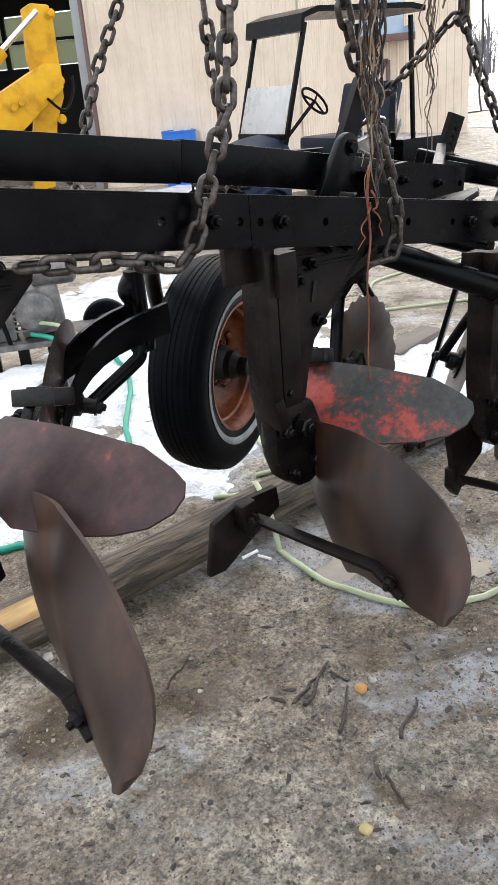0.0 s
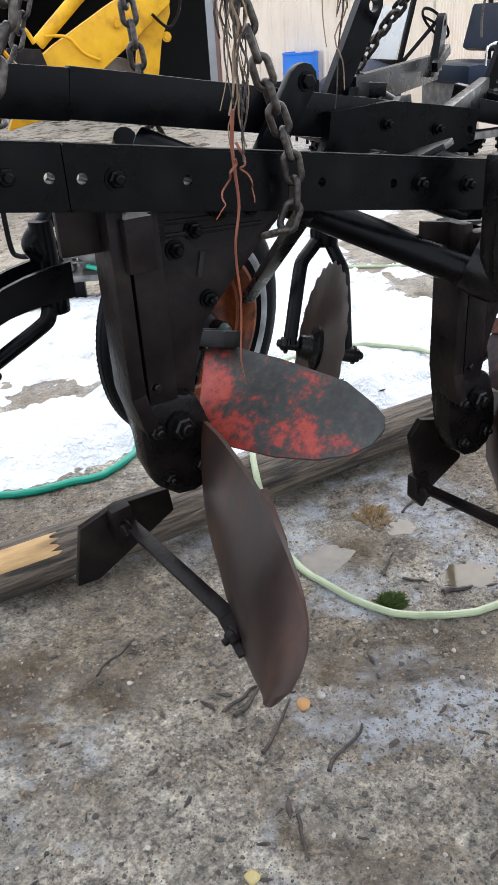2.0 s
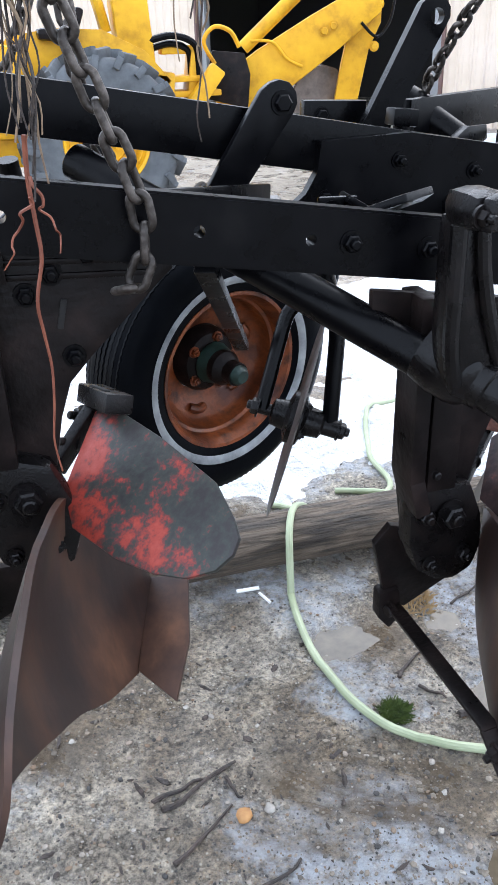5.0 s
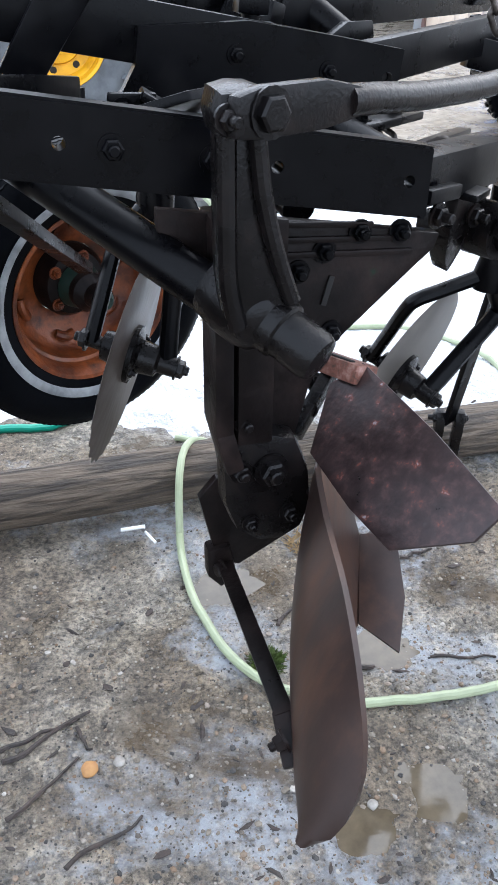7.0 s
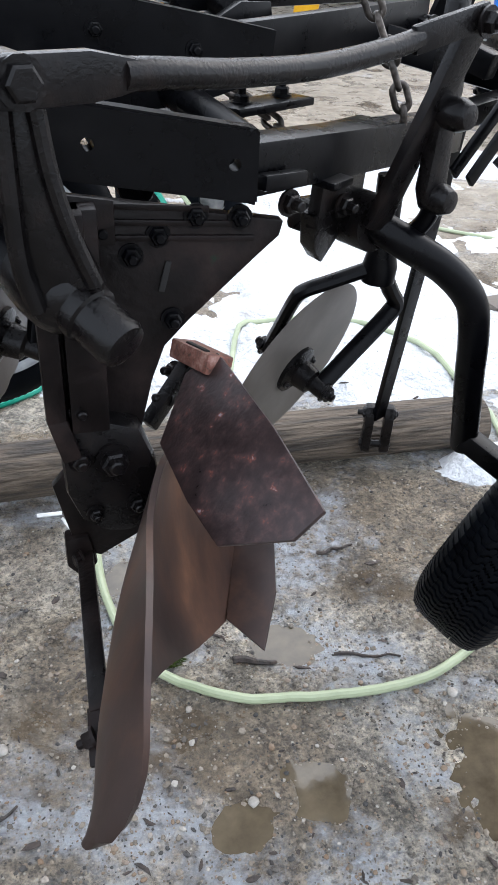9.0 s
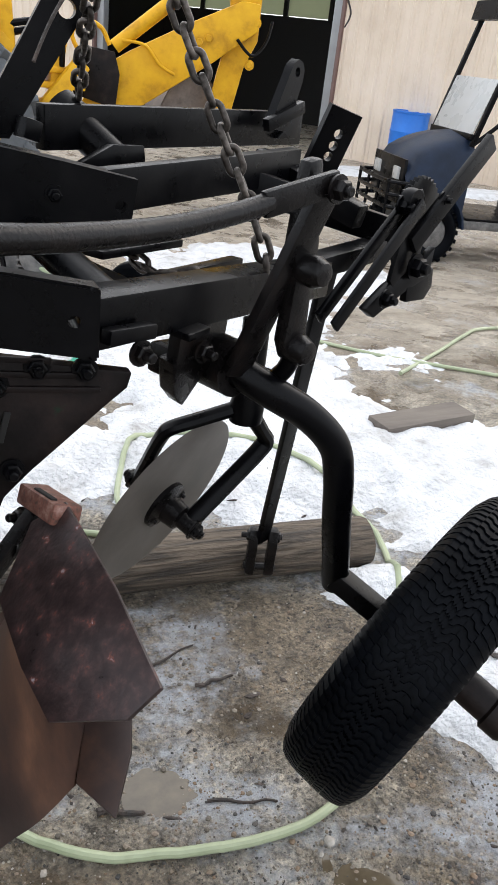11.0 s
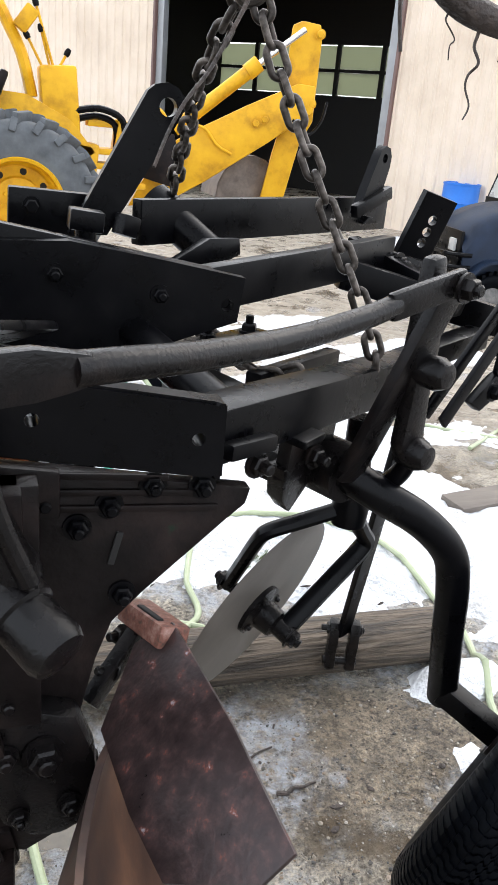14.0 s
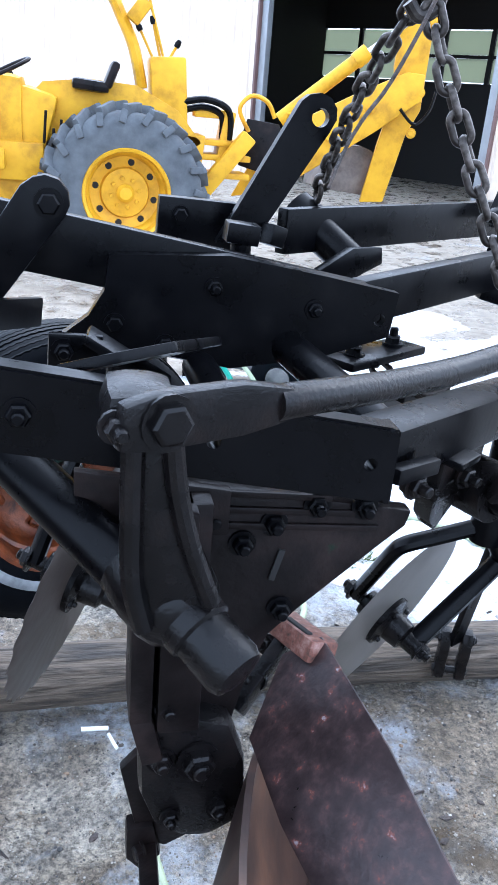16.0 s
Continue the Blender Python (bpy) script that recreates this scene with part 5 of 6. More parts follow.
for s in (1, -1):
    cheek = plate([(-0.014, 0.05), (0.012, 0.055), (0.026, 0.02), (0.024, -0.03), (0.03, -0.07), (0.02, -0.115), (0.0, -0.125), (-0.016, -0.105), (-0.012, -0.06), (-0.024, -0.02), (-0.024, 0.02)], V(2.586, 2.035, 0.19) + CV * (s * 0.03), (0.34, 0.94, 0), (0, 0, 1), 0.03, 0.008)
    pp("clevis_cheek", cheek, CASTING, hitch)
    pp("clevis_pin", bolt(V(2.586, 2.035, 0.215) + CV * (s * 0.036), CV * s, 0.017, 0.016, 0.014 if s < 0 else 0.004), CASTING, hitch)
pp("clevis_crosspin", rod(V(2.586, 2.04, 0.10) - CV * 0.05, V(2.586, 2.04, 0.10) + CV * 0.05, 0.012), CASTING, hitch)

# adjusting lever with its toothed quadrant
L0, L1 = V(2.40, 1.425, 1.095), V(2.748, 1.581, 1.429)
lev = pp("adjusting_lever", bar(L0.lerp(L1, 0.42), L1, 0.016, 0.04, (0, 0, 1), 0.004), BLACK, label="rough black adjusting lever with toothed quadrant")
for k in (0.0, 0.022):
    pp("lever_strip", bar((2.325 + k, 1.405 - k, 1.118 - 0.4 * k), (2.525 + k, 1.50 - k, 1.318), 0.010, 0.026, (0, 0, 1), 0.003), BLACK, lev)
pp("strip_eye", lathe([(0, -0.012), (0.024, -0.012), (0.026, 0.0), (0.024, 0.012), (0, 0.012)], (2.528, 1.49, 1.318), S, 20), BLACK, lev)
pp("quadrant_plate", plate([(-0.02, 0.03), (0.01, 0.04), (0.025, 0.02), (0.01, -0.13), (-0.03, -0.15), (-0.05, -0.13)], (2.545, 1.50, 1.30), (0.88, 0.47, 0), (0, 0, 1), 0.010, 0.002), BLACK, lev)
pp("pivot_lug", plate([(-0.05, -0.02), (0.045, 0.01), (0.055, -0.03), (0.03, -0.055), (-0.045, -0.05)], (2.60, 1.525, 1.17), (0.88, 0.47, 0), (0, 0, 1), 0.016, 0.003), BLACK, lev)
qd = [(0.085 * math.cos(radians(a)) * (1.0 if k % 2 else 0.93), 0.085 * math.sin(radians(a)) * (1.0 if k % 2 else 0.93)) for k, a in enumerate(range(20, 150, 5))] + [(-0.07, -0.05), (-0.02, -0.13), (0.03, -0.12), (0.05, -0.03)]
pp("quadrant", plate(qd, (2.575, 1.54, 1.275), (0.88, 0.47, 0), (0, 0, 1), 0.012, 0.001), BLACK, lev, label="toothed black quadrant plate")
for p, r in (((2.62, 1.525, 1.32), 0.011), ((2.51, 1.49, 1.31), 0.015), ((2.565, 1.49, 1.195), 0.02), ((2.48, 1.44, 1.145), 0.014)):
    pp("lever_bolt", bolt(p, S, r, r, 0.01), BLACK, lev)
pp("lever_base", solid3([(2.44, 1.46, 1.12), (2.50, 1.48, 1.16), (2.60, 1.53, 1.20), (2.63, 1.54, 1.225), (2.62, 1.535, 1.165), (2.55, 1.50, 1.14), (2.47, 1.465, 1.10)], 0.02, 0.004), BLACK, lev)
pp("lever_seat", bar((2.30, 1.48, 1.185), (2.55, 1.62, 1.20), 0.05, 0.04, bev=0.006), BLACK)

# drilled hitch plate
hp_u, hp_v = V(2.576 - 2.499, 0.002, -0.021), V(2.458 - 2.499, 0.026, -0.146)
hp_w, hp_h = hp_u.length, hp_v.length
hp_n = hp_u.normalized()
pp("hitch_plate", holed_plate([(0, 0), (hp_w, 0), (hp_w, hp_h), (0, hp_h)], [(hp_w * 0.55, hp_h * q, 0.0105) for q in (0.33, 0.50, 0.66)], (2.499, 1.824, 1.458), hp_n, hp_v - hp_n * hp_v.dot(hp_n), 0.018), BLACK, label="upright black hitch plate with three holes")
pp("hitch_clamp", bar((2.40, 1.80, 1.315), (2.53, 1.82, 1.285), 0.06, 0.05, bev=0.012), CASTING)
pp("front_bar", bar((2.28, 1.72, 1.30), (2.62, 1.66, 1.22), 0.04, 0.06, bev=0.006), BLACK)
pp("front_bar", bar((2.36, 1.86, 1.33), (2.50, 1.62, 1.26), 0.04, 0.05, bev=0.006), BLACK)
pp("bolt", bolt((2.43, 1.765, 1.315), S, 0.016, 0.014, 0.01), CASTING)

# ---------- log, hoses, chains and litter near the plough ----------
def rough_log(p, q, r0, r1, name, mat, label, category, knots=5, seed=1, bark=0.35):
    rnd = random.Random(seed)
    p, q = V(p), V(q)
    d = (q - p).normalized()
    s = d.cross(UP).normalized()
    u = s.cross(d)
    b = bmesh.new()
    n, k = 70, 30
    rings = []
    for i in range(n):
        f = i / (n - 1)
        c = p.lerp(q, f) + u * 0.008 * math.sin(5 * f + seed) + s * 0.01 * math.sin(7 * f + 2 * seed)
        ring = []
        for j in range(k):
            a = 2 * math.pi * j / k
            v = V(math.cos(a), math.sin(a), 0)
            r = (r0 + (r1 - r0) * f) * (1 + 0.05 * fbm(v.x * 1.5 + seed, v.y * 1.5, f * 4) + bark * 0.12 * fbm(v.x * 6, v.y * 6, f * 5 + seed, 3))
            ring.append(b.verts.new(c + r * (s * math.cos(a) + u * math.sin(a))))
        rings.append(ring)
    for r_a, r_b in zip(rings, rings[1:]):
        for j in range(k):
            b.faces.new((r_a[j], r_a[(j + 1) % k], r_b[(j + 1) % k], r_b[j]))
    b.faces.new(rings[0][::-1])
    b.faces.new(rings[-1])
    bmesh.ops.recalc_face_normals(b, faces=b.faces)
    ob = part(name, b, mat, None, angle=60)
    return tagged(ob, label, category)


log = rough_log((0.05, 2.135, 0.128), (3.02, 2.15, 0.06), 0.088, 0.086, "log", LOG_WOOD, "weathered grey fence-post log lying on the yard", "log", seed=3)
split = sheet([[(0.60 + 0.05 * i + 0.02 * math.sin(j * 2.3), 2.135 - 0.091 * math.cos(a), 0.128 - 0.023 * (0.55 + 0.05 * i) + 0.091 * math.sin(a)) for j, a in enumerate([radians(25 + 5 * j) for j in range(10)])] for i in range(9)], 0.004)
part("split_face", split, FRESH_WOOD, log, "freshly split yellow wood", angle=60)


def laid(points, lift):
    return [(x, y, ground_height(x, y) + lift) for x, y in points]


hose_pts = [(2.06, 2.52), (2.29, 2.41), (2.10, 2.37), (1.89, 2.30), (1.74, 2.10), (1.68, 1.83), (1.70, 1.54), (1.77, 1.38), (1.92, 1.27), (2.05, 1.24), (2.19, 1.215), (2.31, 1.21), (2.45, 1.24), (2.70, 1.38), (2.95, 1.70), (3.07, 1.99), (3.17, 2.36), (3.0, 2.9), (2.5, 3.1), (2.3, 2.75), (2.27, 2.48), (2.03, 2.37), (1.8, 2.5)]
hz = []
for i, p in enumerate(smooth_path([(x, y, 0) for x, y in hose_pts], 6)):
    over = 0.0
    if 0.02 < abs(p.y - 2.14) < 0.16 or abs(p.y - 2.14) <= 0.02:
        over = 0.19 * max(0, 1 - (abs(p.y - 2.14) / 0.2) ** 2) if p.x < 3.03 else 0.0
    hz.append((p.x, p.y, max(ground_height(p.x, p.y) + 0.012, snow_height(p.x, p.y) + 0.01 if snow_h(p.x, p.y) > 0.1 else -1) + over))
hose = part("garden_hose", tube(hz, 0.0115, 10, steps=1), HOSE)
tagged(hose, "pale green garden hose looped over wet gravel", "hose")
far_hose = part("garden_hose", tube(laid([(4.18, 3.81), (4.7, 4.2), (5.1, 4.5), (5.37, 4.65), (5.93, 4.68), (6.6, 4.6), (7.5, 4.9)], 0.014), 0.012, 8), HOSE)
tagged(far_hose, "pale hose lying across the open yard", "hose")
far_hose2 = part("garden_hose", tube(laid([(3.9, 4.5), (4.22, 4.13), (4.6, 3.85), (5.0, 3.58), (5.9, 3.0), (6.6, 2.6)], 0.014), 0.012, 8), HOSE)
tagged(far_hose2, "pale hose lying across the open yard", "hose")
teal_pts = smooth_path([(x, y, 0) for x, y in ((0.2, 2.78), (0.6, 2.80), (0.95, 2.74), (1.2, 2.68), (1.42, 2.70), (1.57, 2.79), (1.75, 3.05), (2.0, 3.5), (2.3, 3.9), (2.5, 4.3), (2.62, 4.7), (2.6, 5.0))], 6)
teal = part("garden_hose", tube([(p.x, p.y, max(ground_height(p.x, p.y), snow_height(p.x, p.y) if snow_h(p.x, p.y) > 0.1 else -1) + 0.014) for p in teal_pts], 0.015, 10, steps=1), HOSE_TEAL)
tagged(teal, "teal green hose running to the washer", "hose")

# plank half buried in snow
plank = part("plank", bar((3.58, 3.03, 0.05), (4.10, 3.10, 0.065), 0.16, 0.05, bev=0.006), PLANK)
tagged(plank, "weathered grey plank lying in the snow", "plank")

# ---------- chains ----------
LINK = None


def chain(points, name_label, radius=0.0053, pitch=0.035, width=0.0115):
    """Separate welded links, turned a quarter each, along a path."""
    global LINK
    if LINK is None:
        b = tube([V((pitch * 0.5 - 0.002) * (1 if abs(a) < 1.5708 else -1) * 0.62 + width * math.cos(a), width * math.sin(a), 0) for a in [math.pi * 2 * k / 24 - math.pi for k in range(25)]], radius, 8, steps=1, caps=False)
        bmesh.ops.remove_doubles(b, verts=b.verts, dist=0.0008)
        for f in b.faces:
            f.smooth = True
        LINK = bpy.data.meshes.new("link")
        b.to_mesh(LINK)
        b.free()
        LINK.materials.append(CHAIN)
    path = smooth_path(points, 30)
    top = thing("chain", name_label, "chain", "chains holding the plough", at=path[0])
    run, acc, k = [], 0.0, 0
    for a, b in zip(path, path[1:]):
        acc += (b - a).length
        if acc >= pitch:
            acc -= pitch
            d = (b - a).normalized()
            side = d.cross(V(0.3, -0.85, 0.2)).normalized()
            rot = Matrix((d, side, d.cross(side))).transposed().to_4x4()
            ob = new("link", LINK)
            ob.parent = top
            tw = radians(45 + 90 * (k % 2) + 14 * math.sin(k * 1.7))
            ob.matrix_local = Matrix.Translation(b - path[0]) @ rot @ Matrix.Rotation(tw, 4, "X")
            k += 1
    return top


HOOK_Z = 2.45
chain([(0.96, 1.06, HOOK_Z), (0.832, 0.998, 1.665), (0.798, 0.995, 1.538), (0.765, 0.994, 1.459), (0.736, 0.993, 1.398), (0.705, 0.993, 1.365), (0.652, 0.993, 1.372), (0.61, 0.993, 1.385), (0.53, 1.0, 1.395), (0.46, 1.03, 1.40)], "rusty steel chain slung under the front beam")
chain([(1.08, 1.42, HOOK_Z), (1.159, 1.45, 1.69), (1.172, 1.45, 1.59), (1.18, 1.45, 1.50), (1.20, 1.47, 1.40), (1.25, 1.49, 1.32)], "rusty steel chain passing behind the second beam")
chain([(1.55, 1.75, HOOK_Z), (1.239, 1.88, 1.815), (1.154, 1.9, 1.655), (1.10, 1.9, 1.536), (1.04, 1.9, 1.43), (1.02, 1.84, 1.395)], "rusty steel chain hanging behind the second beam")
chain([(0.93, 0.99, 2.2), (1.07, 0.99, 1.70), (1.122, 0.99, 1.58), (1.168, 0.99, 1.455), (1.192, 0.989, 1.385), (1.196, 0.989, 1.325), (1.18, 0.995, 1.282), (1.165, 1.03, 1.27)], "rusty steel chain hanging before the front beam")
APEX = V(1.955, 1.40, 1.735)
chain([APEX, (1.935, 1.52, 1.63), (1.945, 1.68, 1.52), (1.958, 1.80, 1.43)], "grey steel chain holding the far beam")
chain([APEX, (2.00, 1.385, 1.62), (2.07, 1.36, 1.47), (2.14, 1.345, 1.33), (2.178, 1.338, 1.24), (2.19, 1.36, 1.205)], "grey steel chain wrapped round the cross bar")
chain([(2.11, 1.42, 1.20), (2.05, 1.46, 1.175), (2.0, 1.54, 1.20), (1.93, 1.60, 1.245)], "grey steel chain lying over the ties")
chain([(1.98, 1.40, HOOK_Z), (1.965, 1.40, 1.95), APEX], "doubled grey steel chain going up to the hoist")
hook = thing("chain_hook", "rusty steel grab hook where the chains meet", "hook", at=APEX)
part("hook", tube([V(0, 0, 0.05), V(0.02, 0, 0.02), V(0.018, 0, -0.02), V(-0.005, 0, -0.035), V(-0.022, 0, -0.02)], 0.009, 10), CHAIN, hook)

# ---------- overhead limb with hanging roots ----------
limb = thing("hanging_limb", "dark root-hung limb lying over the hoist", "limb", at=(1.4, 1.2, HOOK_Z))
LI = Matrix.Translation(V(-1.4, -1.2, -HOOK_Z))


def limb_part(name, bm, mat, label=""):
    bmesh.ops.transform(bm, verts=bm.verts, matrix=LI)
    return part(name, bm, mat, limb, label, angle=60)


limb_part("trunk", tube([(-0.6, 0.95, HOOK_Z + 0.06), (0.5, 1.05, HOOK_Z + 0.05), (1.5, 1.25, HOOK_Z + 0.06), (2.6, 1.5, HOOK_Z + 0.04)], 0.09, 18, taper=(0.10, 0.08)), BARK)
limb_part("branch_stub", tube([(1.95, 1.36, 2.42), (2.10, 1.36, 2.05), (2.20, 1.375, 1.80), (2.25, 1.38, 1.735), (2.33, 1.355, 1.705)], 0.02, 12, taper=(0.04, 0.017)), BARK, "broken mossy branch end")
rnd = random.Random(11)


def wander(p, q, wob, n=7):
    p, q = V(p), V(q)
    return [p.lerp(q, i / n) + V(rnd.uniform(-1, 1), rnd.uniform(-1, 1), rnd.uniform(-0.5, 0.5)) * wob * (0 if i in (0,) else 1) for i in range(n + 1)]


for p, q, w, r in (((2.28, 1.37, 1.715), (2.268, 1.344, 1.587), 0.006, 0.0028), ((2.31, 1.36, 1.70), (2.315, 1.36, 1.665), 0.004, 0.002), ((2.22, 1.38, 1.76), (2.245, 1.37, 1.66), 0.008, 0.002), ((2.10, 1.34, 2.0), (2.13, 1.30, 1.66), 0.012, 0.006)):
    limb_part("rootlet", tube(wander(p, q, w), r, 6, taper=(r, r * 0.4)), BARK)
limb_part("rootlet", tube(wander((1.96, 1.34, 1.75), (1.80, 1.225, 1.50), 0.004), 0.003, 6, taper=(0.003, 0.0022)), BARK, "thin dark hanging root")
# long twisted root bunches in front of the beam
def roots(cx, cy, z0, z1, n, spread, top_spread, mats, thick):
    """Dry roots hanging side by side, each its own part."""
    for k in range(n):
        low = rnd.uniform(z0, z1)
        p = (cx + rnd.uniform(-1, 1) * top_spread + 0.03, cy + rnd.uniform(-1, 1) * 0.03, 2.36)
        q = (cx + rnd.uniform(-1, 1) * spread, cy + rnd.uniform(-1, 1) * 0.012, low)
        r = thick * rnd.uniform(0.5, 1.3)
        limb_part("root", tube(wander(p, q, 0.009, 26), r, 5, steps=3, taper=(r * 1.6, r * 0.35)), rnd.choice(mats))


roots(1.078, 0.945, 1.39, 1.62, 26, 0.014, 0.03, [ROOT, BARK, BARK], 0.003)
roots(1.262, 0.97, 1.43, 1.62, 10, 0.014, 0.022, [ROOT, ROOT, BARK], 0.0024)
roots(1.36, 1.0, 1.62, 1.85, 8, 0.07, 0.10, [ROOT, BARK], 0.0045)
roots(1.62, 1.1, 1.68, 1.95, 8, 0.10, 0.14, [ROOT, BARK], 0.005)
roots(1.80, 1.1, 1.66, 1.85, 4, 0.06, 0.10, [BARK], 0.004)
for p, q, r in (((1.078, 0.948, 1.46), (1.062, 0.945, 1.08), 0.0022), ((1.075, 0.945, 1.40), (1.04, 0.94, 1.33), 0.0016), ((1.078, 0.945, 1.42), (1.10, 0.942, 1.34), 0.0016)):
    limb_part("red_root", tube(wander(p, q, 0.006, 9), r, 5, taper=(r * 1.3, r * 0.5)), ROOT_RED, "thin red-brown root")

# ---------- stones, twigs and small litter ----------
def pebble(r, seed, flat=0.6):
    b = bmesh.new()
    bmesh.ops.create_icosphere(b, subdivisions=2, radius=r)
    for v in b.verts:
        v.co *= 1 + 0.3 * fbm(v.co.x / r + seed, v.co.y / r, v.co.z / r, 2)
        v.co.z *= flat
    return b


def stone(x, y, r, mat, label, seed):
    ob = part("stone", pebble(r, seed), mat, None, angle=180)
    ob.location = (x, y, ground_height(x, y) + r * 0.3)
    return tagged(ob, label, "stone", "loose stones")


stone(1.347, 1.249, 0.019, STONE_ORANGE, "ochre brown stone on wet gravel", 1)
stone(1.41, 1.263, 0.013, STONE, "pale yellowish stone on wet gravel", 2)
stone(0.981, 0.907, 0.016, material("yellow_stone", [(0.33, 0.26, 0.10), (0.45, 0.37, 0.17)], 30, (0.6, 0.8), 0, 0.3), "flat yellow stone pressed into the mud", 3)
stone(1.90, 1.02, 0.012, STONE, "white chalky stone beside the puddle", 4)
stone(0.75, 2.0, 0.02, STONE, "pale round stone beside the log", 5)
stone(2.43, 1.17, 0.013, STONE, "grey round stone beside the hose", 6)
rs = np.random.RandomState(4)
vs, fs = [], []
ico = bmesh.new()
bmesh.ops.create_icosphere(ico, subdivisions=1, radius=1)
iv = np.array([v.co[:] for v in ico.verts])
ifc = [[v.index for v in f.verts] for f in ico.faces]
ico.free()
for i in range(26000):
    x, y = rs.uniform(0.2, 3.3), 0.55 + abs(rs.normal(0, 0.9))
    if y > 3.2 or 2.02 < y < 2.26 and x < 3.05 or snow_h(x, y) > 0.1:
        continue
    r = 0.0018 * (1 + rs.pareto(2.7))
    r = min(r, 0.0075)
    j = iv * (r * rs.uniform(0.7, 1.3, (1, 3))) * [1, 1, 0.6] * rs.uniform(0.82, 1.15, (len(iv), 1))
    a = rs.uniform(0, 6.28)
    c, s = math.cos(a), math.sin(a)
    j = j @ np.array([[c, -s, 0], [s, c, 0], [0, 0, 1]])
    j += [x, y, ground_height(x, y) + r * 0.15]
    base = len(vs)
    vs += j.tolist()
    fs += [[base + q for q in f] for f in ifc]
me = bpy.data.meshes.new("gravel")
me.from_pydata(vs, [], fs)
GRIT = material("gravel_grit", [(0.035, 0.032, 0.03), (0.11, 0.092, 0.07), (0.2, 0.168, 0.128), (0.17, 0.11, 0.065), (0.33, 0.305, 0.265)], 14, (0.45, 0.8), 0, 0.2, 200, stops=[0.12, 0.35, 0.62, 0.84, 0.97])
isle = GRIT.node_tree.nodes.new("ShaderNodeNewGeometry")
GRIT.node_tree.links.new(isle.outputs["Random Per Island"], [n for n in GRIT.node_tree.nodes if n.bl_idname == "ShaderNodeValToRGB"][0].inputs[0])
me.materials.append(GRIT)
gravel = new("gravel", me)
tagged(gravel, "loose fine gravel scattered over the mud", "gravel", kind="stuff")

for i, (p, q, r) in enumerate((((1.17, 1.30), (1.37, 1.40), 0.007), ((1.15, 1.33), (1.33, 1.38), 0.006), ((1.33, 1.36), (1.36, 1.30), 0.005), ((1.17, 1.17), (1.33, 1.285), 0.006), ((1.28, 1.05), (1.44, 1.12), 0.006), ((1.14, 0.98), (1.10, 0.88), 0.005), ((2.28, 1.70), (2.40, 1.72), 0.006), ((2.15, 1.80), (2.32, 1.86), 0.005), ((1.86, 1.55), (1.96, 1.62), 0.006), ((1.90, 1.50), (1.95, 1.44), 0.005), ((0.93, 1.62), (1.08, 1.72), 0.004), ((2.2, 1.35), (2.36, 1.30), 0.005), ((1.95, 1.38), (2.06, 1.36), 0.010))):
    (x0, y0), (x1, y1) = p, q
    pts = [(x0 + (x1 - x0) * k / 5 + rnd.uniform(-0.006, 0.006), y0 + (y1 - y0) * k / 5 + rnd.uniform(-0.006, 0.006)) for k in range(6)]
    tw = part("twig", tube([(x, y, ground_height(x, y) + r * 0.7) for x, y in pts], r, 6, taper=(r, r * 0.5), steps=3), BARK)
    tagged(tw, "dark wet twig lying on the gravel", "twig", "twigs on the yard")
# dark bark crumbs and mud clods
crumbs_v, crumbs_f = [], []
for i in range(420):
    x, y = rs.uniform(0.3, 3.2), 0.6 + abs(rs.normal(0, 0.8))
    if y > 3.0 or 2.02 < y < 2.26 and x < 3.05:
        continue
    r = 0.003 * (1 + rs.pareto(1.9))
    r = min(r, 0.010)
    j = iv * (r * rs.uniform(0.5, 1.6, (1, 3))) * [1.8, 0.7, 0.4] * rs.uniform(0.5, 1.4, (len(iv), 1))
    a = rs.uniform(0, 6.28)
    c, s_ = math.cos(a), math.sin(a)
    j = j @ np.array([[c, -s_, 0], [s_, c, 0], [0, 0, 1]]) + [x, y, max(ground_height(x, y), snow_height(x, y) if snow_h(x, y) > 0.1 else -1) + r * 0.2]
    base = len(crumbs_v)
    crumbs_v += j.tolist()
    crumbs_f += [[base + q for q in f] for f in ifc]
me = bpy.data.meshes.new("bark_crumbs")
me.from_pydata(crumbs_v, [], crumbs_f)
me.materials.append(BARK)
tagged(new("bark_crumbs", me), "dark bark crumbs and clods scattered about", "litter", kind="stuff")
# broken white plastic straw by the log
straw = part("plastic_strip", tube(laid([(1.53, 1.985), (1.60, 1.98)], 0.05), 0.006, 6, steps=1, bm=tube(laid([(1.60, 1.98), (1.62, 1.93)], 0.03), 0.005, 6, steps=1)), WHITE_PLASTIC)
tagged(straw, "snapped white plastic strip leaning on the log", "strip")


def tuft(x, y, r, n, mat, label, category, high):
    b = bmesh.new()
    for k in range(n):
        a, d = rnd.uniform(0, 6.28), r * math.sqrt(rnd.random())
        px, py = x + d * math.cos(a), y + d * math.sin(a)
        z = ground_height(px, py)
        h = high * rnd.uniform(0.5, 1) * (1 - 0.6 * d / r)
        lx, ly = rnd.uniform(-1, 1) * high * 0.7, rnd.uniform(-1, 1) * high * 0.7
        s = 0.0014
        v = [b.verts.new(c) for c in ((px - s, py, z - 0.004), (px + s, py, z - 0.004), (px + lx + s * 0.3, py + ly, z + h), (px + lx * 0.4 - s, py + ly * 0.4 + s, z + h * 0.6))]
        b.faces.new(v)
    ob = part("tuft", b, mat, None, smooth=False)
    return tagged(ob, label, category, kind="")


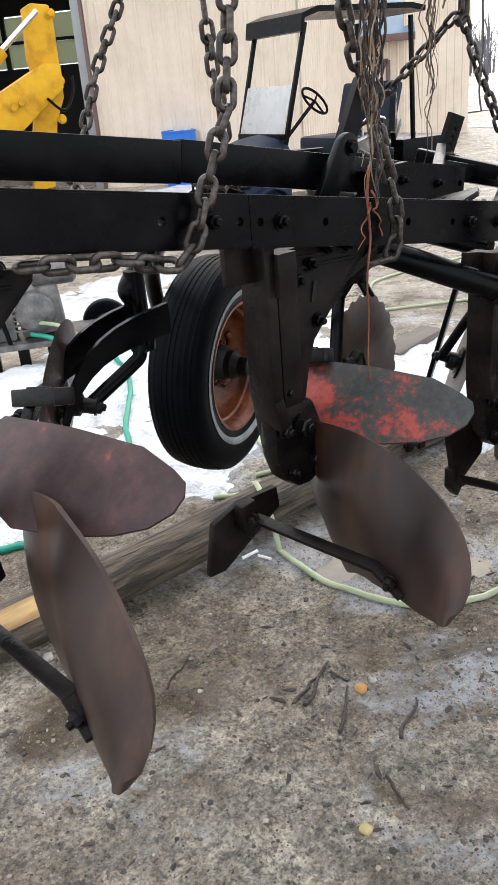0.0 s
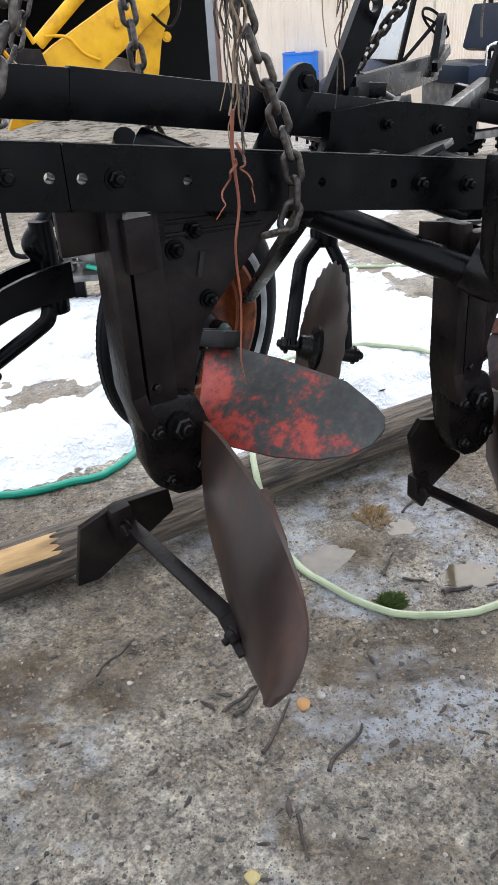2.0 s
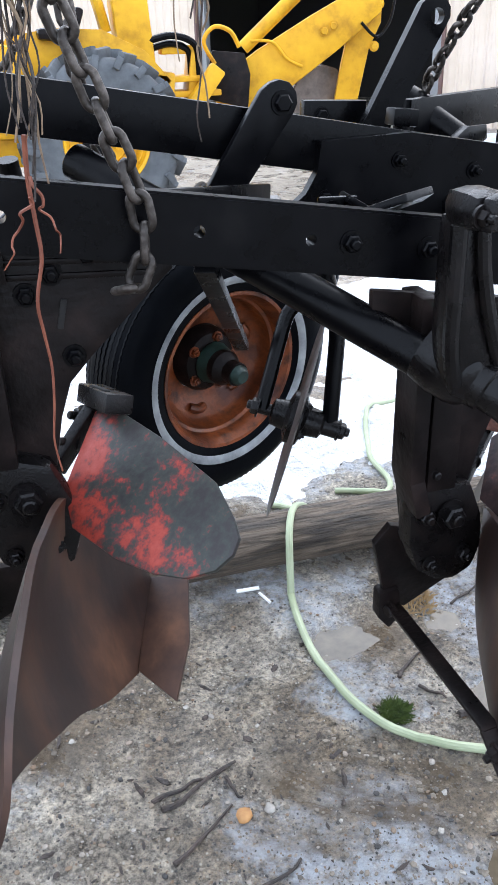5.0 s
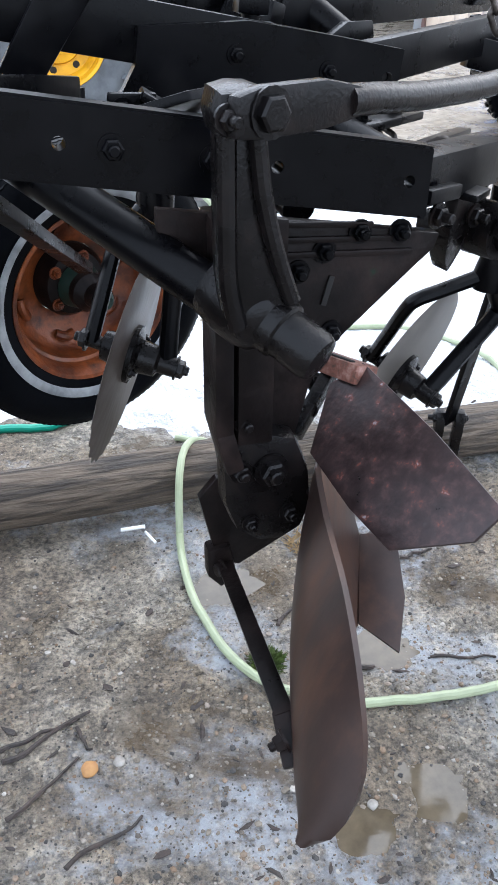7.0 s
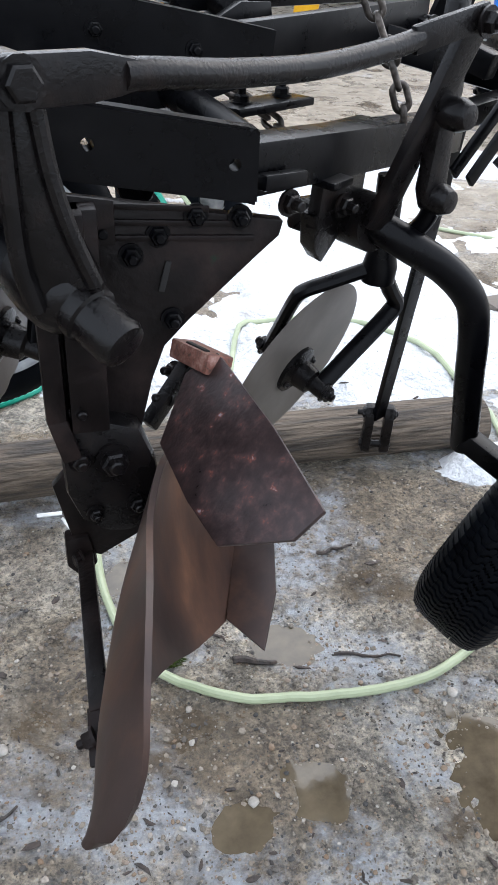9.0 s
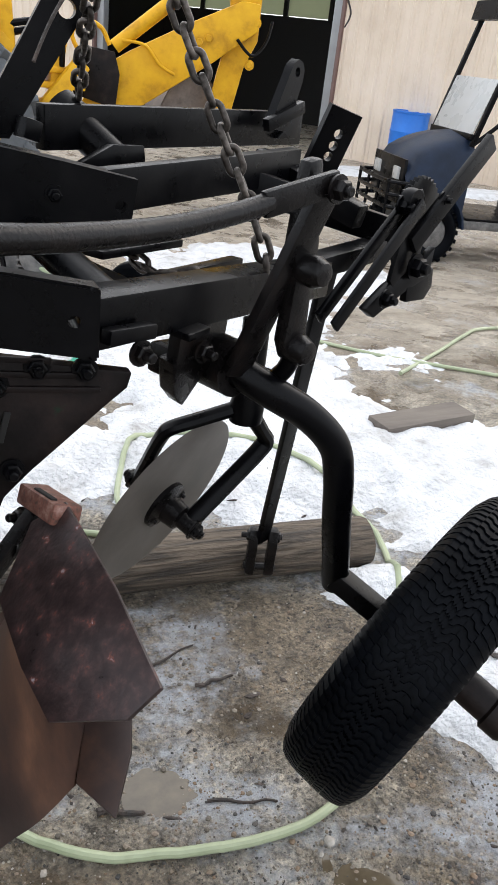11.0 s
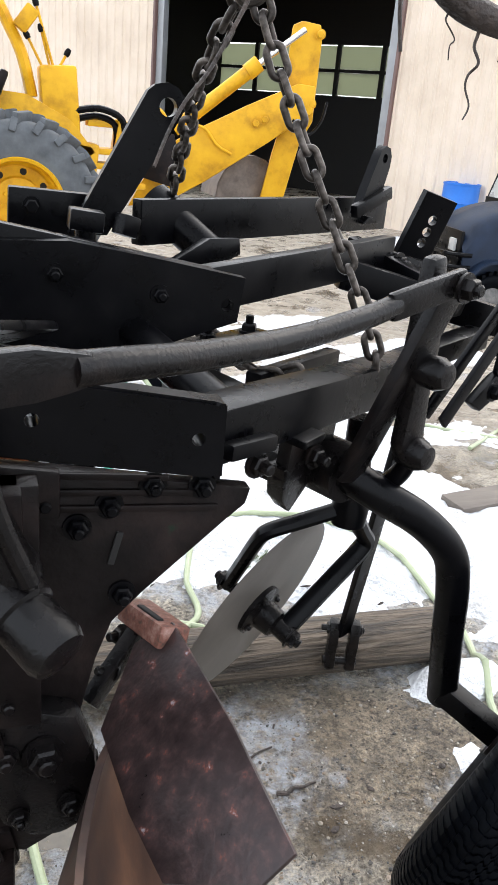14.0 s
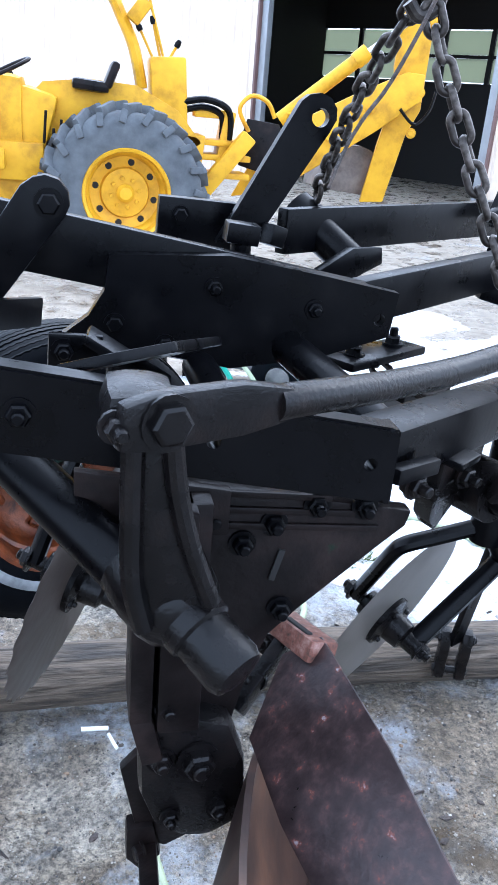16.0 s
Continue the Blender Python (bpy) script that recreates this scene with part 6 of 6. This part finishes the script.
tuft(1.80, 1.435, 0.04, 700, MOSS, "small cushion of bright green moss beside the hose", "moss", 0.03)
tuft(2.60, 2.80, 0.045, 320, MOSS, "dark green weed tuft standing in the snow", "weed", 0.06)
tuft(2.05, 1.83, 0.06, 200, STRAW, "dry straw wisp on the gravel", "straw", 0.05)
tuft(2.6, 4.3, 0.3, 600, MOSS, "patch of flattened grass at the snow edge", "grass", 0.06)


# shallow brown puddles
def puddle(cx, cy, rx, ry):
    """A level water surface that fills a dip up to its shore."""
    b = bmesh.new()
    level = ground_z(cx, cy) - 0.0115
    ring = [b.verts.new((cx + 1.45 * rx * math.cos(a), cy + 1.45 * ry * math.sin(a), level)) for a in [2 * math.pi * k / 64 for k in range(64)]]
    b.faces.new(ring)
    ob = part("puddle", b, WATER, None, smooth=False)
    return tagged(ob, "shallow brown puddle on the gravel", "puddle", kind="structure")


for dip in PUDDLES:
    puddle(*dip)

# ---------- blue barrel ----------
barrel = thing("barrel", "upright blue plastic drum beside the barn wall", "barrel", at=(8.86, 11.74, 0.095))
set_back(barrel)
part("drum", lathe([(0, 0), (0.27, 0), (0.285, 0.02), (0.285, 0.27), (0.295, 0.29), (0.285, 0.31), (0.285, 0.57), (0.295, 0.59), (0.285, 0.61), (0.285, 0.85), (0.293, 0.86), (0.293, 0.885), (0.275, 0.89), (0.27, 0.87), (0, 0.87)], (0, 0, 0), UP, 40), BLUE, barrel)
for x in (0.12, -0.12):
    part("bung", lathe([(0, 0), (0.035, 0), (0.035, 0.012), (0, 0.012)], (x, 0.05, 0.87), UP, 16), BLUE, barrel)

# ---------- yellow tractor with backhoe ----------
tractor = thing("backhoe_tractor", "yellow industrial tractor with rear backhoe beside the barn", "tractor", at=(1.9, 7.5, 0.1))
TI = Matrix.Translation(-tractor.location)
set_back(tractor)


def tp(name, bm, mat, parent=None, label="", angle=35):
    bmesh.ops.transform(bm, verts=bm.verts, matrix=TI)
    return part(name, bm, mat, parent or tractor, label, angle=angle)


RW = V(1.95, 7.35, 0.79)
AXW = V(0.05, -1, 0.0).normalized()


def big_wheel(c, R, w, lugs_n):
    hub = tp("rear_wheel", lathe([(0, 0.0), (0.07, 0.0), (0.075, 0.05), (0.05, 0.08), (0, 0.085)], c + AXW * 0.02, AXW, 20), YELLOW, label="large rear wheel with yellow disc")
    tp("tyre", lathe(tyre_profile(R * 0.925, w, R * 0.50), c, AXW, 64, closed=True), RUBBER_GREY, hub, "weathered grey tractor tyre")
    tp("rim", lathe([(R * 0.50, w * 0.42), (R * 0.53, w * 0.46), (R * 0.52, w * 0.49), (R * 0.485, w * 0.46), (R * 0.47, w * 0.25), (R * 0.44, w * 0.2), (R * 0.42, 0.02), (R * 0.30, 0.0), (R * 0.28, 0.03), (R * 0.1, 0.035), (R * 0.1, 0.0), (R * 0.42, -0.05), (R * 0.5, -w * 0.4)], c, AXW, 48), YELLOW, hub, "yellow dished wheel rim")
    for k in range(8):
        a = k * math.pi / 4 + 0.2
        tp("wheel_nut", bolt(around(c, AXW, R * 0.17, a, 0.035), AXW, 0.018, 0.02), YELLOW, hub)
        # near-black disc painted as the shade within each rim opening
        tp("rim_hole_shade", lathe([(0, 0), (0.028, 0), (0.028, 0.004), (0, 0.004)], around(c, AXW, R * 0.36, a + 0.39, 0.012), AXW, 14), SHADE_BLACK, hub)
    for s in (1, -1):
        for k in range(lugs_n):
            a = 2 * math.pi * (k + (0.5 if s > 0 else 0)) / lugs_n
            p0, p1 = around(c, AXW, R * 0.975, a, 0.01 * s), around(c, AXW, R * 0.94, a + 0.20, w * 0.46 * s)
            p2 = around(c, AXW, R * 0.80, a + 0.26, w * 0.52 * s)
            rad = (p0 - c) - AXW * (p0 - c).dot(AXW)
            b = bar(p0, p1, 0.055, 0.085, rad, 0.012)
            bar(p1, p2, 0.06, 0.055, rad.cross(AXW), 0.012, b)
            tp("lug", b, RUBBER_GREY, hub)
    return hub


big_wheel(RW, 0.69, 0.40, 20)
# fender following the wheel
fr = []
for i in range(19):
    f = i / 18
    a = radians(50 + 94 * f)
    r = 0.80 + 0.11 * math.sin(math.pi * min(1.0, 0.05 + 0.9 * f)) + 0.09 * f
    fr.append([RW + V(-0.06 + math.cos(a) * (r - d), dy, math.sin(a) * (r - d)) for dy, d in ((-0.232, 0.17), (-0.25, 0.03), (-0.235, 0.006), (-0.2, 0.0), (0.0, 0.0), (0.26, 0.0))])
tp("fender_side", plate([(-0.87 + 0.0, 0.42), (-0.83, 0.62), (-0.66, 0.80), (-0.3, 0.85), (0.1, 0.83), (0.45, 0.66), (0.66, 0.42), (0.5, 0.3), (0, 0.6), (-0.6, 0.35)], RW + V(0, 0.24, 0), (1, 0, 0), (0, 0, 1), 0.02), YELLOW)
# body, hood and frame to the front
tp("chassis", bar((-1.6, 7.75, 0.72), (2.7, 7.75, 0.78), 0.5, 0.34, bev=0.03), YELLOW)
tp("hood", bar((-1.4, 7.72, 1.30), (1.15, 7.72, 1.32), 0.62, 0.62, bev=0.10), YELLOW, label="rounded yellow engine hood")
tp("dash", bar((1.05, 7.70, 1.30), (1.35, 7.70, 1.22), 0.5, 0.55, bev=0.06), YELLOW)
tp("side_panel", bar((0.6, 7.42, 0.98), (1.30, 7.42, 0.98), 0.06, 0.30, bev=0.02), YELLOW)
tp("loader_arm", bar((-1.6, 7.30, 0.95), (1.0, 7.30, 1.0), 0.09, 0.16, bev=0.02), YELLOW)
tp("transmission", bar((1.3, 7.7, 1.0), (2.3, 7.75, 1.05), 0.45, 0.3, bev=0.04), BLACK_OLD)
tp("front_wheel", lathe(tyre_profile(0.42, 0.24, 0.2), (-0.8, 7.35, 0.47), AXW, 40, closed=True), RUBBER_GREY)
tp("steering_wheel", lathe([(0.19 + 0.016 * math.cos(k), 0.016 * math.sin(k)) for k in [2 * math.pi * i / 8 for i in range(8)]], (1.02, 7.55, 1.66), (-0.45, -0.1, 0.9), 32, closed=True), BLACK_OLD, label="black steering wheel")
tp("steering_column", rod((1.02, 7.55, 1.66), (1.16, 7.6, 1.42), 0.025), BLACK_OLD)
tp("seat", bar((1.52, 7.65, 1.60), (1.82, 7.65, 1.58), 0.42, 0.09, bev=0.04, bm=bar((1.80, 7.65, 1.58), (1.88, 7.65, 1.78), 0.42, 0.07, (1, 0, 0), 0.03)), BLACK_OLD, label="black operator seat")
for x, z in ((1.30, 1.38), (1.42, 1.32), (1.36, 1.25)):
    tp("control_lever", rod((x, 7.4, z - 0.25), (x + 0.02, 7.36, z), 0.012, 8), BLACK_OLD)
# backhoe tower
tp("tower", bar((2.34, 7.76, 1.30), (2.30, 7.76, 1.86), 0.34, 0.30, (1, 0, 0), 0.03), YELLOW, label="yellow backhoe control tower")
tp("tower_base", bar((2.15, 7.76, 1.05), (2.62, 7.76, 1.0), 0.36, 0.55, bev=0.03), YELLOW)
tp("boom_rest", tube([(2.10, 7.74, 1.60), (2.03, 7.76, 1.90), (1.93, 7.78, 2.12), (1.80, 7.80, 2.34), (1.5, 7.8, 2.62)], 0.07, 8, flat=0.7), YELLOW)
tp("boom_rest_block", bar((2.00, 7.70, 2.10), (2.12, 7.70, 2.26), 0.12, 0.12, bev=0.02), YELLOW)
for p, q in (((2.25, 7.67, 1.80), (2.17, 7.67, 2.12)), ((2.30, 7.66, 1.82), (2.38, 7.65, 1.96)), ((2.20, 7.67, 1.80), (2.06, 7.68, 2.06)), ((2.28, 7.66, 1.8), (2.13, 7.66, 2.3))):
    lever_ob = tp("lever", rod(p, q, 0.011, 8), YELLOW)
    tp("knob", lathe([(0, -0.03), (0.022, -0.03), (0.026, 0.0), (0.018, 0.03), (0, 0.035)], q, V(q) - V(p), 12), BLACK, lever_ob)
tp("hose_bank", tube([(2.42, 7.66, 1.45), (2.62, 7.64, 1.50), (2.78, 7.66, 1.44), (2.80, 7.68, 1.25)], 0.028, 8), BLACK)
tp("hose_bank", tube([(2.42, 7.62, 1.52), (2.64, 7.60, 1.56), (2.84, 7.62, 1.48), (2.86, 7.64, 1.25)], 0.028, 8), BLACK)
tp("swing_bracket", bar((2.55, 7.75, 1.45), (2.88, 7.75, 1.45), 0.2, 0.07, bev=0.015), YELLOW)
tp("swing_frame", bar((2.80, 7.75, 1.05), (2.86, 7.75, 1.48), 0.25, 0.10, (1, 0, 0), 0.02), YELLOW)
for z in (0.95, 1.10, 1.22):
    tp("swing_plate", bar((2.5, 7.76, z), (3.05, 7.8, z), 0.34, 0.05, bev=0.01), YELLOW)
tp("stabiliser_leg", bar((2.62, 7.55, 0.80), (3.02, 7.55, 1.30), 0.12, 0.14, bev=0.02), YELLOW)
tp("valve_plate", solid3([(3.03, 8.05, 1.02), (3.40, 7.98, 0.93), (3.43, 7.98, 1.22), (3.38, 7.99, 1.40), (3.09, 8.05, 1.43), (3.03, 8.06, 1.22)], 0.05, 0.01), BLACK_OLD, label="dark steel guard plate")
# boom, dipper, rams and bucket
tp("boom", solid3([(3.02, 8.25, 0.72), (3.40, 8.17, 0.80), (3.72, 8.10, 1.00), (4.28, 7.96, 1.40), (4.66, 7.86, 1.70), (4.66, 7.86, 1.92), (4.50, 7.90, 1.93), (4.05, 8.02, 1.70), (3.55, 8.15, 1.42), (3.30, 8.22, 1.25)], 0.20, 0.02), YELLOW, label="yellow backhoe boom")
tp("dipper", solid3([(4.44, 8.0, 2.42), (4.52, 7.98, 2.46), (4.69, 7.95, 2.44), (4.71, 7.94, 2.30), (4.70, 7.94, 1.62), (4.60, 7.97, 1.40), (4.48, 8.01, 0.78), (4.27, 8.09, 0.76), (4.36, 8.05, 1.30), (4.46, 8.02, 1.75), (4.42, 8.03, 1.98)], 0.14, 0.015), YELLOW, label="yellow backhoe dipper arm")
ram = tp("ram", rod((3.40, 8.10, 1.44), (4.10, 7.93, 2.05), 0.062, 16), YELLOW)
tp("ram_rod", rod((4.08, 7.935, 2.03), (4.50, 7.82, 2.38), 0.028, 12), CHROME, ram)
tp("ram_collar", rod((4.02, 7.95, 1.98), (4.12, 7.925, 2.07), 0.075, 16), YELLOW, ram)
for p in ((4.62, 7.80, 1.77), (4.12, 7.88, 1.56), (4.66, 7.85, 2.36), (4.62, 7.88, 1.42), (4.20, 7.86, 1.60)):
    tp("pin", bolt(p, (-0.3, -0.95, 0), 0.035, 0.03), YELLOW)
tp("hydraulic_line", tube([(4.45, 7.80, 1.62), (4.60, 7.78, 1.50), (4.74, 7.82, 1.62), (4.80, 7.86, 1.80)], 0.014, 8), BLACK)
tp("hydraulic_line", tube([(3.45, 8.02, 1.50), (3.65, 7.98, 1.48), (3.78, 7.95, 1.34), (3.92, 7.92, 1.27)], 0.014, 8), YELLOW)
tp("hose_loop", tube([(3.10, 8.0, 1.32), (3.00, 7.98, 1.50), (3.10, 7.98, 1.62), (3.25, 7.98, 1.58), (3.33, 7.98, 1.45)], 0.02, 8), YELLOW)
bk = []
for i in range(11):
    a = radians(-10 + 19 * i)
    bk.append([V(4.20 + 0.34 * math.cos(a), 8.42 + dy, 0.86 + 0.40 * math.sin(a)) for dy in (-0.28, 0.0, 0.28)])
bucket = tp("bucket", sheet(bk, 0.02), BUCKET_STEEL, label="worn steel backhoe bucket")
tp("bucket_cheek", solid3([p[0] for p in bk], 0.02, 0.003), BUCKET_STEEL, bucket)
for k in range(4):
    tp("bucket_tooth", bar((4.54, 8.2 + 0.14 * k, 0.82), (4.62, 8.2 + 0.14 * k, 0.70), 0.05, 0.03, bev=0.006), BUCKET_STEEL, bucket)

# ---------- utility cart with canopy ----------
cart = thing("utility_cart", "navy two-seat utility cart with black canopy and bull bar", "cart", at=(5.66, 5.95, 0.09))
cart.rotation_euler = (0, 0, math.atan2(-0.17, 0.985))
cart.scale = (0.88, 0.85, 1.0)
set_back(cart)


def cp(name, bm, mat, parent=None, label="", angle=35):
    return part(name, bm, mat, parent or cart, label, angle=angle)


for x, y in ((0.0, 0.05), (0.0, 1.05), (1.80, 0.05), (1.80, 1.05)):
    w = cp("wheel", lathe([(0, -0.07), (0.13, -0.07), (0.13, 0.07), (0.05, 0.09), (0, 0.09)], (x, y, 0.25), (0, -1, 0), 24), GREY_METAL)
    cp("tyre", lathe(tyre_profile(0.24, 0.2, 0.13), (x, y, 0.25), (0, -1, 0), 40, closed=True), RUBBER, w, "knobbly black tyre")
    for k in range(22):
        for s in (-1, 1):
            a = 2 * math.pi * (k + 0.25 * s) / 22
            p0 = around(V(x, y, 0.25), V(0, -1, 0), 0.245, a, 0.05 * s)
            cp("tread_knob", bar(p0 - V(0, 0.03, 0), p0 + V(0, 0.03, 0), 0.035, 0.03, p0 - V(x, p0.y, 0.25), 0.004), RUBBER, w)
cp("frame", bar((0.25, 0.55, 0.33), (2.3, 0.55, 0.33), 1.05, 0.07, bev=0.01), GREY_METAL, label="steel floor frame")
cp("footboard", bar((0.35, 0.55, 0.375), (1.2, 0.55, 0.375), 1.0, 0.02, bev=0.004), BLACK)
hood_grid = []
for i in range(8):
    f = i / 7
    x = -0.32 + 0.62 * f
    zt = 0.78 + 0.24 * math.sin(f * 1.5) ** 0.7 if f > 0 else 0.74
    hood_grid.append([V(x, 0.08, 0.42), V(x, 0.07, zt - 0.12), V(x, 0.16, zt - 0.02), V(x, 0.55, zt + 0.02), V(x, 0.94, zt - 0.02), V(x, 1.03, zt - 0.12), V(x, 1.02, 0.42)])
cp("hood", sheet(hood_grid, 0.02), NAVY, label="rounded navy hood", angle=50)
cp("nose", bar((-0.33, 0.12, 0.62), (-0.33, 0.98, 0.62), 0.03, 0.36, bev=0.01), BLACK)
for y in (0.28, 0.82):
    cp("headlight", bar((-0.355, y - 0.07, 0.68), (-0.355, y + 0.07, 0.68), 0.03, 0.10, bev=0.008), CLEAR, label="square headlight")
for z in (0.42, 0.52, 0.62):
    cp("bull_bar", tube([(-0.25, 0.02, z), (-0.44, 0.08, z), (-0.48, 0.3, z), (-0.48, 0.8, z), (-0.44, 1.02, z), (-0.25, 1.08, z)], 0.018, 8), BLACK)
for y in (0.12, 0.4, 0.7, 0.98):
    cp("bull_bar_post", rod((-0.47, y, 0.36), (-0.47, y, 0.64), 0.016, 8), BLACK)
cp("wheel_arch", sheet([[V(0.30 * math.cos(a) - 0.02, dy, 0.25 + 0.34 * math.sin(a)) for dy in (-0.08, 0.18)] for a in [radians(10 + 16 * i) for i in range(11)]], 0.02), NAVY)
ws0, ws1 = V(0.24, 0.05, 1.02), V(0.56, 0.05, 1.98)
cp("windscreen_frame", bar(ws0, ws0 + V(0, 1.0, 0), 0.04, 0.05, bev=0.006), BLACK)
cp("windscreen", solid3([ws0 + V(0, 0.03, 0.02), ws0 + V(0, 0.97, 0.02), ws0.lerp(ws1, 0.46) + V(0, 0.97, 0), ws0.lerp(ws1, 0.46) + V(0, 0.03, 0)], 0.008, 0.002), CLEAR, label="hazy plastic half windscreen")
for y in (0.05, 1.05):
    cp("canopy_post", bar(V(ws0.x, y, 0.95), V(ws1.x, y, ws1.z), 0.045, 0.045, (1, 0, 0), 0.008), BLACK)
    cp("canopy_post", bar((2.05, y, 0.7), (2.0, y, 2.0), 0.045, 0.045, (1, 0, 0), 0.008), BLACK)
can = []
for i in range(9):
    f = i / 8
    can.append([V(0.48 + 0.03 * f + f * 1.65, y, 2.0 + (0.05 if 0 < f else -0.10) + (0.03 if 0.1 < f < 0.95 else 0)) for y in (-0.02, 0.55, 1.12)])
can.insert(1, [V(0.50, y, 2.03) for y in (-0.02, 0.55, 1.12)])
cp("canopy", sheet(can, 0.05), BLACK, label="black vinyl canopy roof")
cp("steering_wheel", lathe([(0.17 + 0.014 * math.cos(k), 0.014 * math.sin(k)) for k in [2 * math.pi * i / 8 for i in range(8)]], (0.86, 0.36, 1.30), (0.72, 0, 0.69), 28, closed=True), BLACK)
for a in (0.5, 2.6, 4.7):
    cp("wheel_spoke", rod((0.86, 0.36, 1.30), around(V(0.86, 0.36, 1.30), V(0.72, 0, 0.69), 0.17, a), 0.012, 6), BLACK)
cp("steering_column", rod((0.86, 0.36, 1.30), (0.28, 0.36, 0.85), 0.02, 8), BLACK)
cp("seat_base", bar((1.15, 0.55, 0.58), (1.75, 0.55, 0.58), 1.0, 0.40, bev=0.02), GREY_METAL)
cp("seat_cushion", bar((1.08, 0.55, 0.86), (1.72, 0.55, 0.86), 1.02, 0.17, bev=0.05), NAVY, label="navy vinyl bench cushion")
cp("seat_back", bar((1.72, 0.55, 1.02), (1.84, 0.55, 1.42), 1.02, 0.12, (1, 0, 0), 0.04), NAVY, label="navy vinyl bench back")
cp("hip_rail", tube([(1.30, 0.06, 0.92), (1.30, 0.05, 1.06), (1.36, 0.05, 1.10), (1.56, 0.05, 1.10), (1.62, 0.05, 1.06), (1.62, 0.06, 0.92)], 0.014, 8), CHROME)
cp("storage_box", bar((1.22, 0.04, 0.52), (1.5, 0.04, 0.52), 0.1, 0.26, bev=0.01), SIDING)
cp("cargo_bed", bar((1.85, 0.55, 0.72), (2.65, 0.55, 0.72), 1.1, 0.28, bev=0.02), BLACK)

# ---------- pressure washer ----------
washer = thing("pressure_washer", "greasy engine-driven pressure washer on a wheeled frame", "washer", at=(2.42, 5.22, ground_z(2.4, 5.2)))
washer.rotation_euler = (0, 0, radians(-28))
washer.scale = (1.25, 1.25, 1.25)


def wp(name, bm, mat, parent=None, label="", angle=35):
    return part(name, bm, mat, parent or washer, label, angle=angle)


wp("deck", bar((-0.30, 0, 0.16), (0.34, 0, 0.16), 0.36, 0.035, bev=0.006), GREY_METAL)
for x in (-0.26, -0.10, 0.06):
    wp("foot", bar((x, -0.14, 0.15), (x, -0.14, 0.0), 0.05, 0.06, (1, 0, 0), 0.006), BLACK)
wp("engine_block", bar((-0.10, 0, 0.32), (0.14, 0, 0.34), 0.24, 0.26, bev=0.02), GREY_METAL, label="grimy finned engine block")
for k in range(7):
    wp("cooling_fin", bar((-0.12, -0.13, 0.24 + 0.028 * k), (0.02, -0.13, 0.24 + 0.028 * k), 0.03, 0.008, bev=0.002), GREY_METAL)
wp("recoil_cover", lathe([(0, 0.05), (0.06, 0.05), (0.10, 0.03), (0.11, 0.0), (0, 0)], (0.0, -0.13, 0.33), (0, -1, 0), 28), GREY_METAL)
wp("fuel_tank", lathe([(0, -0.12), (0.06, -0.12), (0.075, -0.10), (0.075, 0.10), (0.06, 0.12), (0, 0.12)], (0.12, -0.02, 0.52), (1, 0.2, 0), 24), GREY_METAL, label="dirty grey round tank")
wp("air_filter", lathe([(0, 0), (0.05, 0), (0.05, 0.09), (0, 0.09)], (-0.10, -0.05, 0.46), UP, 20), BLACK)
wp("pump", bar((-0.28, -0.04, 0.26), (-0.12, -0.04, 0.26), 0.14, 0.16, bev=0.015), GREY_METAL)
wp("handle", tube([(-0.16, -0.16, 0.18), (-0.20, -0.17, 0.45), (-0.20, -0.17, 0.60), (-0.20, 0.17, 0.60), (-0.16, 0.16, 0.18)], 0.013, 8), BLACK)
wp("handle", tube([(-0.42, -0.16, 0.66), (-0.42, -0.16, 0.36), (-0.38, -0.16, 0.30), (-0.28, -0.16, 0.30)], 0.014, 8), BLACK)
for y in (-0.20, 0.20):
    ww = wp("wheel", lathe([(0, -0.03), (0.06, -0.03), (0.06, 0.03), (0, 0.03)], (0.38, y, 0.14), (0, -1, 0), 20), GREY_METAL)
    wp("tyre", lathe(tyre_profile(0.14, 0.08, 0.065), (0.38, y, 0.14), (0, -1, 0), 32, closed=True), RUBBER, ww)
wp("washer_hose", tube([(0.0, -0.16, 0.28), (0.14, -0.26, 0.26), (0.30, -0.3, 0.12), (0.34, -0.35, 0.03)], 0.011, 8), HOSE)
wp("washer_hose", tube([(-0.04, -0.16, 0.22), (0.08, -0.25, 0.20), (0.18, -0.3, 0.1), (0.2, -0.4, 0.02)], 0.013, 8), HOSE_TEAL)
